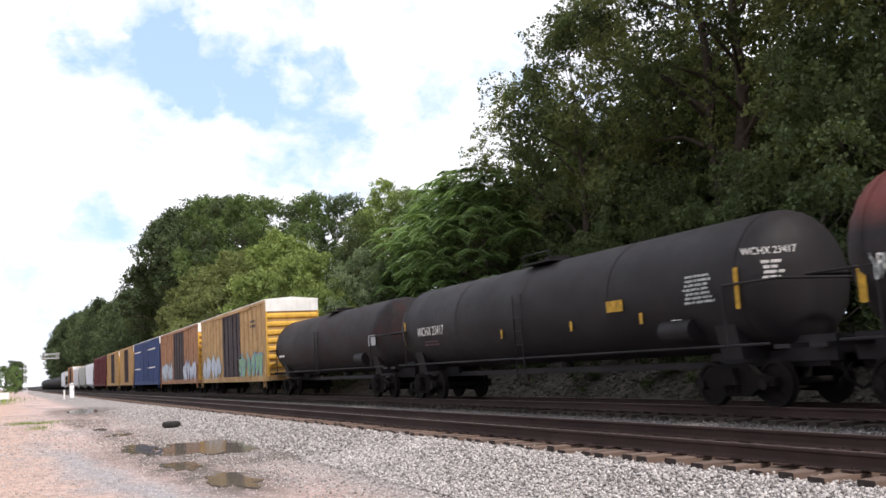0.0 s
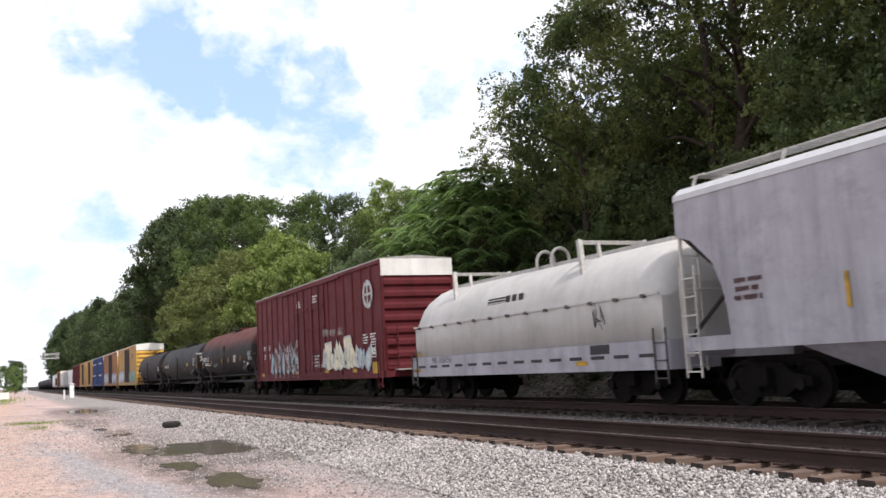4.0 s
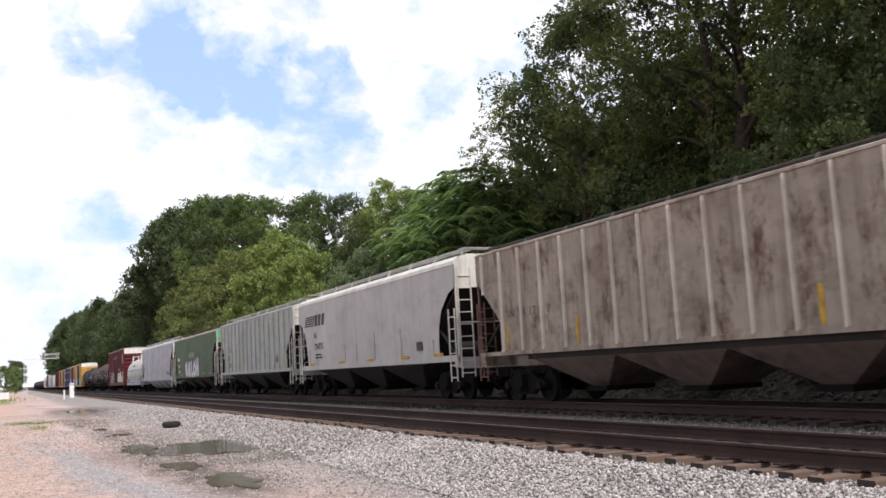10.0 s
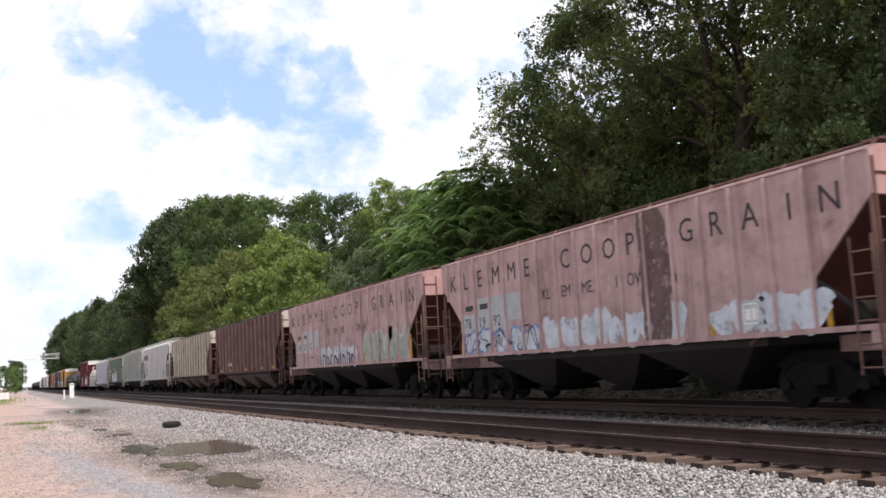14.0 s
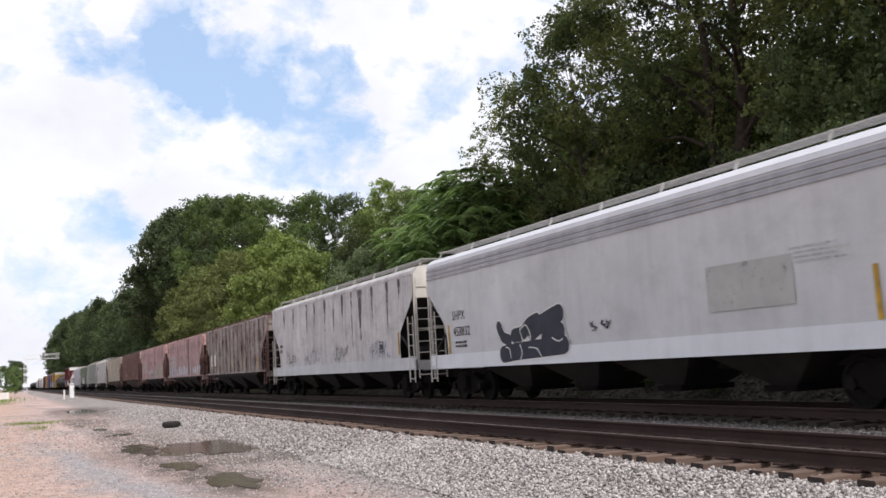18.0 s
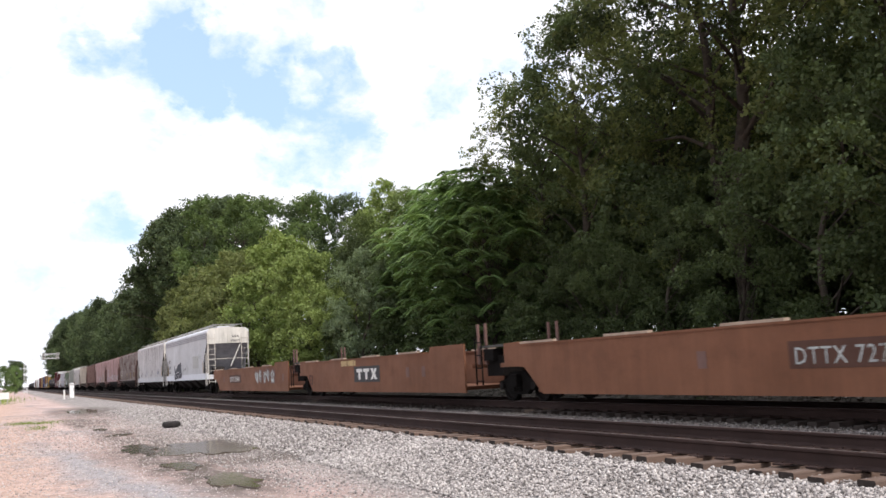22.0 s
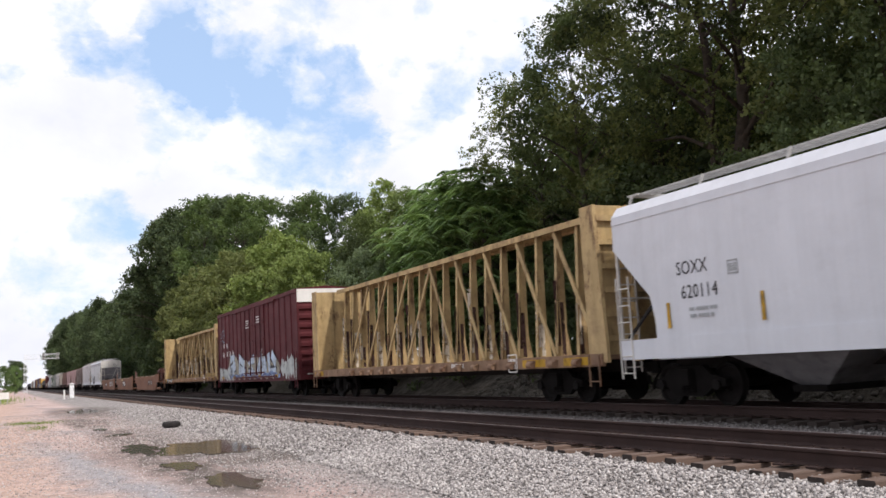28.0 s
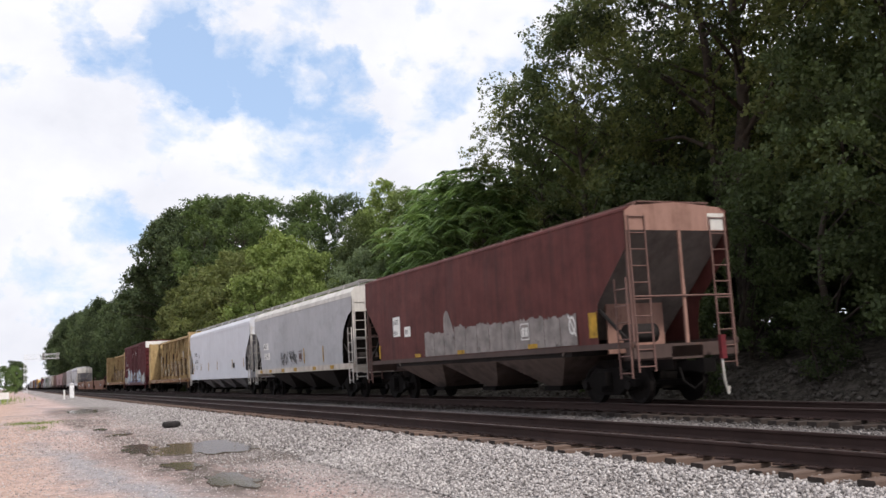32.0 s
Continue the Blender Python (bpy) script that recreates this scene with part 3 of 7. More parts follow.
def tie_material():
    m, nt, ln, bs = nodes_of("tie_wood")
    oi = nt.new("ShaderNodeObjectInfo")
    g = noise_node(nt, ln, 3.0, (0.4, 9, 9), 6, 0.7)
    c = mix(nt, ln, ramp(nt, ln, g, 0.3, 0.7), (0.035, 0.026, 0.022), (0.14, 0.094, 0.074))
    c = mix(nt, ln, ramp(nt, ln, oi.outputs["Random"], -0.3, 1.9), c, (0.17, 0.108, 0.078))
    ln.new(c, bs.inputs["Base Color"])
    bs.inputs["Roughness"].default_value = 0.9
    bump(nt, ln, bs, g, 0.6, 0.02)
    return m


M_TIE = tie_material()
# tie ends face away from the sun; their shade is put into this dark
M_TIE_END = plain("shaded_tie_end", (0.040, 0.031, 0.027), 0.9, var=0.4, scale=14)
RAIL_OUT = [(-0.075, -0.185), (0.075, -0.185), (0.075, -0.172), (0.02, -0.155), (0.010, -0.14), (0.010, -0.05), (0.036, -0.036), (0.037, -0.008),
            (0.030, 0.0), (-0.030, 0.0), (-0.037, -0.008), (-0.036, -0.036), (-0.010, -0.05), (-0.010, -0.14), (-0.02, -0.155), (-0.075, -0.172)]
Y_NEAR, Y_FAR = -40.0, 1600.0
tracks = []
for cx, dz, label in ((NEAR_X, 0.0, "empty track with rusty steel rails on wooden ties"), (FAR_X, -0.01, "sooty track with steel rails carrying the train")):
    tr = tagged(new("railway_track"), label, "railway track", kind="structure")
    tr.location = (cx, 0, dz)
    tracks.append(tr)
    for sx in (-0.7525, 0.7525):
        r = part("rail", Geo().prism([(x + sx, z) for x, z in RAIL_OUT], Y_NEAR, Y_FAR), M_RAIL, tr)
        part("running_surface", Geo().box(sx - 0.026, sx + 0.026, Y_NEAR, Y_FAR, -0.004, 0.003), M_RAILTOP, r, "worn bright top of the rail")

# ------------------------------------------------------------------ trees
def leaf_material(name, lo, hi, trans=0.27):
    m, nt, ln, bs = nodes_of(name)
    ge = nt.new("ShaderNodeNewGeometry")
    big = noise_node(nt, ln, 0.45, detail=3)
    c = mix(nt, ln, ge.outputs["Random Per Island"], lo, hi)
    c = mix(nt, ln, ramp(nt, ln, big, 0.35, 0.7), c, tuple(x * 1.35 for x in hi))
    oi = nt.new("ShaderNodeObjectInfo")
    each = nt.new("ShaderNodeMapRange")
    each.inputs["To Min"].default_value, each.inputs["To Max"].default_value = 0.72, 1.25
    ln.new(oi.outputs["Random"], each.inputs["Value"])
    ev = nt.new("ShaderNodeVectorMath")
    ev.operation = "SCALE"
    ln.new(c, ev.inputs[0])
    ln.new(each.outputs[0], ev.inputs["Scale"])
    c = ev.outputs[0]
    ln.new(c, bs.inputs["Base Color"])
    bs.inputs["Roughness"].default_value = 0.62
    bs.inputs["Specular IOR Level"].default_value = 0.12
    tl = nt.new("ShaderNodeBsdfTranslucent")
    ln.new(mix(nt, ln, 1.0, c, (1.2, 1.28, 0.65), "MULTIPLY"), tl.inputs["Color"])
    mx = nt.new("ShaderNodeMixShader")
    mx.inputs[0].default_value = trans
    ln.new(bs.outputs[0], mx.inputs[1])
    ln.new(tl.outputs[0], mx.inputs[2])
    ln.new(mx.outputs[0], nt["Material Output"].inputs["Surface"])
    return m


L_OAK = leaf_material("leaf_oak", (0.048, 0.062, 0.026), (0.146, 0.164, 0.062))
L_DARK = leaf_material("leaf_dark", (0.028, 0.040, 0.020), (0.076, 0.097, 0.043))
L_LIGHT = leaf_material("leaf_light", (0.098, 0.134, 0.042), (0.205, 0.256, 0.088))
L_SUMAC = leaf_material("leaf_sumac", (0.064, 0.112, 0.044), (0.20, 0.285, 0.115))
L_GREY = leaf_material("leaf_grey", (0.08, 0.11, 0.065), (0.16, 0.20, 0.12))
L_FAR = leaf_material("leaf_far", (0.032, 0.048, 0.027), (0.080, 0.106, 0.054))
L_MID = leaf_material("leaf_mid_green", (0.046, 0.074, 0.028), (0.112, 0.155, 0.058))
L_FRESH = leaf_material("leaf_fresh_green", (0.072, 0.102, 0.036), (0.155, 0.195, 0.074))
L_OLIVE = leaf_material("leaf_olive", (0.070, 0.088, 0.034), (0.142, 0.160, 0.064))
M_BARK = plain("bark", (0.060, 0.048, 0.038), 0.95, var=0.4, scale=5)


def leaves(rng, centres, radii, per, size, droop=0.0, long=1.9):
    """One mesh of many small folded leaves on sprigs, in loose clumps round the centres."""
    group = 10
    per = per // group
    m = len(centres) * per
    c = np.repeat(centres, per, 0)
    r = np.repeat(radii, per)[:, None]
    d = rng.normal(size=(m, 3))
    d[:, 2] += 0.35
    unit = d / (np.linalg.norm(d, axis=1)[:, None] + 1e-6)
    at = c + unit * (1.0 - 0.75 * rng.random((m, 1)) ** 2.2) * r * np.array([0.88, 0.88, 0.66])
    way = d / (np.linalg.norm(d, axis=1)[:, None] + 1e-6) + rng.normal(size=(m, 3)) * 0.6
    way[:, 2] -= 0.25 + droop * 0.5
    way /= np.linalg.norm(way, axis=1)[:, None]
    n = m * group
    along = np.repeat(way, group, 0)
    p = np.repeat(at, group, 0) + along * (rng.random((n, 1)) - 0.5) * size * 2.2 + rng.normal(size=(n, 3)) * size * 0.5
    ax = rng.normal(size=(n, 3)) * 0.8 + along * 0.7
    ax[:, 2] -= droop
    ax /= np.linalg.norm(ax, axis=1)[:, None]
    nr = rng.normal(size=(n, 3)) * 0.8 + np.array([0, 0, 0.9])
    sd_ = np.cross(ax, nr)
    sd_ /= np.linalg.norm(sd_, axis=1)[:, None] + 1e-6
    up = np.cross(sd_, ax)
    s = size * (0.6 + 0.8 * rng.random((n, 1)))
    v = np.stack([p - ax * s * 0.5, p + sd_ * s * 0.5 / long * 1.3 + up * s * 0.10, p + ax * s * 0.5, p - sd_ * s * 0.5 / long * 1.3 + up * s * 0.10], 1).reshape(-1, 3)
    f = np.arange(n * 4).reshape(-1, 4)
    me = bpy.data.meshes.new("crown")
    me.vertices.add(n * 4)
    me.vertices.foreach_set("co", v.ravel())
    me.loops.add(n * 4)
    me.loops.foreach_set("vertex_index", f.ravel())
    me.polygons.add(n)
    me.polygons.foreach_set("loop_start", np.arange(0, n * 4, 4))
    me.update(calc_edges=True)
    return me


def fronds(rng, centres, radii, leaflet):
    """One mesh of drooping feathered leaves that spread like umbrellas from each clump's centre."""
    v = []
    for c, r in zip(centres, radii):
        turn = rng.random() * 6.283
        for k in range(9):
            a = turn + 6.283 * k / 9 + rng.normal() * 0.2
            out, rise, reach = np.array([math.cos(a), math.sin(a), 0.0]), 0.25 + 0.35 * rng.random(), r * (0.8 + 0.4 * rng.random())
            side = np.array([-math.sin(a), math.cos(a), 0.0])
            for j in range(10):
                u = (j + 1) / 10
                p = np.array(c) + out * reach * u + np.array([0, 0, reach * (rise * u - 0.75 * u * u)])
                for sgn in (-1, 1):
                    w = side * sgn * leaflet * (1.1 - 0.5 * u) + out * leaflet * 0.45 + np.array([0, 0, -leaflet * (0.25 + 0.3 * rng.random())])
                    n = out * leaflet * 0.25
                    v += [p, p + w * 0.5 + n, p + w, p + w * 0.5 - n]
    m = len(v) // 4
    me = bpy.data.meshes.new("crown")
    me.from_pydata([tuple(q) for q in v], [], [tuple(range(4 * i, 4 * i + 4)) for i in range(m)])
    return me


def tree_meshes(seed, height, spread, base, clumps, per, size, clump_r, droop=0.0, long=1.9, feathered=False):
    """Trunk, limbs and crown of one tree form."""
    rng = np.random.default_rng(seed)
    trunk, limbs = Geo(), []
    r0 = height * 0.016
    p, path = Vector((0, 0, -0.4)), []
    for k in range(7):
        path.append(p.copy())
        p = p + Vector((rng.normal() * 0.22, rng.normal() * 0.22, height * 0.78 / 6))
    for k, (a, b) in enumerate(zip(path, path[1:])):
        trunk.tube(a, b, r0 * (1 - k / 7.5), 9, r0 * (1 - (k + 1) / 7.5), caps=False)
    cs, rs = [], []
    for i in range(clumps):
        u = (i + 0.5) / clumps
        z = base + (height - base) * (u ** 0.85)
        w = spread * (math.sin(math.pi * min(1, 0.16 + 0.80 * u)) ** 0.75) * (0.8 + 0.35 * rng.random())
        a = rng.random() * 2 * math.pi
        q = w * (0.35 + 0.65 * rng.random() ** 0.5)
        cs.append((q * math.cos(a), q * math.sin(a), z + rng.normal() * 0.4))
        rs.append(clump_r * (0.55 + 0.8 * rng.random()))
        if i % 3 == 0:
            t = min(0.97, max(0.15, (z - 1.5) / (height * 0.78)))
            k = min(5, int(t * 6))
            at = path[k].lerp(path[k + 1], t * 6 - k)
            limbs.append((at, Vector(cs[-1]), r0 * 0.34 * (1.15 - u)))
    lg = Geo()
    for a, b, r in limbs:
        mid = a.lerp(b, 0.5) + Vector((rng.normal() * 0.15, rng.normal() * 0.15, 0.35))
        lg.tube(a, mid, r, 6, r * 0.65, caps=False)
        lg.tube(mid, b, r * 0.65, 5, r * 0.2, caps=False)
    if feathered:
        return trunk.mesh("trunk"), lg.mesh("limbs"), fronds(rng, cs, rs, size)
    return trunk.mesh("trunk"), lg.mesh("limbs"), leaves(rng, np.array(cs), np.array(rs), per, size, droop, long)


FORMS = {"oak": tree_meshes(21, 18, 5.0, 3.6, 92, 340, 0.165, 1.25), "near": tree_meshes(11, 23, 5.8, 3.0, 112, 330, 0.165, 1.2), "near2": tree_meshes(12, 22, 5.4, 2.6, 106, 330, 0.165, 1.15),
         "bush": tree_meshes(13, 8.5, 2.9, 0.3, 34, 110, 0.32, 1.0), "tall": tree_meshes(1, 23, 5.2, 4.0, 84, 250, 0.26, 1.45), "tall2": tree_meshes(2, 21, 4.6, 2.5, 80, 260, 0.26, 1.35),
         "low": tree_meshes(3, 9.5, 3.0, 0.6, 52, 400, 0.135, 0.85), "low2": tree_meshes(4, 8.0, 2.8, 0.3, 48, 400, 0.135, 0.82),
         "sumac": tree_meshes(5, 11, 3.7, 1.6, 170, 0, 0.27, 0.95, feathered=True), "light": tree_meshes(6, 12, 4.4, 0.6, 70, 280, 0.24, 1.15), "aspen": tree_meshes(9, 17, 2.9, 3.0, 60, 150, 0.24, 0.85),
         "far": tree_meshes(7, 24, 6.5, 1.5, 70, 200, 0.44, 1.9), "far2": tree_meshes(8, 22, 6.0, 1.0, 66, 200, 0.44, 1.9)}
BARE = {}


def tree(form, mat, x, y, turn, size, label, name="tree", group=""):
    key = (form, mat.name)
    if key not in BARE:
        tm, lm, cm = FORMS[form]
        root = thing(name, label, "tree" if name == "tree" else "shrub", group)
        part("trunk", tm, M_BARK, root)
        part("branchwork", lm, M_BARK, root)
        cm = cm.copy() if cm.materials else cm
        cm.materials.clear()
        part("crown", cm, mat, root)
        BARE[key] = root
        root.matrix_basis = pose(x, y, ground_z(x, y) - 0.05, 0, 0, turn)
        root.scale = (size, size, size)
        return root
    ob = copy_thing(BARE[key], pose(x, y, ground_z(x, y) - 0.05, 0, 0, turn))
    ob.scale = (size, size, size)
    return tagged(ob, label, group=group)


def woods():
    rng = random.Random(5)
    tall = "tall dark-leaved hardwood tree in the wood beside the tracks"
    for i, (x, y, f, s) in enumerate(((24, 8, "tall", 1.0), (23, 14.5, "near2", 1.05), (25, 20, "near", 1.0), (23.3, 25, "near2", 1.0), (24.6, 27.8, "near", 0.93), (26.0, 33.0, "near2", 0.78), (24.4, 35.4, "oak", 0.86), (23.6, 39.6, "oak", 0.72),
                                      (33, 14, "tall2", 1.0), (33, 3, "tall", 1.1))):
        tree(f, L_OAK if i % 3 else L_DARK, x, y, rng.random() * 360, s, tall, group="hardwoods beside the tracks")
    # understorey and deep-wood trees: shade under the crowns is put into the dark leaves
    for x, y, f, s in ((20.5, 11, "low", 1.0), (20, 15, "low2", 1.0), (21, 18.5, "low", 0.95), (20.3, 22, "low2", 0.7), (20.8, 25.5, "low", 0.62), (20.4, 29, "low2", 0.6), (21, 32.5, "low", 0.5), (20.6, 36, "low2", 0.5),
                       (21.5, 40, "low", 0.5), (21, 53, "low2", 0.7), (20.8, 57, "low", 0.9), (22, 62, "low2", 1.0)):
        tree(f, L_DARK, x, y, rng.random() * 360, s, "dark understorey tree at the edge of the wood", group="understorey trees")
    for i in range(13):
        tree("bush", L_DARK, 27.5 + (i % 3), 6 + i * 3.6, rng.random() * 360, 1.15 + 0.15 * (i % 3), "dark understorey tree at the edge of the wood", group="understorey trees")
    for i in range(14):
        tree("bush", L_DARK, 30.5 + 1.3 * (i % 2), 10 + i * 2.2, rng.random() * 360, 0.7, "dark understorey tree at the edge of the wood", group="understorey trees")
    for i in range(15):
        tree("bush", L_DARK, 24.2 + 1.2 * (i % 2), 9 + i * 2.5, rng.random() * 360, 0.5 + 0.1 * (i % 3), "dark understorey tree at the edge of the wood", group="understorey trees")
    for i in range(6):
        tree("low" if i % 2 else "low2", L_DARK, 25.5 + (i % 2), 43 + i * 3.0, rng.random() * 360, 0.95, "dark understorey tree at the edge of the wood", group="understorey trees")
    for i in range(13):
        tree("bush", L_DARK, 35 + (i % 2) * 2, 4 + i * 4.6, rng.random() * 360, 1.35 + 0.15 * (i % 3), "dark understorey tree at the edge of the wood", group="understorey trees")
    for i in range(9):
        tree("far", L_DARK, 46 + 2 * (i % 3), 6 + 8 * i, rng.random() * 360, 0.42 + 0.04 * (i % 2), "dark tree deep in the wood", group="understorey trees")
    for x, y, s in ((20.6, 39.5, 0.84), (21.2, 43.2, 0.88), (21.8, 46.8, 0.88), (22.2, 50.5, 0.84)):
        tree("sumac", L_SUMAC, x, y, rng.random() * 360, s, "bright green tree with long drooping leaflets", group="sumac trees")
    for x, y, s, m in ((24.0, 57, 0.52, L_FRESH), (22.6, 62, 0.50, L_FRESH), (25.5, 73, 0.66, L_FAR), (24, 78, 0.70, L_MID), (25, 87, 0.74, L_FAR), (24, 94, 0.82, L_MID), (23.5, 101, 0.90, L_MID), (24, 110, 0.97, L_FAR), (23, 119, 1.05, L_MID), (23, 129, 1.12, L_FAR), (22, 138, 1.14, L_FAR), (21, 145, 1.12, L_FAR)):
        tree("tall2", m, x, y, rng.random() * 360, s, "green hardwood tree in the wood beside the tracks", group="hardwoods beside the tracks")
    for x, y, s in ((25, 63.6, 0.76), (25.6, 66.5, 0.72)):
        tree("aspen", L_LIGHT, x, y, rng.random() * 360, s, "slim pale-leaved tree rising over the wood", group="hardwoods beside the tracks")
    for x, y, s in ((18.7, 58, 0.54), (19.0, 63.5, 0.74), (19.4, 71.5, 0.92)):
        tree("light", L_LIGHT, x, y, rng.random() * 360, s, "yellow-green bushy tree at the edge of the wood", group="light bushy trees")
    for x, y, s in ((19.4, 79, 0.92), (19.6, 88, 0.96), (19.8, 97, 0.98), (20, 106, 1.0), (20, 115, 1.0)):
        tree("light", L_OLIVE, x, y, rng.random() * 360, s, "dull olive bushy tree at the edge of the wood", group="light bushy trees")
    for x, y, s in ((19.0, 51.5, 0.78), (18.7, 55.5, 0.46)):
        tree("low", L_GREY, x, y, y * 31 % 360, s, "grey-green bushy tree at the edge of the wood", group="light bushy trees")
    y = 134
    while y < 440:
        k = 0.95 if y < 148 else 0.75 if y < 235 else 0.87 if y < 310 else 0.96
        for x in (20.5, 28) if y < 330 else (19.0, 24):
            tree(rng.choice(("far", "far2")), L_FAR, x + rng.uniform(-1, 1), y + rng.uniform(-3, 3), rng.random() * 360, k * rng.uniform(0.9, 1.06),
                 "dark green tree of the distant wood along the line", group="distant trees")
        y += 10 if y < 330 else 16
    for x, y, s in ((-1.5, 262, 0.33), (1.2, 300, 0.36), (-5, 280, 0.36), (-9, 250, 0.33), (2.5, 420, 0.55), (5, 640, 0.8), (1, 700, 0.9)):
        tree("far2", L_SUMAC if y < 310 else L_FAR, x, y, rng.random() * 360, s, "small rounded tree across the gravel lot", group="distant trees")


woods()
# ------------------------------------------------------------------ railway cars
# local space of a car: origin on the rails at its middle, +y towards the train's front, the camera sees its -x side
def text(body, size, material, parent, x, y, z, stretch=1.0, spread=1.0, bold=0.0, end=False, tilt=0.0, name="lettering"):
    """Letters laid on a car's side (or its rear end), from y towards the rear."""
    cu = bpy.data.curves.new("lettering", "FONT")
    cu.body, cu.size, cu.extrude, cu.space_character, cu.offset = body, size, 0.002, spread, bold
    cu.resolution_u = 2
    ob = bpy.data.objects.new("lettering", cu)
    me = bpy.data.meshes.new_from_object(ob)
    bpy.data.objects.remove(ob)
    if end:
        turn = Matrix(((1, 0, 0, 0), (0, 0, -1, 0), (0, 1, 0, 0), (0, 0, 0, 1)))
    else:
        turn = Matrix(((0, 0, -1, 0), (-1, 0, 0, 0), (0, 1, 0, 0), (0, 0, 0, 1)))
    me.transform(Matrix.Translation((x, y, z)) @ turn @ Matrix.Rotation(tilt, 4, "Z") @ Matrix.Diagonal((stretch, 1, 1, 1)))
    me.materials.clear()
    return part(name, me, material, parent)


def bars(parent, x, y, z, rows, width, height, material, rng):
    """Small print that cannot be read: bars of its size."""
    g = Geo()
    pitch = height / rows
    h = pitch * 0.62
    cell = max(h * 0.62, width / 26)
    for i in range(rows):
        w, a, left = width * rng.uniform(0.65, 1.0), rng.uniform(0, 0.12) * width, rng.randint(2, 6)
        while a + cell < w:
            g.box(x - 0.002, x + 0.002, y - a - cell * 0.72, y - a, z - i * pitch - h * rng.uniform(0.8, 1.0), z - i * pitch)
            a += cell
            left -= 1
            if not left:
                a, left = a + cell * 0.8, rng.randint(2, 7)
    return tagged(part("small_print", g, material, parent), kind="stuff")


def plate(parent, x, y0, y1, z0, z1, material, name="panel", label=""):
    return part(name, Geo().box(x - 0.003, x + 0.003, min(y0, y1), max(y0, y1), z0, z1), material, parent, label)


def blob_tag(parent, x, y, z, width, height, fill, line, seed, letters=4, name="graffiti"):
    """Sprayed bubble letters: lumpy flat shapes with a darker rim under them."""
    for mat, grow, dx in ((line, 0.075, 0.004), (fill, 0.0, 0.007)):
        r2 = random.Random(seed)
        for i in range(letters):
            cy = y - width * (i + 0.5) / letters
            w, h = width / letters * 0.56 + grow, height * 0.5 + grow
            for k in range(3):
                oy, oz = r2.uniform(-0.22, 0.22) * w * 2, r2.uniform(-0.28, 0.28) * h * 2
                a0, ww, hh = r2.uniform(-0.7, 0.7), w * r2.uniform(0.35, 0.6) + grow, h * r2.uniform(0.5, 0.95)
                pts = []
                for j in range(18):
                    a = 2 * math.pi * j / 18
                    q = 1 + 0.2 * math.sin(3 * a + a0 * 5) + 0.1 * math.sin(7 * a + a0 * 9)
                    u, v = ww * q * math.cos(a), hh * q * math.sin(a)
                    pts.append((cy + oy + u * math.cos(a0) - v * math.sin(a0), max(z - height * 0.52 - grow, z + oz * 0.6 + u * math.sin(a0) + v * math.cos(a0))))
                d = dx + 0.0008 * k
                part(name, Geo().add([(x - d, p, q) for p, q in pts], [tuple(range(18))]), mat, parent)


def scribble(parent, x, y, z, width, height, mat, seed, n=7, r=0.018):
    """A thin sprayed scrawl."""
    rng = random.Random(seed)
    for i in range(n):
        cy = y - width * (i + 0.5) / n
        pts = [(cy + rng.uniform(-0.5, 0.5) * width / n * 1.5, z + rng.uniform(-0.5, 0.5) * height) for _ in range(4)]
        line = []
        for k in range(13):
            t = k / 4
            j = min(2, int(t))
            u = t - j
            a, b, c, d = (pts[max(0, min(3, j + o))] for o in (-1, 0, 1, 2))
            line.append(tuple(0.5 * (2 * b[e] + (c[e] - a[e]) * u + (2 * a[e] - 5 * b[e] + 4 * c[e] - d[e]) * u * u + (3 * b[e] - a[e] - 3 * c[e] + d[e]) * u ** 3) for e in (0, 1)))
        v = []
        for k, (py, pz) in enumerate(line):
            qy, qz = line[min(12, k + 1)]
            oy, oz = line[max(0, k - 1)]
            dy, dz = qy - oy, qz - oz
            m = max(1e-6, math.hypot(dy, dz))
            w = r * (0.6 + 0.5 * math.sin(math.pi * k / 12))
            v += [(x - 0.004 - 0.0004 * (i % 4), py - dz / m * w, pz + dy / m * w), (x - 0.004 - 0.0004 * (i % 4), py + dz / m * w, pz - dy / m * w)]
        part("graffiti", Geo().add(v, [(2 * k, 2 * k + 1, 2 * k + 3, 2 * k + 2) for k in range(12)]), mat, parent)


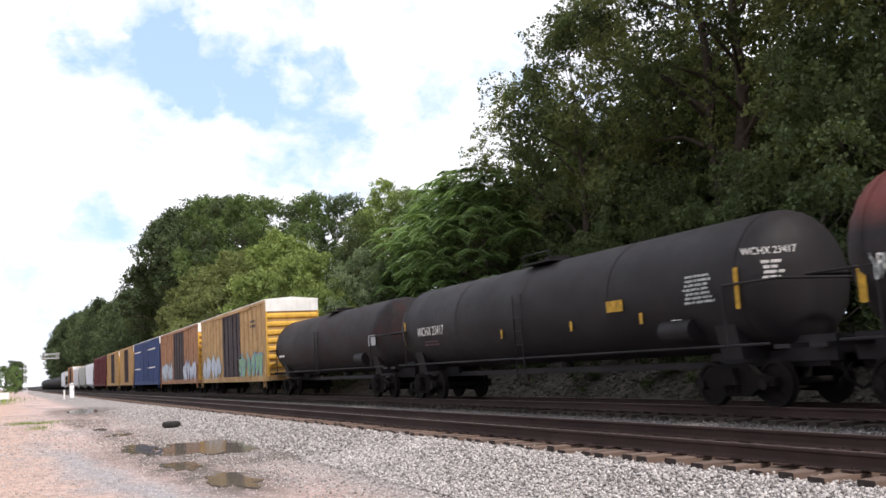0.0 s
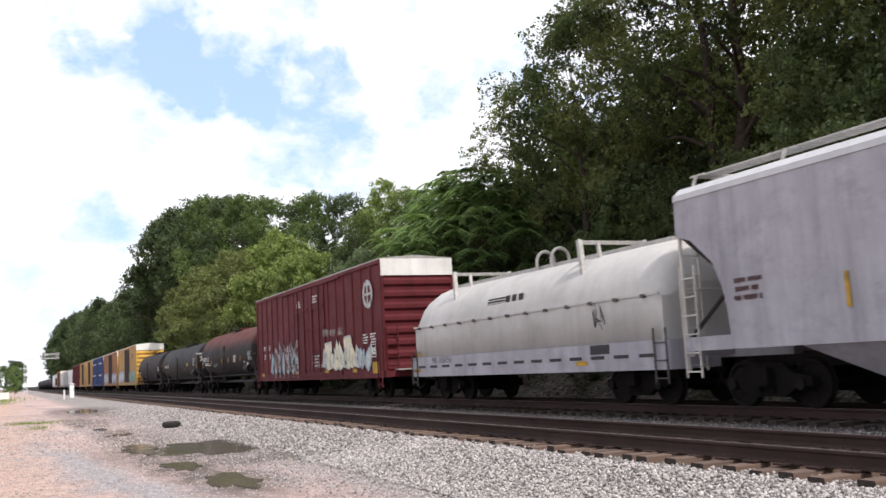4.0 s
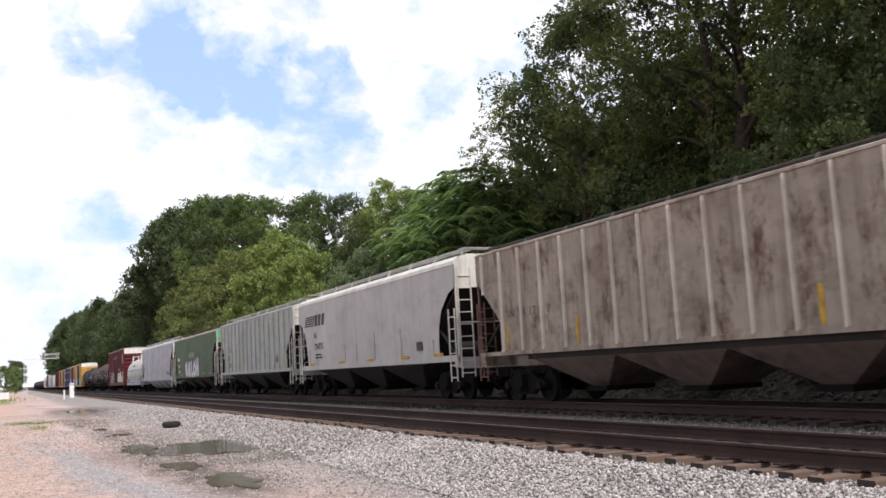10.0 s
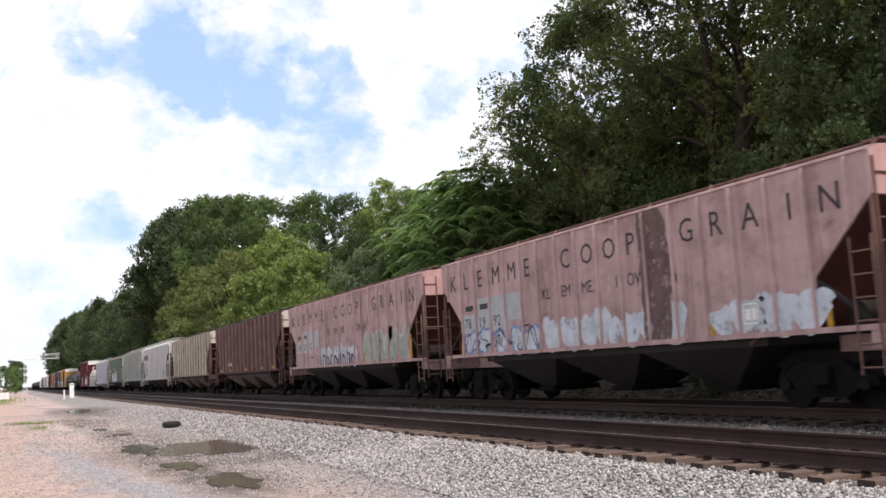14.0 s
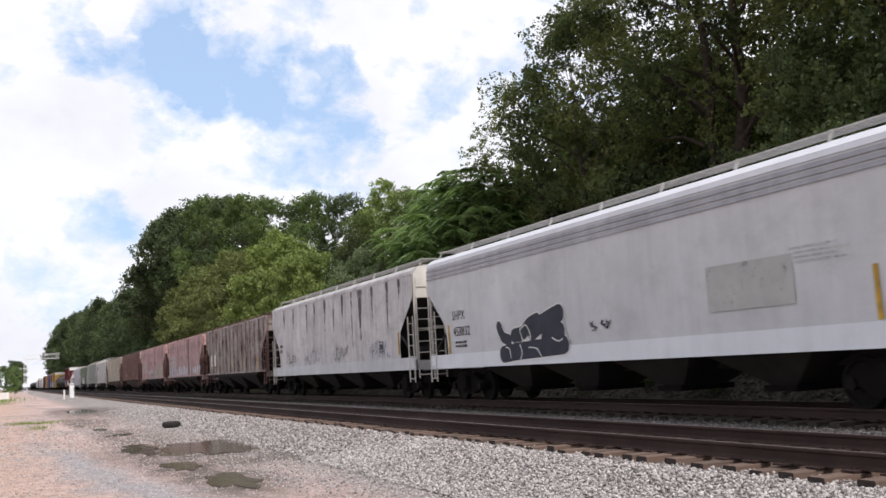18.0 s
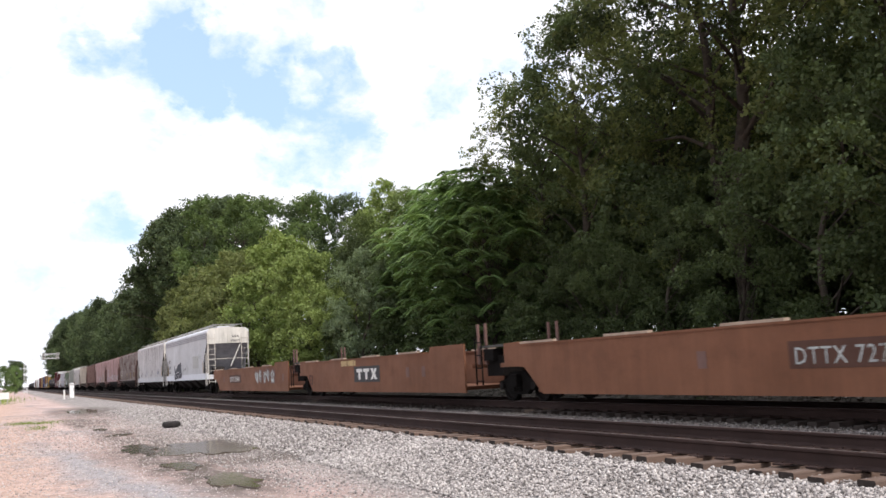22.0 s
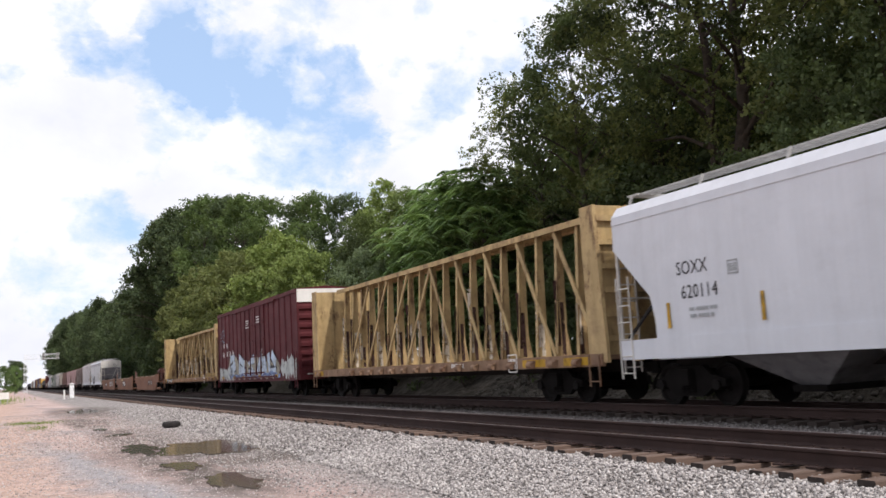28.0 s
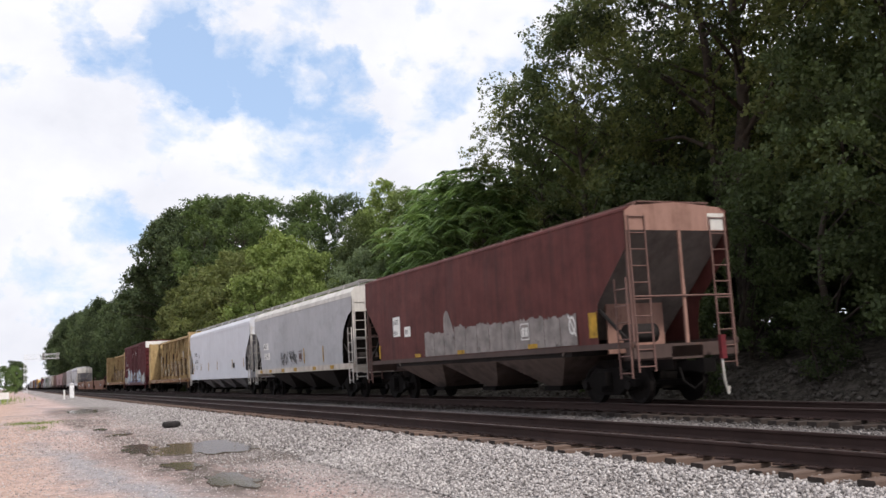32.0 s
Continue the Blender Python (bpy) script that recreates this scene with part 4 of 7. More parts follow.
# ---- trucks: built once, shared by all cars
def build_truck():
    root = new("truck")
    for s in (-1, 1):
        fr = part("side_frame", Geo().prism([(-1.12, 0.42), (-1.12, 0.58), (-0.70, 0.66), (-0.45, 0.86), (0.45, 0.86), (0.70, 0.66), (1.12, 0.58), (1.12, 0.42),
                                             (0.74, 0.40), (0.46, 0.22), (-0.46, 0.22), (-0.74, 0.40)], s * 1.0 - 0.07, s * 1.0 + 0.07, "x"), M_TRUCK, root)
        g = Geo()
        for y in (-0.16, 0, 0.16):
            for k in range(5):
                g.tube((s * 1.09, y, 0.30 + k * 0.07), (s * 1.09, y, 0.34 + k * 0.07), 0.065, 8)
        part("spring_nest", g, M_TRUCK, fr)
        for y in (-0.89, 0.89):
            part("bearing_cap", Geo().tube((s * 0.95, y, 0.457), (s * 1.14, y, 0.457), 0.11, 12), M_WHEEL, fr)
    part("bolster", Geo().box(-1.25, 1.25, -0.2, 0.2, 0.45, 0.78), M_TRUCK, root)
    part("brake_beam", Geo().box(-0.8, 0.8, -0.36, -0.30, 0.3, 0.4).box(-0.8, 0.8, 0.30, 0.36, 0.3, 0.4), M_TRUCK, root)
    sets = []
    g = Geo().tube((-0.95, 0, 0), (0.95, 0, 0), 0.08, 10)
    for s in (-1, 1):
        x = s * 0.7525
        prof = ((x - s * 0.06, 0.485), (x - s * 0.045, 0.485), (x - s * 0.035, 0.457), (x + s * 0.07, 0.452))
        rings = [[(a, r * math.cos(2 * math.pi * i / 18), r * math.sin(2 * math.pi * i / 18)) for i in range(18)] for a, r in
                 ((prof[0][0], 0.1), *prof, (x + s * 0.07, 0.39), (x + s * 0.03, 0.36), (x + s * 0.035, 0.16), (x + s * 0.08, 0.12), (x + s * 0.08, 0.06))]
        g.loft(rings, smooth=False)
        for k in range(3):
            a = 2 * math.pi * k / 3
            g.box(x + s * 0.03, x + s * 0.045, 0.22 * math.cos(a) - 0.03, 0.22 * math.cos(a) + 0.03, 0.22 * math.sin(a) - 0.03, 0.22 * math.sin(a) + 0.03)
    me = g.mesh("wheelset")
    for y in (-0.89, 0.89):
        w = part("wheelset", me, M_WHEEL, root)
        w.location = (0, y, 0.457)
    return root


TRUCK = build_truck()
TRUCK_USED = []


def add_truck(car, y):
    if not TRUCK_USED:
        TRUCK.parent = car
        TRUCK.location = (0, y, 0)
        TRUCK_USED.append(TRUCK)
        return TRUCK
    t = copy_thing(TRUCK, Matrix.Translation((0, y, 0)))
    t.parent = car
    TRUCK_USED.append(t)
    return t


def running_gear(car, hl, tc, sill_mat, z=0.95):
    """Trucks, couplers and the draught sill at both ends."""
    for s in (1, -1):
        add_truck(car, s * tc)
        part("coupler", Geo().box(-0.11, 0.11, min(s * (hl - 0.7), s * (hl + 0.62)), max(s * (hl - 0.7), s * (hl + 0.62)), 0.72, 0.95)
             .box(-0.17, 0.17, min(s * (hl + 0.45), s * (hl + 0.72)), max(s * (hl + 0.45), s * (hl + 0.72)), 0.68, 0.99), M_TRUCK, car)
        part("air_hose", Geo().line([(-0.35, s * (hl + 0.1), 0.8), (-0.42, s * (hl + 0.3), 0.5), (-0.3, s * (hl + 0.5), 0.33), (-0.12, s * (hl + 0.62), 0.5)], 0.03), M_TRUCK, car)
    part("centre_sill", Geo().box(-0.2, 0.2, -hl + 0.3, hl - 0.3, 0.75, z + 0.1), sill_mat, car)


def ladder(parent, p, along, width, z0, z1, mat, step=0.38, r=0.017, name="ladder"):
    """Two stiles and rungs; along: the direction of the rungs."""
    a = Vector(p)
    b = a + Vector(along) * width
    g = Geo()
    for q in (a, b):
        g.bar((q.x, q.y, z0), (q.x, q.y, z1), 0.040, 0.022)
    z = z0 + 0.12
    while z < z1:
        g.tube((a.x, a.y, z), (b.x, b.y, z), r, 6)
        z += step
    return part(name, g, mat, parent)


def wheel_ring(x, y, z, r):
    """A spoked hand wheel facing along y."""
    g = Geo()
    pts = [(x + r * math.cos(a / 8 * math.pi), y, z + r * math.sin(a / 8 * math.pi)) for a in range(17)]
    g.line(pts, 0.018, 5)
    for k in range(4):
        g.tube((x, y, z), pts[k * 4], 0.014, 5)
    return g


CARS = []


def car(name, s0, s1, label, group=""):
    c = thing(name, label, "railway car", group, pose(FAR_X, (s0 + s1) / 2, 0))
    CARS.append((c, (s0 + s1) / 2))
    return c, abs(s0 - s1) / 2


# ---- covered hoppers
def hopper(s0, s1, label, side, edge=None, end=None, sill=None, ribs=0, rib_mat=None, round_end=False, bays=3, lad=None, walk_mat=None,
           eave=4.28, rib_pitch=None, bay_mat=None, deep_sill=0.0, name="covered_hopper_car", stripe=None, edge_h=0.27, board=0.28, slope=None, seams=0, panel_z=3.55, end_posts=(), sill_z=1.16, brake=True):
    c, hl = car(name, s0, s1, label, "covered hopper cars")
    edge, end, sill, lad, bay_mat = edge or side, end or edge or side, sill or side, lad or M_STEELW, bay_mat or side
    zs, bx = 1.42, 1.50
    # side outline along y, z
    cut = [(hl, 3.55)]
    if round_end:
        for k in range(1, 8):
            a = k / 7 * math.pi / 2
            cut.append((hl - 0.18 - 1.20 * math.sin(a), 3.45 - 1.75 * (1 - math.cos(a))))
        cut.append((hl - 1.38, zs))
    else:
        cut += [(hl - 1.35, 2.3), (hl - 1.35, zs)]
    outline = [(hl, eave)] + cut
    outline = outline + [(-y, z) for y, z in outline[::-1]]
    for s in (-1, 1):
        body = Geo()
        if ribs:
            body.prism(outline, s * 1.44, s * 1.49, "x")
        else:
            lo, hi = [], []
            # a bulged sheet: rows of the outline at several heights
            zz = [zs, 1.9, 2.4, 2.9, 3.4, 3.55, 3.9, eave]
            def end_at(z):
                for (ya, za), (yb, zb) in zip([(hl, eave)] + cut, cut):
                    if zb <= z <= za:
                        return ya + (yb - ya) * (za - z) / max(1e-6, za - zb)
                return cut[-1][0]
            rows = [(1.50 + 0.03 * math.sin(math.pi * (z - zs) / (eave - zs)), end_at(z), z) for z in zz]
            v, f = [], []
            for x, e, z in rows:
                for k in range(9):
                    v.append((s * x, e - 2 * e * k / 8, z))
            for j in range(len(rows) - 1):
                for k in range(8):
                    for o in (0,):
                        f.append((j * 9 + o + k, j * 9 + o + k + 1, (j + 1) * 9 + o + k + 1, (j + 1) * 9 + o + k))
            body.add(v, f, True)
        part("side_sheet", body, side, c)
    if ribs:
        pitch = 2 * (hl - 0.45) / (ribs - 1)
        for k in range(ribs):
            y = -hl + 0.45 + pitch * k
            lo = zs if abs(y) < hl - 1.35 else 2.3 + (abs(y) - hl + 1.35) / 1.35 * 1.25
            part("rib", Geo().prism([(-1.49, y - 0.036), (-1.56, y - 0.020), (-1.56, y + 0.020), (-1.49, y + 0.036)], lo, eave - 0.02, "z"), rib_mat or side, c)
    else:
        for k in range(seams):
            y = (hl - 1.6) * (1 - 2 * (k + 0.5) / seams)
            part("weld_seam", Geo().box(-1.5345, -1.52, y - 0.012, y + 0.012, zs, eave - 0.05), side, c)
    # roof with its edge, sky light put in as a paler paint; running board
    for s in (-1, 1):
        part("roof_edge", Geo().prism([(s * 1.52, eave), (s * 1.50, eave + edge_h * 0.45), (s * 1.32, eave + edge_h), (s * 1.28, eave + edge_h), (s * 1.46, eave)], -hl, hl), edge, c)
    part("roof", Geo().prism([(-1.30, eave + edge_h - 0.01), (0, eave + edge_h + 0.12), (1.30, eave + edge_h - 0.01), (1.3, eave + edge_h - 0.06), (-1.3, eave + edge_h - 0.06)], -hl + 0.01, hl - 0.01), edge, c)
    zr = eave + edge_h + board
    for s in (-1, 1):
        g = Geo()
        for k in range(4):
            a = s * (0.56 + 0.125 * k)
            g.box(a - 0.03, a + 0.03, -hl + 0.06, hl - 0.06, zr - 0.025, zr + 0.012)
        for k in range(int(hl * 3)):
            y = -hl + 0.2 + (2 * hl - 0.4) * k / (int(hl * 3) - 1)
            g.box(min(s * 0.53, s * 0.97), max(s * 0.53, s * 0.97), y - 0.02, y + 0.02, zr - 0.02, zr + 0.006)
        rb = part("running_board", g, walk_mat or M_GALV, c)
        n = 9
        for k in range(n):
            y = -hl + 0.2 + (2 * hl - 0.4) * k / (n - 1)
            part("bracket", Geo().bar((s * 1.0, y, zr), (s * 1.12, y, eave + edge_h - 0.02), 0.05, 0.05), walk_mat or M_GALV, rb)
    for s in (1, -1):
        g = Geo()
        for k in range(4):
            y = s * (hl - 0.10 - 0.11 * k)
            g.box(-1.05, 1.05, y - 0.03, y + 0.03, zr - 0.025, zr + 0.012)
        part("end_walkway", g, walk_mat or M_GALV, c)
    for k in range(4):
        y = hl * (-0.75 + 0.5 * k)
        part("roof_hatch", Geo().box(-0.42, 0.42, y - 0.9, y + 0.9, eave + edge_h + 0.08, eave + edge_h + 0.24), edge, c)
    # ends; on several cars a paler end paint has the sun put into it
    for s in (1, -1):
        y = s * hl
        part("end_sheet", Geo().box(-1.46, 1.46, min(y, y - s * 0.04), max(y, y - s * 0.04), panel_z, eave)
             .prism([(-1.46, eave), (-1.30, eave + edge_h), (0, eave + edge_h + 0.1), (1.30, eave + edge_h), (1.46, eave)], y - s * 0.04, y), end, c)
        # slope sheets are shaded by the end; the near-black default has that put in
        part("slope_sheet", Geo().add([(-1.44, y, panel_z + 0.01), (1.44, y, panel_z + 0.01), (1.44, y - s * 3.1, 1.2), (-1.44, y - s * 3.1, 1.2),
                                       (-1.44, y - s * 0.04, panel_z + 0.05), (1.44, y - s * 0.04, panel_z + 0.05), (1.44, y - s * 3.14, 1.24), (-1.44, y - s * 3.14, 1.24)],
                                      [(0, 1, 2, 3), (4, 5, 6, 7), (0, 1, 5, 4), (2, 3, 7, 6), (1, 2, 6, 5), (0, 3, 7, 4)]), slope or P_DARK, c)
        part("end_platform", Geo().box(-1.5, 1.5, min(y, y - s * 0.28), max(y, y - s * 0.28), 1.05, 1.36).box(-0.45, 0.45, min(y, y - s * 1.9), max(y, y - s * 1.9), 1.0, 1.3), sill, c)
        for x in (-1.45, 1.45):
            g = Geo().bar((x, y - s * 0.04, 1.3), (x, y - s * 0.04, eave), 0.055, 0.06)
            part("corner_post", g, lad, c)
        for x in end_posts:
            part("end_post", Geo().bar((x, y - s * 0.03, 1.3), (x, y - s * 0.03, panel_z + 0.05), 0.07, 0.06), end, c)
        ladder(c, (-1.40, y + s * 0.02, 0), (1, 0, 0), 0.45, 0.75, eave - 0.1, lad)
        ladder(c, (0.95, y + s * 0.02, 0), (1, 0, 0), 0.45, 0.75, eave - 0.1, lad)
        ladder(c, (-1.54, y - s * 0.05, 0), (0, -s, 0), 0.45, 0.62, 2.9, lad)
        part("grab_rail", Geo().tube((-1.4, y + s * 0.02, 2.45), (1.4, y + s * 0.02, 2.45), 0.025, 6), lad, c)
        part("brace", Geo().bar((-1.46, y - s * 0.06, 1.34), (-1.46, y - s * 1.30, 2.25), 0.05, 0.07), P_DARK, c)
    # brake gear on the rear platform
    part("brake_reservoir", Geo().tube((-0.95, -hl + 1.0, 1.65), (-0.15, -hl + 1.0, 1.65), 0.23, 12), P_DARK, c)
    if brake:
        part("brake_wheel", wheel_ring(0.62, -hl - 0.08, 2.1, 0.27), P_DARK, c)
    # side sills
    for s in (-1, 1):
        part("side_sill", Geo().box(min(s * 1.44, s * 1.53), max(s * 1.44, s * 1.53), -hl, hl, sill_z - deep_sill, zs + 0.02 + deep_sill * 0.3), sill, c)
    # discharge bays; on most cars under-car shade is put into a near-black colour
    y0 = hl - 3.0
    step = 2 * y0 / bays
    for k in range(bays):
        a, b = -y0 + step * k, -y0 + step * (k + 1)
        m = (a + b) / 2
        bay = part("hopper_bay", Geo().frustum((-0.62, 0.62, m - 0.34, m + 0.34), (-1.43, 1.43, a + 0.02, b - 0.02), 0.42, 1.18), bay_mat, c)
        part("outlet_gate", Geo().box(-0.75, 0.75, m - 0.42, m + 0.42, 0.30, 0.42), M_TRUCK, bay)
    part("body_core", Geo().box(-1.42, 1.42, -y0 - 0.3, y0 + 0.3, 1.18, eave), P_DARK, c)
    if stripe:
        for s in (-1, 1):
            for k in range(3):
                part("stripe", Geo().box(min(s * 1.50, s * 1.545), max(s * 1.50, s * 1.545), -hl + 0.02, hl - 0.02, eave - 0.40 + 0.13 * k, eave - 0.32 + 0.13 * k), stripe, c)
    running_gear(c, hl, hl - 1.75, P_DARK)
    return c, hl


# ---- boxcars
def boxcar(s0, s1, label, side, door, end, top_mat, eave=5.2, panels=18, doors=(0.10, -0.17), roof=None, name="boxcar", ribs_proud=0.05, belt=True):
    c, hl = car(name, s0, s1, label, "boxcars")
    z0 = 0.95
    part("body", Geo().box(-1.47, 1.47, -hl, hl, z0, eave), side, c)
    part("roof", Geo().prism([(-1.53, eave), (-1.53, eave + 0.05), (0, eave + 0.17), (1.53, eave + 0.05), (1.53, eave)], -hl - 0.02, hl + 0.02), roof or side, c)
    part("top_chord", Geo().box(-1.54, -1.47, -hl, hl, eave - 0.14, eave), side, c)
    part("side_sill", Geo().box(-1.53, -1.47, -hl, hl, 0.80, z0 + 0.16), side, c)
    d0, d1 = doors[0] * 2 * hl, doors[1] * 2 * hl
    for k in range(panels + 1):
        y = hl - 0.03 - (2 * hl - 0.06) * k / panels
        if d1 + 0.1 < y < d0 - 0.1:
            continue
        part("rib", Geo().prism([(-1.47, y - 0.07), (-1.47 - ribs_proud, y - 0.04), (-1.47 - ribs_proud, y + 0.04), (-1.47, y + 0.07)], z0 + 0.16, eave - 0.14, "z"), side, c)
    if belt:
        part("weld_belt", Geo().box(-1.484, -1.47, -hl, hl, 3.27, 3.33), side, c)
    # two plug doors with recessed panels and locking rods
    mid = (d0 + d1) / 2
    for a, b in ((d0, mid), (mid, d1)):
        dr = part("door", Geo().box(-1.53, -1.47, b + 0.03, a - 0.03, z0 + 0.17, eave - 0.18), door, c)
        for j in range(4):
            za = z0 + 0.3 + j * (eave - z0 - 0.6) / 4
            part("door_rib", Geo().box(-1.575, -1.529, b + 0.08, a - 0.08, za, za + 0.08), door, dr)
        for t in (0.28, 0.72):
            y = a + (b - a) * t
            part("locking_rod", Geo().tube((-1.575, y, z0 + 0.2), (-1.575, y, eave - 0.25), 0.03, 6), door, dr)
    for z in (z0 + 0.10, eave - 0.16):
        part("door_track", Geo().box(-1.60, -1.53, min(d0, d1) - (d0 - d1) * 0.5, max(d0, d1) + (d0 - d1) * 0.5, z - 0.05, z + 0.04), side, c)
    for s in (1, -1):
        y = s * hl
        part("end_upper_panel", Geo().box(-1.49, 1.49, min(y, y + s * 0.06), max(y, y + s * 0.06), eave - 0.62, eave + 0.02), top_mat, c)
        n = 8
        zz = (eave - 0.66 - z0) / n
        for k in range(n):
            a = z0 + k * zz
            part("end_rib", Geo().prism([(y, a + 0.06), (y + s * 0.09, a + zz * 0.35), (y + s * 0.09, a + zz * 0.65), (y, a + zz - 0.06)], -1.42, 1.42, "x"), end, c)
        part("corner_post", Geo().box(-1.5, -1.41, min(y, y + s * 0.07), max(y, y + s * 0.07), z0, eave - 0.62), end, c)
        part("corner_post", Geo().box(1.41, 1.5, min(y, y + s * 0.07), max(y, y + s * 0.07), z0, eave - 0.62), end, c)
        ladder(c, (-1.40, y + s * 0.14, 0), (1, 0, 0), 0.45, 0.8, 2.7, end)
        ladder(c, (-1.57, y - s * 0.06, 0), (0, -s, 0), 0.42, 0.45, 2.2, side)
        part("end_sill", Geo().box(-1.5, 1.5, min(y, y + s * 0.2), max(y, y + s * 0.2), 0.82, z0 + 0.1), side, c)
        part("crossover_platform", Geo().box(-1.1, 1.1, min(y, y + s * 0.45), max(y, y + s * 0.45), 1.06, 1.11), M_GALV, c)
    part("brake_wheel", wheel_ring(0.55, -hl - 0.2, 1.9, 0.27), end, c)
    running_gear(c, hl, hl - 2.4, P_DARK)
    return c, hl


# ---- tank cars
def tank(s0, s1, label, mat, group="tank cars", detail=True, R=1.42, zc=2.47):
    c, hl = car("tank_car", s0, s1, label, group)
    a = hl - 0.55
    n = 28
    rings = []

    def ring(y, r, dz):
        rings.append([(r * math.cos(2 * math.pi * i / n), y, zc + 0.0 * dz + r * math.sin(2 * math.pi * i / n)) for i in range(n)])
    for k in range(7):
        t = math.pi / 2 * k / 6
        ring(a - 0.72 * (1 - math.cos(t)), max(0.03, R * math.sin(t)), 0.07)
    for y in (a - 0.75, 0.3, 0.0, -0.3, -a + 0.75):
        ring(y, R, 0.0)
    for k in range(6, -1, -1):
        t = math.pi / 2 * k / 6
        ring(-a + 0.72 * (1 - math.cos(t)), max(0.03, R * math.sin(t)), 0.07)
    part("shell", Geo().loft(rings), mat, c)
    for y in (a - 0.8, a * 0.45, 0.0, -a * 0.45, -a + 0.8):
        g = Geo()
        rr = [[((R + 0.012) * math.cos(2 * math.pi * i / n), y + d, zc + (0.0) + (R + 0.012) * math.sin(2 * math.pi * i / n)) for i in range(n)] for d in (-0.04, 0.04)]
        part("weld_band", g.loft(rr, caps=False), mat, c)
    for s in (1, -1):
        y = s * (hl - 2.0)
        part("saddle", Geo().prism([(-1.0, 0.95), (1.0, 0.95), (1.16, 1.7), (-1.16, 1.7)], y - 0.3, y + 0.3), mat, c)
        part("stub_sill", Geo().box(-0.32, 0.32, min(s * (hl - 3.4), s * hl), max(s * (hl - 3.4), s * hl), 0.85, 1.35), P_BLACK, c)
        part("end_platform", Geo().box(-1.45, 1.45, min(s * (hl - 0.4), s * hl), max(s * (hl - 0.4), s * hl), 1.12, 1.2), P_BLACK, c)
        part("end_rail", Geo().line([(-1.48, s * (hl - 1.6), 1.2), (-1.48, s * (hl - 1.6), 2.4), (-1.48, s * (hl - 0.1), 2.4), (1.48, s * (hl - 0.1), 2.4), (1.48, s * (hl - 1.6), 2.4), (1.48, s * (hl - 1.6), 1.2)], 0.025), P_BLACK, c)
    part("side_rail", Geo().tube((-1.34, -hl + 0.6, 1.22), (-1.34, hl - 0.6, 1.22), 0.03, 6), P_BLACK, c)
    part("dome", Geo().tube((0, 0, zc + R - 0.2), (0, 0, zc + R + 0.12), 0.42, 16), mat, c)
    pf = part("top_platform", Geo().box(-0.80, 0.80, -0.75, 0.75, zc + R - 0.06, zc + R - 0.02), P_BLACK, c)
    part("platform_rail", Geo().line([(-0.78, -0.72, zc + R - 0.02), (-0.78, -0.72, zc + R + 0.22), (-0.78, 0.72, zc + R + 0.22), (-0.78, 0.72, zc + R - 0.02)], 0.018), P_BLACK, pf)
    ladder(c, (-1.50, -0.22, 0), (0, 1, 0), 0.44, 0.7, zc + 0.5, P_BLACK)
    part("bottom_outlet", Geo().tube((0, 0, 0.75), (0, 0, zc - R + 0.1), 0.2, 12), P_BLACK, c)
    part("brake_reservoir", Geo().tube((-1.2, -hl + 2.8, 1.6), (-1.2, -hl + 3.8, 1.6), 0.24, 12), P_BLACK, c)
    running_gear(c, hl, hl - 2.0, P_BLACK, 0.8)
    return c, hl


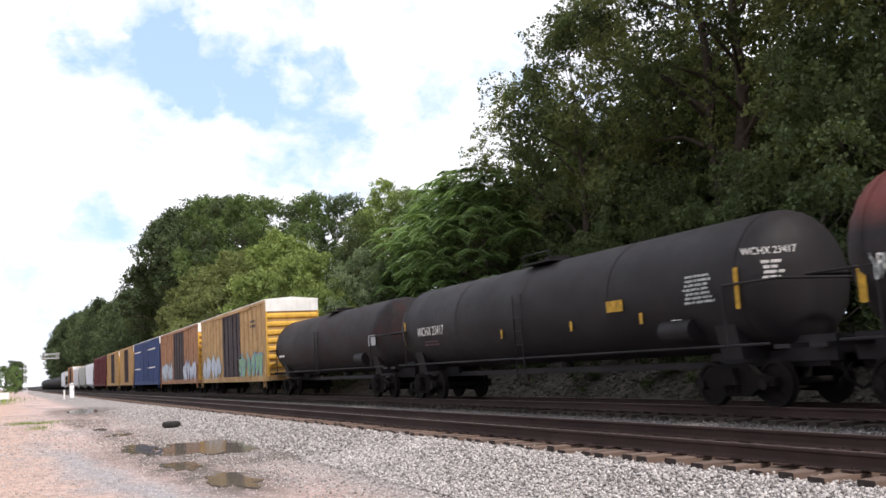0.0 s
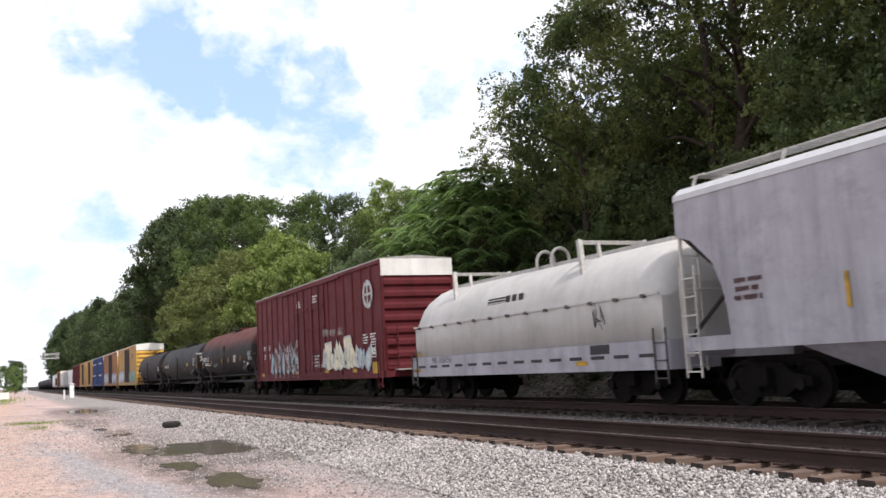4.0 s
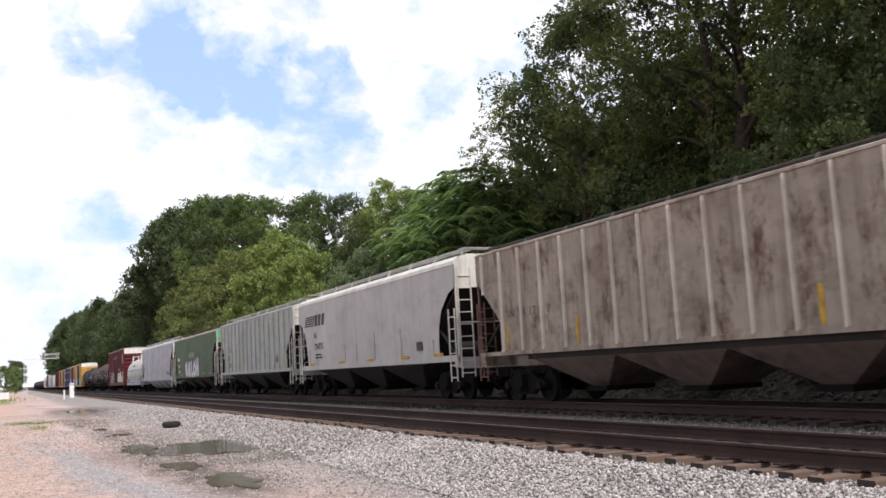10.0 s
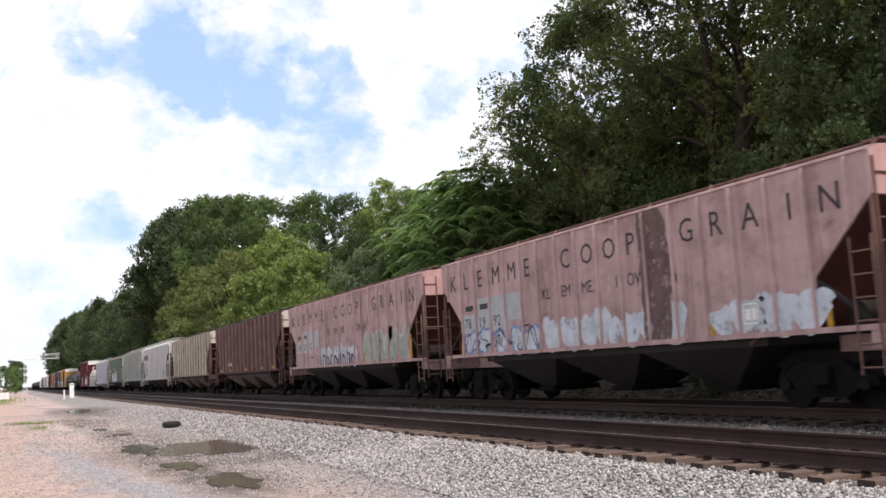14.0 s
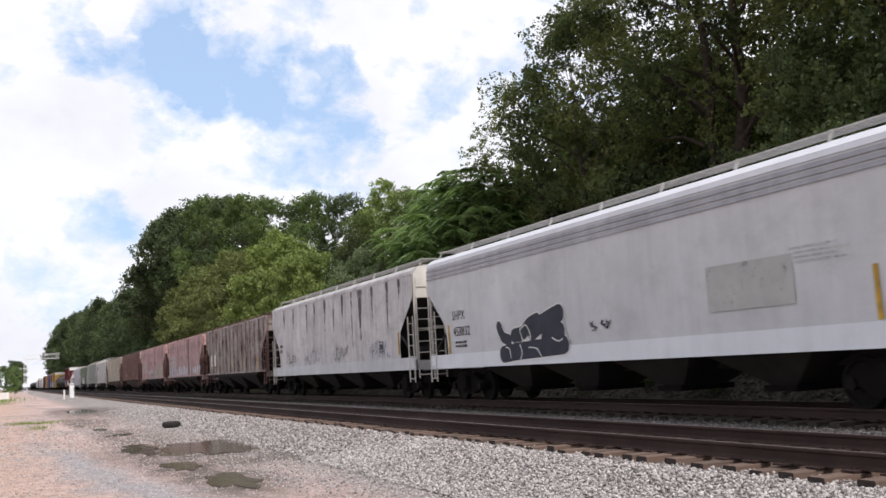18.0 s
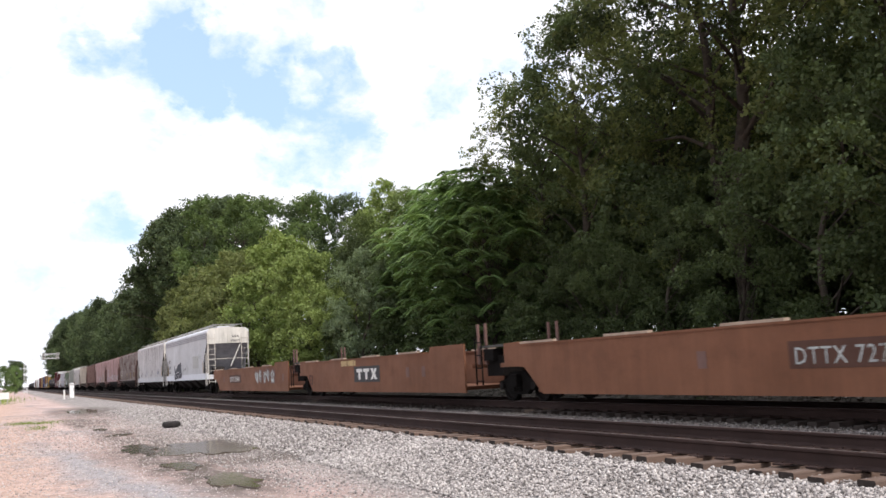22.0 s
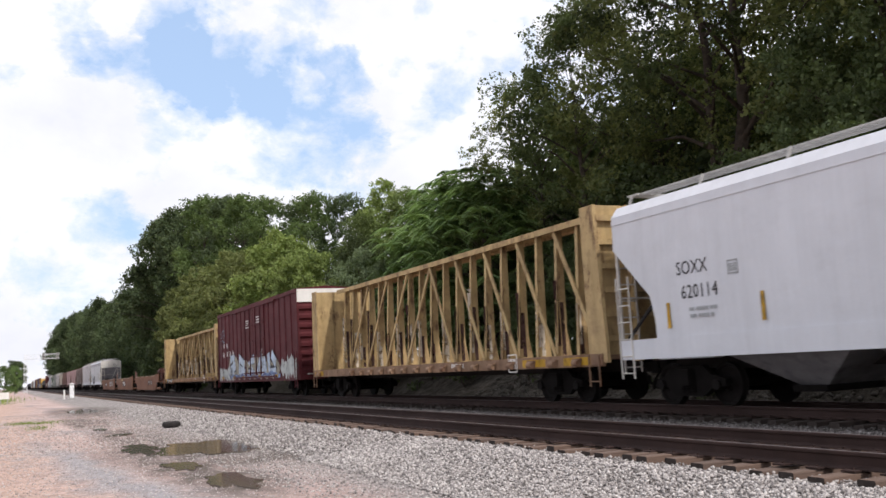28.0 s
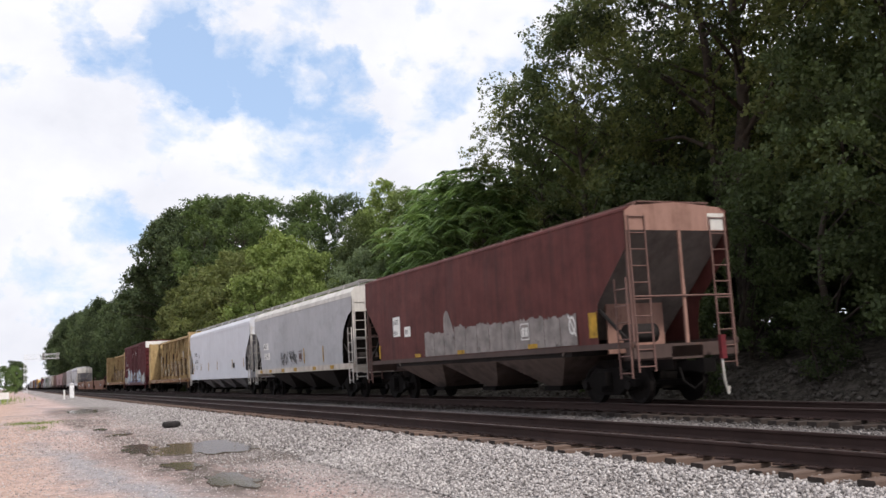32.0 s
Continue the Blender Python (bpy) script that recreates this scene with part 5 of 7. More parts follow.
# ---- coil car with a rounded hood
def coil_car(s0, s1):
    c, hl = car("coil_car", s0, s1, "white covered coil steel car with a rounded hood")
    prof = [(-1.48, 1.42), (-1.50, 2.47)]
    for k in range(1, 12):
        a = math.pi * k / 12
        prof.append((-1.46 * math.cos(a), 2.47 + 1.28 * math.sin(a)))
    prof += [(1.50, 2.47), (1.48, 1.42)]
    rings = []
    e = hl - 0.25
    for y, q in ((e, 0.55), (e - 0.12, 0.8), (e - 0.4, 0.95), (e - 0.8, 1.0), (-e + 0.8, 1.0), (-e + 0.4, 0.95), (-e + 0.12, 0.8), (-e, 0.55)):
        rings.append([(x * (0.94 + 0.06 * q), y, 1.42 + (z - 1.42) * q) for x, z in prof])
    part("hood", Geo().loft(rings, smooth=True), P_COVER, c)
    part("hood_rim", Geo().box(-1.53, -1.49, -e, e, 2.43, 2.49), P_COVER, c)
    g = Geo()
    for k in range(13):
        g.box(-1.58, -1.50, e - 0.5 - (2 * e - 1) * k / 12 - 0.06, e - 0.5 - (2 * e - 1) * k / 12 + 0.06, 2.38, 2.46)
    part("hood_clip", g, M_WALK, c)
    part("side_sill", Geo().box(-1.52, 1.52, -hl, hl, 0.80, 1.44), P_GRAY, c)
    # slots as flat black plates; the shade inside an opening is painted
    g = Geo()
    for k in range(14):
        y = hl - 0.8 - (2 * hl - 1.6) * k / 13
        g.box(-1.527, -1.52, y - 0.28, y + 0.28, 1.08, 1.16)
    part("sill_slot_plate", g, M_LETTER_K, c)
    for y in (hl * 0.58, -hl * 0.48):
        part("lifting_bracket", Geo().bar((-1.12, y, 3.2), (-1.0, y + 0.28, 4.12), 0.12, 0.12).bar((-1.02, y + 0.28, 4.06), (1.02, y + 0.28, 4.06), 0.10, 0.10, (0, 1, 0))
             .bar((1.12, y, 3.2), (1.0, y + 0.28, 4.12), 0.12, 0.12).bar((-0.5, y + 0.1, 3.6), (-0.45, y + 0.26, 4.04), 0.08, 0.08), M_GALV, c)
    for y in (-0.55, 0.25):
        part("lifting_hoop", Geo().line([(-0.30 * math.cos(math.pi * k / 10), y, 3.95 + 0.32 * math.sin(math.pi * k / 10)) for k in range(11)], 0.05, 8)
             .tube((-0.30, y, 3.7), (-0.30, y, 3.95), 0.05, 8).tube((0.30, y, 3.7), (0.30, y, 3.95), 0.05, 8), M_GALV, c)
    part("ridge_walk", Geo().box(-0.2, 0.2, -e + 1, e - 1, 3.73, 3.84), M_GALV, c)
    for s in (1, -1):
        ladder(c, (-1.56, s * (hl - 0.05), 0), (0, -s, 0), 0.42, 0.5, 1.7, M_WALK)
        part("end_sheet", Geo().box(-1.45, 1.45, min(s * (hl - 0.3), s * (hl - 0.22)), max(s * (hl - 0.3), s * (hl - 0.22)), 1.4, 2.4), P_COVER, c)
    running_gear(c, hl, hl - 1.9, P_DARK)
    return c, hl


# ---- articulated well car
def well_car():
    s_front, s_rear = -22.4, -84.0
    c, hl = car("well_car", s_front, s_rear, "long brown articulated well car with three empty wells")
    o = (s_front + s_rear) / 2
    for a, b in ((-22.6, -41.8), (-43.8, -62.0), (-64.4, -82.9)):
        a, b = a - o, b - o
        w = part("well", Geo().box(-1.35, 1.35, b + 1.6, a - 1.6, 0.30, 0.42), P_WELL, c)
        L = a - b
        for s in (-1, 1):
            prof = [(a - 0.1, 1.05), (a - 0.1, 1.66), (a - 0.9, 1.68), (a - 1.1, 1.58), (a - 3.2, 1.58), (b + 2.75, 1.58), (b + 2.65, 1.77), (b + 0.1, 1.77), (b + 0.1, 1.0), (b + 0.1, 0.27), (a - 2.1, 0.27), (a - 1.2, 0.98)]
            if b < -25:
                prof[-3:-2] = [(b + 1.6, 0.98), (b + 2.3, 0.27)]
            if a > 20:
                prof[1:4] = [(a - 0.1, 1.55), (a - 0.6, 1.66), (a - 0.8, 1.58)]
            part("side_wall", Geo().prism(prof, s * 1.47, s * 1.53, "x"), P_WELL, w)
            part("top_chord", Geo().box(min(s * 1.36, s * 1.56), max(s * 1.36, s * 1.56), b + 3.2, a - 1.1, 1.56, 1.61), P_WELL, w)
            for k in range(4):
                y = b + 4.6 + (L - 6.5) * k / 3
                # sun caught by the guides is put into a tan paler than the well
                part("container_guide", Geo().box(min(s * 1.40, s * 1.54), max(s * 1.40, s * 1.54), y - 0.85, y + 0.85, 1.61, 1.67), P_TANEDGE, w)
        for y in (a - 0.4, b + 0.4):
            part("end_deck", Geo().box(-1.45, 1.45, y - 0.7, y + 0.7, 1.0, 1.12), P_WELL, w)
    for s in (-43.9, -64.4):
        y = s - o
        part("articulation", Geo().box(-0.5, 0.5, y - 1.0, y + 1.0, 0.9, 1.2), M_TRUCK, c)
        add_truck(c, y)
        for d in (1.5, 2.0):
            for x in (-1.25, 1.25):
                part("guide_post", Geo().bar((x, y + d, 1.1), (x, y + d, 2.32), 0.06, 0.09), M_LADBR, c)
        part("walkway", Geo().box(-1.3, 1.3, y + 0.4, y + 1.9, 1.60, 1.66), M_WALK, c)
        part("end_gear", Geo().box(-1.2, 1.2, y + 0.6, y + 1.6, 0.75, 1.35).box(-1.35, -1.0, y + 0.9, y + 1.5, 1.2, 1.55), M_TRUCK, c)
        ladder(c, (-1.5, y + 1.35, 0), (0, 1, 0), 0.4, 0.5, 1.9, M_TRUCK)
    for s, y in ((1, s_front - 1.7 - o), (-1, s_rear + 1.9 - o)):
        add_truck(c, y)
        e = (s_front if s > 0 else s_rear) - o
        part("end_sill", Geo().box(-1.3, 1.3, min(e, e - s * 0.4), max(e, e - s * 0.4), 0.85, 1.25), P_WELL, c)
        part("coupler", Geo().box(-0.14, 0.14, min(e - s * 0.3, e + s * 0.6), max(e - s * 0.3, e + s * 0.6), 0.7, 0.96), M_TRUCK, c)
    ye = s_rear + 1.5 - o
    part("air_reservoir", Geo().tube((-1.1, ye + 1.9, 1.98), (-1.1, ye + 0.5, 1.98), 0.25, 16), P_BROWN, c, "dull red air reservoir")
    part("brake_cylinder", Geo().tube((-1.15, ye - 0.35, 1.98), (-0.2, ye - 0.35, 1.98), 0.22, 14).tube((-1.25, ye - 0.35, 1.98), (-1.15, ye - 0.35, 1.98), 0.26, 14), P_BROWN, c)
    part("brake_cylinder", Geo().tube((-1.2, ye - 1.0, 1.75), (-0.2, ye - 1.0, 1.75), 0.18, 14), P_BROWN, c)
    part("control_box", Geo().box(-1.38, -0.7, ye - 0.9, ye + 0.4, 1.12, 1.68), P_BROWN, c)
    part("valve_box", Geo().box(-1.3, -0.8, ye + 0.5, ye + 1.2, 1.12, 1.55), M_TRUCK, c)
    part("piping", Geo().line([(-1.42, ye + 1.9, 1.5), (-1.42, ye + 0.6, 1.62), (-1.42, ye - 0.4, 1.85), (-1.2, ye - 1.3, 1.8)], 0.035), M_TRUCK, c)
    part("piping", Geo().line([(-1.40, ye + 1.2, 1.2), (-1.40, ye + 1.2, 1.9), (-1.40, ye - 0.1, 2.15), (-1.30, ye - 1.2, 2.15), (-1.30, ye - 1.3, 1.2)], 0.03), P_BROWN, c)
    for x in (-1.35, 1.35):
        for d in (-1.2, -0.1):
            part("rack_post", Geo().bar((x, ye + d, 1.1), (x, ye + d, 2.3), .07, .07), P_BROWN, c)
    part("rack_rail", Geo().bar((-1.35, ye - 1.2, 2.27), (1.35, ye - 1.2, 2.27), .06, .06, (0, 1, 0)), P_BROWN, c)
    part("brake_wheel", wheel_ring(-0.6, ye - 1.32, 1.95, 0.26), P_BROWN, c)
    return c, hl, o


# ---- centerbeam flat cars
def centerbeam(s0, s1, seed):
    c, hl = car("centerbeam_flat_car", s0, s1, "empty yellow centerbeam lumber flat car with a scuffed truss", "centerbeam flat cars")
    rng = random.Random(seed)
    part("deck", Geo().box(-1.42, 1.42, -hl, hl, 1.08, 1.18), P_DECK, c)
    for s in (-1, 1):
        part("side_sill", Geo().box(min(s * 1.40, s * 1.5), max(s * 1.40, s * 1.5), -hl, hl, 0.92, 1.22), P_DECK, c)
    n = 20
    for k in range(n):
        y = -hl + 1.0 + (2 * hl - 2) * k / (n - 1)
        if hl - 5.3 < y < hl - 1.4:
            continue
        part("winch", Geo().tube((-1.58, y - 0.12, 1.02), (-1.58, y + 0.12, 1.02), 0.09, 10).box(-1.6, -1.5, y - 0.16, y + 0.16, 1.08, 1.14), P_DECK, c)
    yb = hl - 0.55
    top = 4.80
    part("top_chord", Geo().box(-0.42, 0.42, -yb, yb, top - 0.06, top + 0.04), P_CB, c)
    for x in (-0.42, 0.38):
        part("chord_lip", Geo().box(x, x + 0.04, -yb, yb, top - 0.13, top - 0.06), P_CB, c)
    nposts = 20
    ys = [-yb + 0.9 + (2 * yb - 1.8) * k / (nposts - 1) for k in range(nposts)]
    for k, y in enumerate(ys):
        p = part("post", Geo().prism([(-0.50, 1.18), (-0.02, 1.18), (-0.14, 1.9), (-0.10, top - 0.06), (-0.29, top - 0.06)], y - 0.015, y + 0.015), P_CB, c)
        x0, z1 = rng.uniform(-0.44, -0.3), rng.uniform(1.9, 3.0)
        part("scuff", Geo().box(x0, x0 + 0.12, y - 0.019, y - 0.016, 1.25, z1), M_RUSTRUN if k % 3 else M_SCUFF, p)
        part("scrape", Geo().box(-0.50, -0.36, y - 0.021, y - 0.0192, 1.5, z1 + 0.6), M_SCUFF if k % 2 else M_RUSTRUN, p)
        part("flange", Geo().bar((-0.29, y, top - 0.06), (-0.51, y, 1.18), 0.02, 0.13, (1, 0, 0)), P_CB, p)
    for k in range(0, nposts - 2, 2):
        up = k < nposts / 2 - 1
        a, b = (ys[k], ys[k + 2]) if not up else (ys[k + 2], ys[k])
        part("diagonal", Geo().bar((-0.36, a, top - 0.15), (-0.54, b, 1.22), 0.05, 0.13), P_CB, c)
    for s in (1, -1):
        y = s * hl
        b = part("bulkhead", Geo().box(-1.42, 1.42, min(y - s * 0.10, y - s * 0.18), max(y - s * 0.10, y - s * 0.18), 1.18, top), P_CB, c, "yellow end bulkhead")
        for x in (-1.4, -0.45, 0.45, 1.4):
            part("bulkhead_post", Geo().prism([(y - s * 0.18, 1.0), (y + s * 0.16, 1.0), (y - s * 0.02, top), (y - s * 0.18, top)], x - 0.05, x + 0.05, "x"), P_CB, b)
        for k in range(6):
            z = 1.5 + k * 0.58
            part("bulkhead_rib", Geo().box(-1.38, 1.38, min(y - s * 0.1, y + s * 0.02), max(y - s * 0.1, y + s * 0.02), z, z + 0.14), P_CB, b)
        for x in (-1.43, 1.39):
            part("bulkhead_flange", Geo().box(x, x + 0.04, min(y - s * 0.62, y - s * 0.16), max(y - s * 0.62, y - s * 0.16), 1.18, top), P_CB, b)
        if s > 0:
            for k in range(9):
                x, w, z1 = rng.uniform(-1.25, 1.2), rng.uniform(0.05, 0.14), rng.uniform(2.8, 4.0)
                part("rust_scrape", Geo().box(x, x + w, y - 0.1835 - 0.0005 * k, y - 0.18, 1.25, z1), M_RUSTRUN, b)
        ladder(c, (-1.52, y - s * 0.1, 0), (0, -s, 0), 0.42, 0.45, 1.2, P_DECK)
    running_gear(c, hl, hl - 2.7, P_DARK)
    return c, hl


# front of the train, far down the line
y = 700.0
BLACK_TANK = "plain black tank car far along the train"
front = [(530 + 18.6 * k, 530 + 18.6 * k - 17.4) for k in range(10)]
for a, b in front:
    tank(a, b, BLACK_TANK, P_BLACK)
hopper(492.0 + 19, 492.0, "white covered hopper car far along the train", P_WHITE, bays=3)
boxcar(478.5, 459.5, "orange-brown boxcar with a white end panel", P_TANBOX, P_DARKDOOR, P_YEND, M_WHITEP)
hopper(458.0, 440.5, "pale grey covered hopper car", P_SHPX, bays=3)
hopper(439.0, 421.5, "light grey covered hopper car", P_LGRAY, bays=3)
hopper(420.0, 402.5, "white covered hopper car", P_WHITE, bays=3)
boxcar(401.2, 379.3, "faded dark red boxcar", P_BOXRED, P_BOXRED, P_BOXRED, P_BOXRED)
boxcar(377.8, 361.9, "weathered tan boxcar with dark doors", P_YBOX, P_DARKDOOR, P_YEND, M_WHITEP)
boxcar(360.6, 346.2, "weathered tan boxcar with dark doors", P_YBOX, P_DARKDOOR, P_YEND, M_WHITEP)
c_blue, h_blue = boxcar(345.3, 325.6, "dark blue boxcar with white stripes", P_BLUE, P_BLUE, P_BLUE, M_WHITEP, roof=M_WHITEP)
c_tan, h_tan = boxcar(324.6, 305.6, "rust-streaked tan boxcar with graffiti along its base", P_TANBOX, P_DARKDOOR, P_YEND, M_WHITEP, roof=M_WHITEP)
c_yb, h_yb = boxcar(304.1, 285.2, "buff boxcar with black doors, yellow end and graffiti", P_YBOX, P_DARKDOOR, P_YEND, M_WHITEP, roof=M_WHITEP)
c_t1, h_t1 = tank(284.7, 267.4, "dirty black tank car with a reddish belly", P_TANKMIX)
c_t2, h_t2 = tank(267.0, 247.4, "plain black tank car with white lettering", P_BLACK)
c_t3, h_t3 = tank(246.95, 229.2, "black tank car with a rust-red top", P_TANKRED, R=1.52, zc=2.64)
c_red, h_red = boxcar(228.8, 209.2, "dark red high boxcar with graffiti and a white end panel", P_BOXRED, P_BOXRED, P_BOXRED, M_WHITEP, roof=M_GALV, eave=5.25, panels=18, doors=(0.10, -0.14), belt=False)
c_coil, h_coil = coil_car(206.4, 192.4)
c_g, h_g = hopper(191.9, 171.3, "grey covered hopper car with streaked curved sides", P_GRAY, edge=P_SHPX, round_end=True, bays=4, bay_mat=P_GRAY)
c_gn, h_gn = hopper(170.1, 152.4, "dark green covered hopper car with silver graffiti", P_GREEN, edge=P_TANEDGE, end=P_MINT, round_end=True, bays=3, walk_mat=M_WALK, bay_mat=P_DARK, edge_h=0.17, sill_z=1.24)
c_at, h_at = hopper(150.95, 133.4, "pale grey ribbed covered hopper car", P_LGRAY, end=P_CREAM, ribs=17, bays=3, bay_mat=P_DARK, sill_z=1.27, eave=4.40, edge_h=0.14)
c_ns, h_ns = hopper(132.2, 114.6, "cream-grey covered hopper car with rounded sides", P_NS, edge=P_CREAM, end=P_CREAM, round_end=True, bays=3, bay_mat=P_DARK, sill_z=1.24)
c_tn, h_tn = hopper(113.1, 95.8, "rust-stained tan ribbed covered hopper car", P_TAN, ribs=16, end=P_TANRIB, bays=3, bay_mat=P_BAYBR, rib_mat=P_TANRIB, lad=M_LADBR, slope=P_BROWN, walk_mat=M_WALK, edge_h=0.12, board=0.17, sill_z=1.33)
c_br, h_br = hopper(93.7, 76.6, "brown ribbed covered hopper car with sunlight painted on its ribs", P_BROWN, ribs=17, end=P_TANRIB, bays=3, bay_mat=P_BAYBR, rib_mat=P_BROWNRIB, lad=M_LADBR, slope=P_BROWN, walk_mat=M_WALK, edge_h=0.12, board=0.17, sill_z=1.33)
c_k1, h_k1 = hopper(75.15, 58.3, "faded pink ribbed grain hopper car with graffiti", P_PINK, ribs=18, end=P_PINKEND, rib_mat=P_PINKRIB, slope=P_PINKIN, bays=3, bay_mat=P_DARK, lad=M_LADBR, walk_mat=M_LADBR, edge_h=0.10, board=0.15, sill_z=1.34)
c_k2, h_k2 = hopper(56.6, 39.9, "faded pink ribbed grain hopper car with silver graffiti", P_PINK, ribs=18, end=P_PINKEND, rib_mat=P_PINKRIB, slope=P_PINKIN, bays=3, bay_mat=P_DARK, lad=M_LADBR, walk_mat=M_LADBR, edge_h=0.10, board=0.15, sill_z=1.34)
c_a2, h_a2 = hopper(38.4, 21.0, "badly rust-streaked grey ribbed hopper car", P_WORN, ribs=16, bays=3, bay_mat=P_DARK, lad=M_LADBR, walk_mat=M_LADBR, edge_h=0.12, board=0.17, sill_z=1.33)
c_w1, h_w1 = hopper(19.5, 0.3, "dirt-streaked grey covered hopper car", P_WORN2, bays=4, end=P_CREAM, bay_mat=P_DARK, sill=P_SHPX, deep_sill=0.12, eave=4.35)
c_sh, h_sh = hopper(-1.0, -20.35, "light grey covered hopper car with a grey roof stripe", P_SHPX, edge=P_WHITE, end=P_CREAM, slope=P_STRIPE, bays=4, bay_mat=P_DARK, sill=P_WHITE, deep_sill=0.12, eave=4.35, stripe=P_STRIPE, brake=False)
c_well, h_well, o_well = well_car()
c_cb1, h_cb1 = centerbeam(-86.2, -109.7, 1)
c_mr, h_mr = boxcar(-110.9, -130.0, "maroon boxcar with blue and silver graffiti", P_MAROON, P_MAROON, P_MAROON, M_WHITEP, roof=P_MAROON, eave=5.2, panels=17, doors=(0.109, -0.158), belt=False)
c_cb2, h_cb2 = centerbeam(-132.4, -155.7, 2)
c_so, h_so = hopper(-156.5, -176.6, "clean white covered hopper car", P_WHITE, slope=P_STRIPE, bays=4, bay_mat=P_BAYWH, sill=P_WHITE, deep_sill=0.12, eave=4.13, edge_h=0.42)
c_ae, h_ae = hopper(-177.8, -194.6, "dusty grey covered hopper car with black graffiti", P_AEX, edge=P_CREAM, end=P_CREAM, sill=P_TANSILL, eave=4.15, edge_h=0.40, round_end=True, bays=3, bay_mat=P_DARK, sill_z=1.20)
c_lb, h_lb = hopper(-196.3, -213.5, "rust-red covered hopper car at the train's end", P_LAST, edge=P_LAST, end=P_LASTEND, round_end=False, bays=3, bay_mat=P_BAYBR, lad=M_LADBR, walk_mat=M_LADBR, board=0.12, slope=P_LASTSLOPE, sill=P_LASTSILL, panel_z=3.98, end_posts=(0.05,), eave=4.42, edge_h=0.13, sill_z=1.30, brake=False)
part("end_bulkhead", Geo().box(-0.95, 0.75, -h_lb + 1.75, -h_lb + 1.8, 1.2, 2.5), P_LASTEND, c_lb)
# ------------------------------------------------------------------ lettering and marks on the cars
XR, XS, XB = -1.494, -1.536, -1.474      # ribbed sheet, curved sheet, boxcar sheet


def ribbon(parent, x, pts, r, mat, soft=True):
    """One sprayed stroke with round ends through the points (y, z)."""
    line = []
    last = len(pts) - 1
    for j in range(last):
        a, b, c, d = (pts[max(0, min(last, j + o))] for o in (-1, 0, 1, 2))
        if not soft:
            line.append(b)
        for k in range(5 if soft else 0):
            u = k / 5
            line.append(tuple(0.5 * (2 * b[e] + (c[e] - a[e]) * u + (2 * a[e] - 5 * b[e] + 4 * c[e] - d[e]) * u * u + (3 * b[e] - a[e] - 3 * c[e] + d[e]) * u ** 3) for e in (0, 1)))
    line.append(pts[-1])
    ways = []
    for k in range(len(line)):
        (ay, az), (by, bz) = line[max(0, k - 1)], line[min(len(line) - 1, k + 1)]
        m = max(1e-6, math.hypot(by - ay, bz - az))
        ways.append(((by - ay) / m, (bz - az) / m))
    v = []
    for (py, pz), (dy, dz) in zip(line, ways):
        v += [(x, py - dz * r, pz + dy * r), (x, py + dz * r, pz - dy * r)]
    g = Geo().add(v, [(2 * k, 2 * k + 1, 2 * k + 3, 2 * k + 2) for k in range(len(line) - 1)])
    for (py, pz), (dy, dz), sgn in ((line[0], ways[0], -1), (line[-1], ways[-1], 1)):
        if not soft:
            continue
        fan = [(x, py + r * (-dz * math.cos(t) + sgn * dy * math.sin(t)), pz + r * (dy * math.cos(t) + sgn * dz * math.sin(t))) for t in [math.pi * q / 6 for q in range(7)]]
        g.add(fan, [tuple(range(7))])
    return part("graffiti", g, mat, parent)


STROKES = {"R": (((0.05, 0.5), (0.15, 0.92), (0.6, 1.0), (0.75, 0.72), (0.4, 0.52)), ((0.48, 0.52), (0.22, 0.03)), ((0.42, 0.5), (0.9, 0.03))),
           "E": (((0.85, 0.92), (0.4, 0.98), (0.25, 0.5), (0.32, 0.05), (0.9, 0.08)), ((0.3, 0.53), (0.75, 0.55))),
           "L": (((0.35, 1.05), (0.38, 0.1), (0.95, 0.12)),), "O": (((0.5, 1.05), (0.08, 0.6), (0.35, 0.08), (0.75, 0.1), (0.95, 0.6), (0.5, 1.05)),),
           "H": (((0.12, 1.08), (0.25, 0.0)), ((0.92, 1.15), (0.88, 0.0)), ((0.2, 0.5), (0.9, 0.55))), "T": (((0.02, 0.95), (0.98, 1.0)), ((0.52, 0.95), (0.48, 0.0))),
           "A": (((0.08, 0.0), (0.45, 1.05), (0.9, 0.0)), ((0.25, 0.35), (0.75, 0.35))), "F": (((0.25, 0.0), (0.2, 0.98), (0.95, 1.02)), ((0.25, 0.5), (0.75, 0.55))),
           "S": (((0.9, 0.95), (0.3, 1.0), (0.15, 0.65), (0.85, 0.42), (0.75, 0.05), (0.1, 0.05)),), "G": (((0.9, 0.9), (0.4, 1.0), (0.1, 0.5), (0.4, 0.02), (0.9, 0.1), (0.85, 0.45), (0.55, 0.45)),),
           "1": (((0.1, 0.9), (0.65, 1.0), (0.4, 0.0)), ((0.0, 0.3), (0.8, 0.55))), "2": (((0.2, 0.0), (0.3, 1.0), (0.9, 0.6)), ((0.3, 0.4), (1.0, 0.1))), "3": (((0.0, 0.1), (0.5, 1.05), (0.75, 0.4), (0.4, 0.2)), ((0.8, 0.9), (0.95, 0.1))),
           "4": (((0.9, 1.0), (0.2, 0.75), (0.8, 0.35), (0.1, 0.0)),), "5": (((0.15, 1.0), (0.2, 0.1), (0.9, 0.0)), ((0.5, 0.95), (0.9, 0.5))),
           "W": (((0.02, 1.0), (0.25, 0.02), (0.5, 0.7), (0.75, 0.02), (1.0, 1.05)),)}


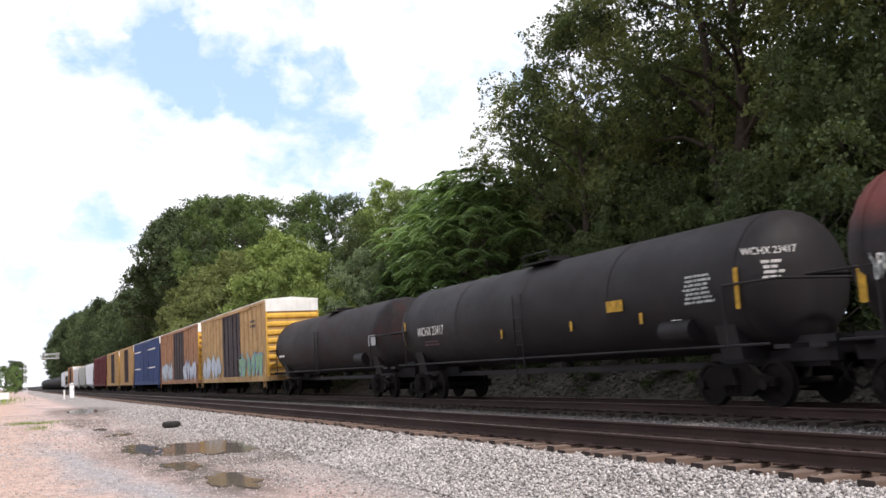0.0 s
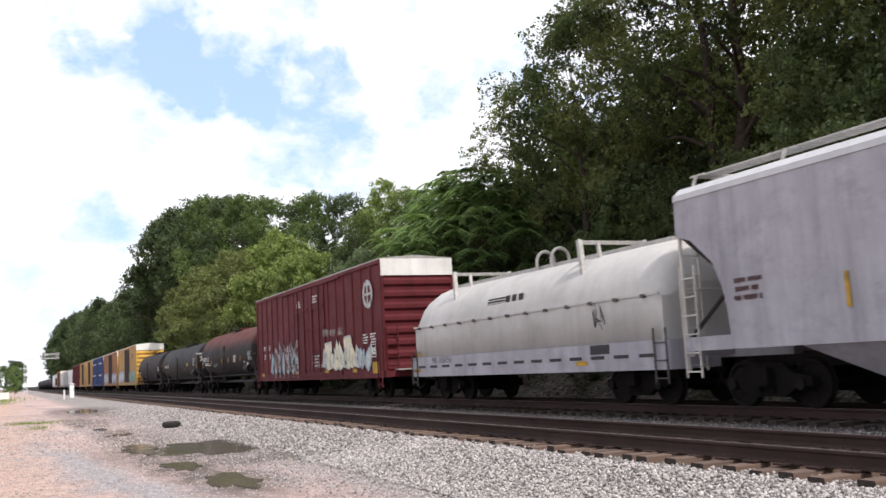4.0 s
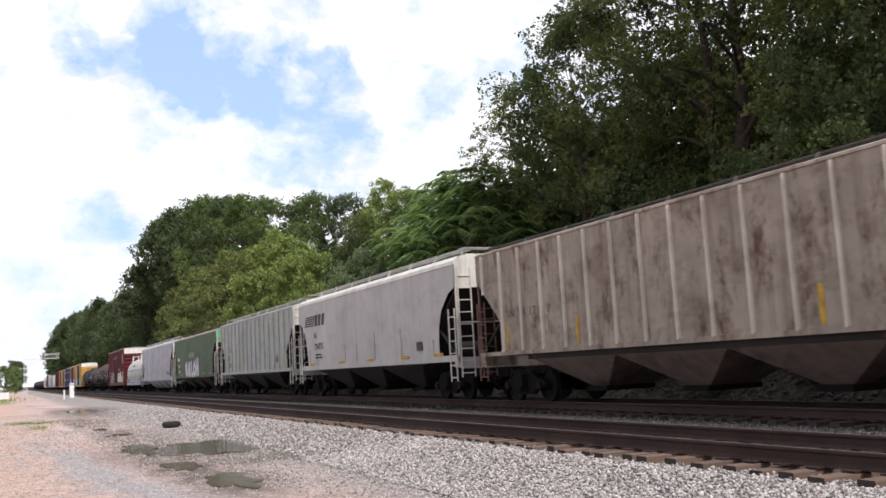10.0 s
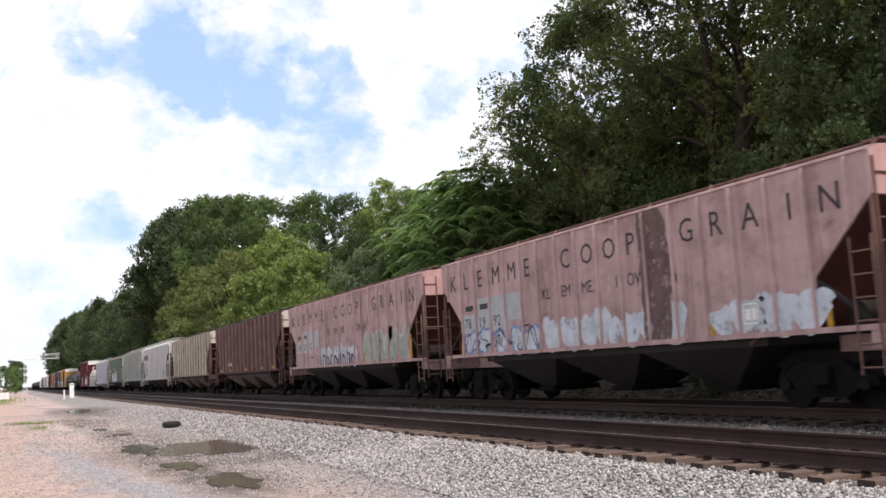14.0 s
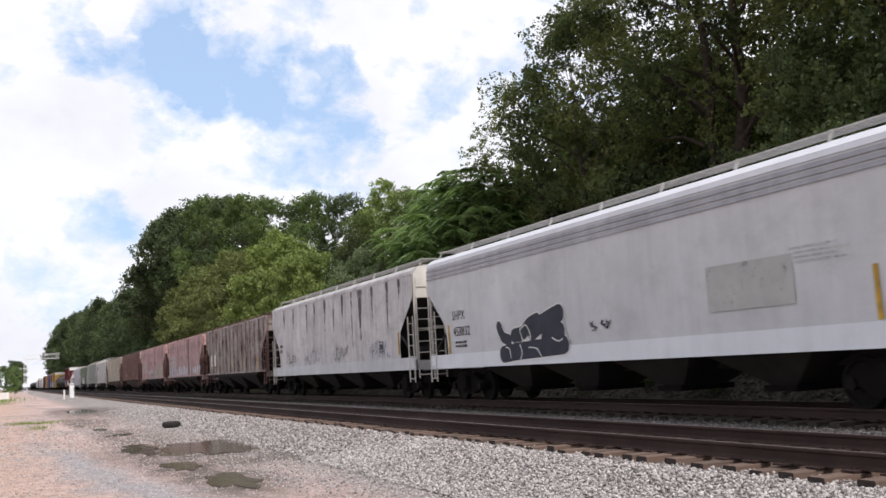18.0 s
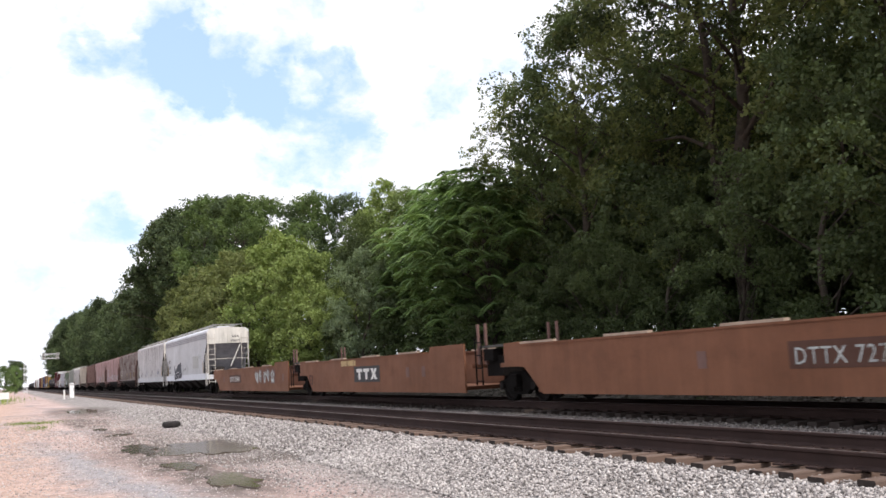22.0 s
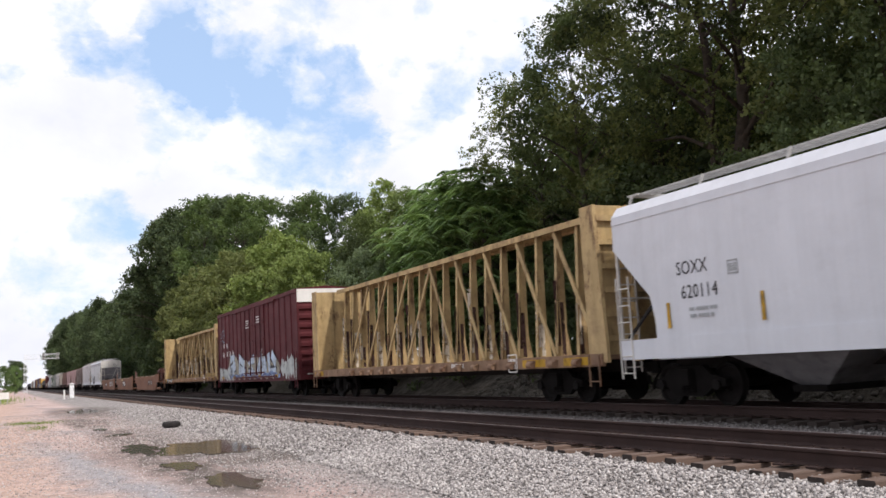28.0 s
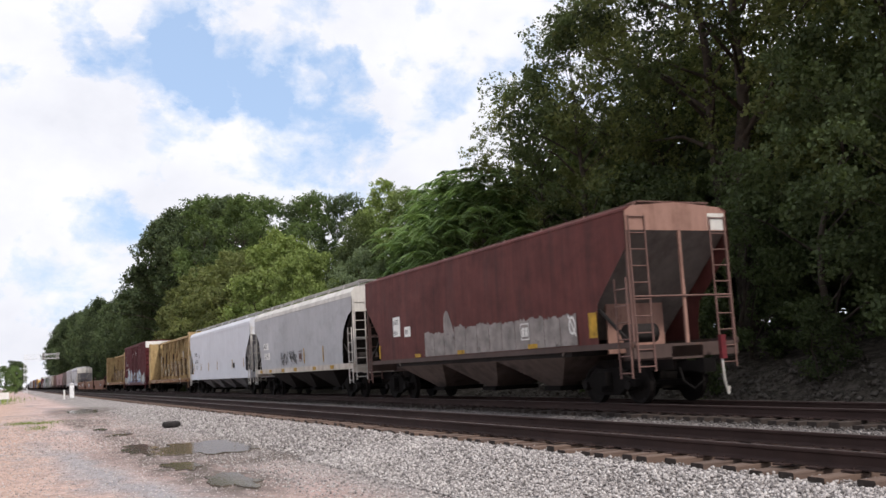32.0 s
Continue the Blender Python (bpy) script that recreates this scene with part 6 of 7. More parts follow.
def stroke_letters(parent, body, x, y, z, width, height, layers, seed, lean=0.0, soft=True):
    """Sprayed letters drawn in thick strokes; layers from the car outwards: material, half a stroke's width."""
    rng = random.Random(seed)
    cell = width / len(body)
    jog = [(rng.uniform(-0.05, 0.05), rng.uniform(-0.05, 0.05), rng.uniform(0.92, 1.08)) for _ in body]
    for n, (mat, r) in enumerate(layers):
        for i, ch in enumerate(body):
            dy, dz, k = jog[i]
            for m, line in enumerate(STROKES[ch]):
                pts = [(y - cell * (i + 0.10 + dy + 0.80 * u) - lean * v * height, max(z + r + 0.01, z + height * (0.09 + dz + 0.82 * v * k))) for u, v in line]
                ribbon(parent, x - 0.003 * n - 0.0006 * m - 0.0002 * i, pts, r, mat, soft)


def wild_letters(parent, x, y, z, width, height, seed):
    """Five big pale blue letters on a beige cloud, with black rims and a blue wash along their feet."""
    rng = random.Random(seed)
    for i in range(9):
        a = y - width * (i + 0.5) / 9
        ribbon(parent, x + 0.004 - 0.0004 * i, [(a + 0.5, z + 0.35), (a + 0.1, z + height * rng.uniform(0.45, 0.75)), (a - 0.5, z + 0.4)], 0.42, M_TAG_BEIGE)
    stroke_letters(parent, "12435", x, y, z, width, height, ((M_NAVY, 0.33), (M_TAG_ICE, 0.26)), seed, -0.10, False)
    for i in range(22):
        a = y - width * (i + 0.2) / 22
        ribbon(parent, x - 0.008 - 0.0004 * i, [(a, z + rng.uniform(0.04, 0.30)), (a - 0.35, z + rng.uniform(0.05, 0.30)), (a - 0.7, z + 0.1)], rng.uniform(0.05, 0.10), M_TAG_BLUE if i % 2 else M_TAG_DEEP)
    for i in range(10):
        a = y - width * (i + 0.3 + 0.4 * rng.random()) / 10
        h = rng.uniform(0.25, 0.6) * height
        ribbon(parent, x - 0.014, [(a, z + 0.15), (a - rng.uniform(0.05, 0.3), z + h), (a - rng.uniform(-0.2, 0.4), z + h * 1.5)], 0.035, M_LETTER_K)


def reflectors(c, ys, x, z0, z1, w=0.1):
    for y in ys:
        part("reflector", Geo().box(x - 0.004, x + 0.002, y - w / 2, y + w / 2, z0, z1), M_YELLOW, c, "yellow reflector strip")


def striped_logo(c, x, y0, y1, z0, z1, mat):
    """A slanted block beside five stripes."""
    w = y0 - y1
    for k in range(5):
        z = z0 + (z1 - z0) * (k + 0.2) / 5
        part("logo_stripe", Geo().prism([(y0 - 0.02 * k * w, z), (y0 - w * 0.46 - 0.02 * k * w, z), (y0 - w * 0.46 - 0.02 * k * w, z + (z1 - z0) * 0.12), (y0 - 0.02 * k * w, z + (z1 - z0) * 0.12)], x - 0.003, x + 0.001, "x"), mat, c)
    h = z1 - z0
    for a in (0.50, 0.66, 0.83):
        part("logo_block", Geo().prism([(y0 - a * w, z0), (y0 - (a + 0.11) * w, z0), (y0 - (a + 0.16) * w, z1), (y0 - (a + 0.05) * w, z1)], x - 0.003, x + 0.001, "x"), mat, c)


def stencil_box(c, x, y, z, s=0.42, mat=None):
    mat = mat or M_LETTER_W
    g = Geo().box(x - 0.003, x, y - s, y, z, z + 0.03).box(x - 0.003, x, y - s, y, z + s - 0.03, z + s).box(x - 0.003, x, y - 0.03, y, z, z + s).box(x - 0.003, x, y - s, y - s + 0.03, z, z + s)
    g.box(x - 0.003, x, y - s * 0.46, y - s * 0.16, z + s * 0.2, z + s * 0.75).box(x - 0.003, x, y - s * 0.84, y - s * 0.56, z + s * 0.2, z + s * 0.75)
    part("stencil", g, mat, c)


R7 = random.Random(7)
# buff, tan and blue boxcars
for c, hl, seed in ((c_yb, h_yb, 3), (c_tan, h_tan, 4)):
    blob_tag(c, XB - 0.05, hl - 0.6, 1.75, 6.0, 1.5, M_TAG_W, M_TAG_LB, seed, 6)
    blob_tag(c, XB - 0.05, -2.6, 1.75, 6.2, 1.5, M_TAG_GREEN if seed == 3 else M_TAG_W, M_TAG_BLUE, seed + 9, 6)
bars(c_yb, XB - 0.06, -5.9, 4.3, 2, 1.6, 0.55, M_LETTER_K, R7)
for z in (2.4, 4.2):
    for y in (h_blue - 0.6, -1.6):
        plate(c_blue, XB - 0.055, y, y - 5.5, z, z + 0.12, M_LETTER_W, "stripe")

# tanks
def on_tank(z, R=1.42, zc=2.47):
    return -math.sqrt(max(0.01, R * R - (z - zc) ** 2)) - 0.018


def on_big_tank(z):
    return on_tank(z, 1.52, 2.64)


text("WCHX 23417", 0.42, M_LETTER_W, c_t2, on_tank(2.3), 7.2, 2.16, 0.85)
bars(c_t2, on_tank(2.0), 6.8, 1.98, 2, 1.6, 0.2, M_LETTER_R, R7)
# marks on the rounded rear head
HEAD = pose(-1.50, -h_t2 + 0.98, 0, 0, 0, 52)
for mark in (text("WCHX 23417", 0.20, M_LETTER_W, c_t2, 0, 0, 2.92, 0.85), bars(c_t2, 0, -0.35, 2.80, 4, 0.5, 0.4, M_LETTER_W, R7)):
    mark.matrix_basis = HEAD
plate(c_t2, on_tank(2.3), -4.15, -4.8, 2.16, 2.42, M_YELLOW, "warning_panel", "yellow warning panel")
bars(c_t2, on_tank(2.4) - 0.005, -6.95, 2.70, 7, 1.05, 0.62, M_TAG_GREY, R7)
stencil_box(c_t2, on_tank(1.8), -6.3, 1.66, 0.34)
for y in (1.25, -2.45, -5.35):
    reflectors(c_t2, (y,), on_tank(1.98), 1.82, 2.16, 0.11)
reflectors(c_t2, (-8.55, 8.3), on_tank(2.3), 1.92, 2.72, 0.12)
text("RUNX 25015", 0.42, M_LETTER_W, c_t3, on_big_tank(2.4), 7.25, 2.28, 0.85)
bars(c_t3, on_big_tank(2.1), 6.95, 2.16, 2, 2.2, 0.22, M_LETTER_W, R7)
bars(c_t3, on_big_tank(2.3), -2.65, 2.52, 6, 1.1, 0.5, M_LETTER_W, R7)
bars(c_t3, on_big_tank(2.0), -5.05, 2.1, 3, 0.6, 0.22, M_LETTER_W, R7)
stencil_box(c_t3, on_big_tank(1.9), -5.75, 1.72, 0.42)
bars(c_t3, on_big_tank(2.35) - 0.005, -6.7, 2.58, 6, 1.15, 0.55, M_TAG_GREY, R7)
for y in (4.45, 0.8, -1.2, -4.65):
    reflectors(c_t3, (y,), on_big_tank(2.25), 2.06, 2.46, 0.13)
reflectors(c_t3, (7.6,), on_big_tank(2.2), 1.8, 2.7, 0.16)
scribble(c_t3, on_big_tank(2.0), 4.15, 2.05, 1.7, 0.55, M_TAG_GREY, 2, 7, 0.015)
scribble(c_t3, on_big_tank(2.6), 7.35, 2.35, 0.6, 0.5, M_TAG_GREY, 5, 6, 0.014)
plate(c_t1, on_tank(2.3), -6.75, -7.5, 2.05, 2.45, M_PANELGREY, "data_panel", "grey data panel of fine print")
bars(c_t1, on_tank(2.1), 6.9, 2.1, 1, 1.4, 0.2, M_LETTER_W, R7)

# red boxcar
XD = XB - 0.062
bars(c_red, XD, 1.6, 4.55, 3, 0.8, 0.35, M_LETTER_W, R7)
bars(c_red, XD, -0.9, 4.62, 3, 1.0, 0.38, M_LETTER_W, R7)
g = Geo().prism([(-8.42 + 0.56 * math.cos(a / 12 * math.pi), 4.05 + 0.56 * math.sin(a / 12 * math.pi)) for a in range(24)], XB - 0.062, XB - 0.058, "x")
rd = part("round_emblem", g, M_TAG_GREY, c_red, "round faded white emblem")
part("emblem_ring", Geo().prism([(-8.42 + 0.36 * math.cos(a / 12 * math.pi), 4.05 + 0.36 * math.sin(a / 12 * math.pi)) for a in range(24)], XB - 0.066, XB - 0.062, "x"), P_BOXRED, rd)
part("emblem_cross", Geo().box(XB - 0.070, XB - 0.066, -8.47, -8.37, 3.55, 4.55).box(XB - 0.070, XB - 0.066, -8.78, -8.06, 4.0, 4.1), M_TAG_GREY, rd)
for i, (top_row, low_row) in enumerate((("BN", "28"), ("SF", "10"), ("", "28"))):
    a = 8.50 - 1.0855 * i
    if top_row:
        text(top_row, 0.36, M_LETTER_W, c_red, XB - 0.004, a, 2.42, 0.9, 1.05)
    text(low_row, 0.36, M_LETTER_W, c_red, XB - 0.004, a - 0.05, 1.98, 0.9, 1.05)
for i in range(7):
    a = 6.4 - 0.75 * i
    ribbon(c_red, XB - 0.056 - 0.0004 * i, [(a + 0.25, 1.2), (a, 2.1 + 0.25 * (i % 3)), (a - 0.35, 1.5 + 0.4 * (i % 2))], 0.24, M_TAG_LB if i % 3 != 1 else M_TAG_GREY, False)
stroke_letters(c_red, "31254", XB - 0.060, 6.2, 1.15, 5.0, 1.5, ((M_NAVY, 0.20), (M_LETTER_W, 0.145), (M_RED, 0.12)), 22, -0.14, False)
for i in range(12):
    a = 6.3 - 0.42 * i
    ribbon(c_red, XB - 0.070, [(a, 1.0), (a - 0.06, 1.3), (a + 0.02, 1.5 + 0.2 * (i % 3))], 0.06, M_TAG_GREY if i % 2 else M_LETTER_K)
for i in range(7):
    a = -2.5 - 0.72 * i
    ribbon(c_red, XB - 0.057 - 0.0004 * i, [(a, 1.25), (a - 0.1, 1.9 + 0.2 * (i % 2)), (a - 0.6, 1.4)], 0.30, M_TAG_CREAM if i % 2 else M_TAG_GREY, False)
stroke_letters(c_red, "TAT", XB - 0.062, -2.6, 1.02, 3.8, 1.35, ((M_TAG_GREY, 0.26), (M_TAG_CREAM, 0.17)), 4, 0.0, False)
for i in range(3):
    scribble(c_red, XB - 0.06, -2.5 - 1.0 * i, 2.85 - 0.03 * i, 0.75, 0.38, M_TAG_GREY, 26 + i, 7, 0.016)
blob_tag(c_red, XB - 0.057, -7.35, 1.6, 1.2, 0.9, M_TAG_GREY, M_TAG_LB, 27, 2)
plate(c_red, XB - 0.06, -8.65, -9.35, 0.98, 1.42, M_YELLOW, "yellow_panel", "yellow inspection panel")
stencil_box(c_red, XB - 0.06, -8.6, 1.6, 0.5)
bars(c_red, XB - 0.06, -7.7, 2.52, 4, 0.6, 0.42, M_LETTER_W, R7)
bars(c_red, XB - 0.06, -8.5, 2.52, 4, 0.8, 0.42, M_LETTER_W, R7)
bars(c_red, XD, -0.7, 1.9, 5, 1.9, 0.7, M_TAG_GREY, R7)
reflectors(c_red, (8.5, 2.0, -2.9, -6.6), XB - 0.062, 1.05, 1.2, 0.5)

# coil car
striped_logo(c_coil, -1.40, 1.5, -0.8, 2.62, 3.0, M_LETTER_K)
text("NS 165056", 0.30, M_LETTER_K, c_coil, -1.523, 5.35, 1.22, 1.0, 1.1)
plate(c_coil, -1.523, -4.0, -4.8, 1.2, 1.42, M_LETTER_K, "label_panel")
reflectors(c_coil, (6.6, -3.6), -1.523, 0.95, 1.06, 0.5)
reflectors(c_coil, (6.5,), -1.50, 1.5, 1.58, 0.4)
scribble(c_coil, -1.505, -4.1, 2.1, 0.6, 0.7, M_LETTER_K, 31, 4, 0.012)

# grey hopper
bars(c_g, XS, 8.7, 2.5, 3, 0.9, 0.5, M_LETTER_R, R7)
bars(c_g, XS, -6.9, 1.95, 4, 0.9, 0.35, M_LETTER_K, R7)
plate(c_g, XS, -8.1, -8.6, 1.6, 1.9, M_LETTER_K, "label_panel")
reflectors(c_g, (6.0, 3.0, 0.0, -3.0, -5.5, -8.3), XS, 1.75, 2.35, 0.09)

# green hopper
text("PMRX", 0.46, M_LETTER_W, c_gn, XS, 7.15, 2.58, 0.9)
text("95141", 0.40, M_LETTER_W, c_gn, XS, 6.75, 2.06, 0.9)
bars(c_gn, XS, 6.7, 1.85, 2, 1.2, 0.25, M_LETTER_W, R7)
stroke_letters(c_gn, "RELOH", XS - 0.004, 3.35, 1.30, 5.7, 1.14, ((M_TAG_PLUM, 0.29), (M_LETTER_K, 0.225), (M_SILVER, 0.19)), 9, -0.06)
plate(c_gn, XS + 0.001, 1.9, -0.6, 2.75, 3.15, P_MINTGREY, "repaint", "paler repainted patch")
reflectors(c_gn, (8.2, 5.2, 2.9, 0.6, -1.7, -4.2, -6.6), XS - 0.003, 1.44, 1.54, 0.5)

# pale grey ribbed hopper
text("AT GX", 0.40, M_LETTER_K, c_at, XR, 6.5, 2.66, 0.9)
text("54 9", 0.40, M_LETTER_K, c_at, XR, 6.4, 2.15, 0.9)
bars(c_at, XR, 6.3, 1.95, 2, 1.1, 0.25, M_LETTER_K, R7)
stencil_box(c_at, XR, -5.4, 1.75, 0.4, M_LETTER_K)
reflectors(c_at, (7.2, 2.9, 0.2, -3.0, -6.9), XR, 1.55, 2.3, 0.1)

# cream hopper
striped_logo(c_ns, XS, 7.75, 4.6, 3.22, 3.72, M_LETTER_K)
text("NS", 0.40, M_LETTER_K, c_ns, XS, 6.35, 2.66)
text("296975", 0.42, M_LETTER_K, c_ns, XS, 6.25, 2.16)
bars(c_ns, XS, 6.2, 1.95, 2, 1.2, 0.25, M_LETTER_K, R7)
plate(c_ns, XS, -5.6, -6.1, 1.68, 1.98, M_LETTER_K, "label_panel")
for y in (7.0, 5.9, 2.0, 0.6, -1.5, -4.2, -7.0):
    top = R7.uniform(2.0, 2.6)
    line = [(y, 1.46), (y - 0.04, 1.46 + 0.5 * (top - 1.46)), (y + R7.uniform(-0.05, 0.08), top)]
    for (ya, za), (yb, zb) in zip(line, line[1:]):
        part("rust_run", Geo().bar((XS, ya, za), (XS, yb, zb), 0.004, 0.024), M_RUSTRUN, c_ns)
reflectors(c_ns, (6.6, 2.5, -1.0, -4.5, -7.4), XS - 0.003, 1.44, 1.54, 0.7)

# tan and brown ribbed hoppers
text("IN TX 1716 0", 0.34, M_LETTER_K, c_tn, XR, 6.8, 2.36, 0.95, 1.25)
reflectors(c_tn, (6.9, 3.3, -0.5, -4.4, -6.8), XR, 1.5, 2.2, 0.12)
scribble(c_br, XR, 4.6, 1.85, 1.0, 0.35, M_LETTER_W, 41, 5, 0.03)
reflectors(c_br, (6.6, 4.0, -0.3, -4.2, -6.6), XR - 0.003, 1.45, 1.6, 0.5)

# the two pink grain cars
for c in (c_k1, c_k2):
    for word, y in (("KLEMME", 7.77), ("COOP", 1.2), ("GRAIN", -3.48)):
        for i, ch in enumerate(word):
            text(ch, 0.72, M_LETTER_K, c, XR, y - i * 0.938 - (0.2 if ch == "I" else 0), 3.40, 0.95)
    for i, pair in enumerate(("KL", "EM", "ME,", "I", "OW", "A")):
        text(pair, 0.42, M_LETTER_K, c, XR, 2.18 - i * 0.938 - (0.5 if pair == "I" else 0), 2.70, 0.88, 1.0)
    reflectors(c, (7.1, -2.45, -4.3, -5.5, -7.25), XR - 0.003, 1.44, 1.80, 0.12)
reflectors(c_k1, (-7.25,), XR - 0.004, 1.5, 2.3, 0.16)
for c, num in ((c_k1, "18 29 52"), (c_k2, "78 19 92")):
    plate(c, XR + 0.001, 7.0, 4.0, 2.05, 2.62, M_PANELGREY, "repaint", "grey repainted number panel")
    plate(c, XR + 0.0015, 5.95, 3.3, 2.30, 3.05, M_PANELGREY, "repaint", "grey repainted number panel")
    for a in (6.75, 5.8, 4.75):
        plate(c, XR - 0.001, a, a - 0.5, 2.72 if a > 5 else 1.78, 2.88 if a > 5 else 1.86, M_LETTER_K, "mark")
    for i, pair in enumerate(num.split()):
        text(pair, 0.44, M_LETTER_K, c, XR - 0.002, 6.85 - i * 0.938, 2.2, 0.95, 1.1)
blob_tag(c_k1, XR - 0.004, 3.2, 1.75, 4.7, 0.75, M_TAG_W, M_TAG_W, 51, 6)
for i in range(8):
    a = 2.9 - 0.55 * i
    ribbon(c_k1, XR - 0.016, [(a, 1.46), (a - 0.04, 1.8), (a - 0.3, 1.82 - 0.2 * (i % 2)), (a - 0.28, 1.46)], 0.055, M_NAVY)
stroke_letters(c_k1, "GROW", XR - 0.004, -2.45, 1.38, 4.6, 1.0, ((M_TAG_GREY, 0.30), (M_TAG_SAGE, 0.22)), 53)
blob_tag(c_k2, XR - 0.004, 7.0, 1.75, 4.7, 0.7, M_TAG_W, M_TAG_BLUE, 61, 5)
scribble(c_k2, XR - 0.012, 6.8, 1.75, 4.4, 0.7, M_LETTER_K, 62, 10, 0.02)
blob_tag(c_k2, XR - 0.004, 2.1, 1.8, 5.6, 0.8, M_TAG_W, M_TAG_W, 63, 7)
blob_tag(c_k2, XR - 0.004, -4.2, 1.75, 3.0, 0.7, M_TAG_W, M_TAG_W, 65, 4)
stencil_box(c_k2, XR - 0.014, -5.2, 1.6, 0.4)
rim = [(-2.1 + R7.uniform(-0.04, 0.04), 4.26 - 2.86 * k / 9) for k in range(10)] + [(-2.9 - 0.35 * math.sin(math.pi * k / 9) + R7.uniform(-0.1, 0.1), 1.40 + 2.86 * k / 9) for k in range(10)]
part("stain", Geo().add([(XR - 0.016, a, b) for a, b in rim], [tuple(range(20))]), M_STAIN, c_k2, "dark brown stain down one panel")

# worn grey hopper
plate(c_a2, XR, 6.95, 5.3, 1.92, 2.66, P_CREAM, "repaint", "cream repainted number panel")
text("AT GX", 0.36, M_LETTER_K, c_a2, XR - 0.004, 6.75, 2.34, 0.95, 1.1)
text("769219", 0.36, M_LETTER_K, c_a2, XR - 0.004, 6.85, 2.0, 0.95, 1.15)
reflectors(c_a2, (7.05, 4.2, 0.5, -3.0, -6.5), XR, 1.6, 2.25, 0.12)

# streaked grey hopper
bars(c_w1, XS, 8.2, 2.6, 2, 0.9, 0.5, M_LETTER_R, R7)
for i, (y, w) in enumerate(((6.9, 1.6), (3.6, 2.4), (-0.6, 2.0), (-5.2, 2.2))):
    scribble(c_w1, XS, y, 1.85, w, 0.7, M_TAG_DEEP if i % 2 else M_LETTER_K, 71 + i, 9, 0.012)
for i, (y, w, h) in enumerate(((-4.2, 0.50, 2.0), (-5.6, 0.25, 1.2), (-2.0, 0.2, 1.5), (0.4, 0.32, 1.4), (2.0, 0.2, 1.0), (3.2, 0.24, 1.6), (-7.2, 0.22, 1.7), (5.5, 0.2, 1.0), (-3.2, 0.16, 2.3), (-0.8, 0.18, 1.9), (7.2, 0.3, 0.9), (-8.4, 0.2, 0.8))):
    rim = [(y + w * (0.5 - 0.42 * k / 6) + R7.uniform(-0.03, 0.03), 4.3 - h * k / 6) for k in range(7)] + [(y - w * (0.08 + 0.42 * k / 6) + R7.uniform(-0.03, 0.03), 4.3 - h * (6 - k) / 6) for k in range(7)]
    part("soot_run", Geo().add([(XS - 0.0005 * i, a, b) for a, b in rim], [tuple(range(14))]), M_SOOT, c_w1, "dark grime washed down from the roof")
stencil_box(c_w1, XS, -6.2, 1.75, 0.4, M_LETTER_K)
reflectors(c_w1, (-8.15,), XS, 1.6, 2.4, 0.1)

# light grey hopper with stripe
text("SHPX", 0.42, M_LETTER_K, c_sh, XS, 7.85, 2.52, 0.9)
text("458832", 0.42, M_LETTER_K, c_sh, XS, 7.8, 2.02, 0.9, 1.05)
bars(c_sh, XS, 7.7, 1.86, 2, 1.2, 0.24, M_LETTER_K, R7)
for n, (mat, grow) in enumerate(((M_LETTER_W, 0.03), (M_NAVY, 0.0))):
    for m, (pts, r) in enumerate((([(4.75, 2.15), (4.55, 1.85), (4.2, 1.75)], 0.16), ([(4.55, 1.36), (3.6, 1.42), (2.4, 1.46), (1.35, 1.5)], 0.24), ([(3.9, 1.85), (3.4, 1.9), (3.05, 2.1), (2.6, 2.2)], 0.20),
                                  ([(2.9, 1.9), (2.2, 2.15), (1.5, 2.3)], 0.24), ([(2.2, 1.75), (1.5, 1.85)], 0.24))):
        ribbon(c_sh, XS - 0.004 - 0.003 * n - 0.0005 * m, pts, r + grow, mat)
for i, pts in enumerate(([(4.4, 1.55), (4.2, 1.5), (4.15, 1.25)], [(3.6, 1.6), (3.5, 1.4), (3.6, 1.2)], [(3.1, 1.5), (2.7, 1.45), (2.5, 1.25)], [(3.55, 2.0), (3.2, 2.1), (3.0, 1.75), (3.4, 1.7), (3.55, 2.0)], [(1.9, 1.7), (1.6, 1.6), (1.4, 1.65)])):
    ribbon(c_sh, XS - 0.012, pts, 0.016, M_LETTER_W)
scribble(c_sh, XS, 0.3, 1.9, 1.1, 0.3, M_LETTER_K, 83, 5)
plate(c_sh, XS + 0.001, -4.1, -6.4, 1.9, 2.8, M_PATCH, "repaint", "slightly darker repainted patch")
bars(c_sh, XS, -6.3, 2.9, 4, 1.6, 0.34, M_TAG_GREY, R7)
reflectors(c_sh, (8.15, -8.15), XS, 1.5, 2.4, 0.1)
for x0, z0, x1, z1 in ((0.15, 1.9, 0.85, 3.45), (0.0, 3.6, 0.0, 4.3)):
    part("end_brace", Geo().bar((x0, -h_sh - 0.03, z0), (x1, -h_sh - 0.03, z1), 0.06, 0.06), P_CREAM, c_sh)
text("SHPX", 0.22, M_LETTER_K, c_sh, 0.25, -h_sh - 0.008, 3.95, end=True)
text("458632", 0.22, M_LETTER_K, c_sh, 0.20, -h_sh - 0.008, 3.65, end=True)

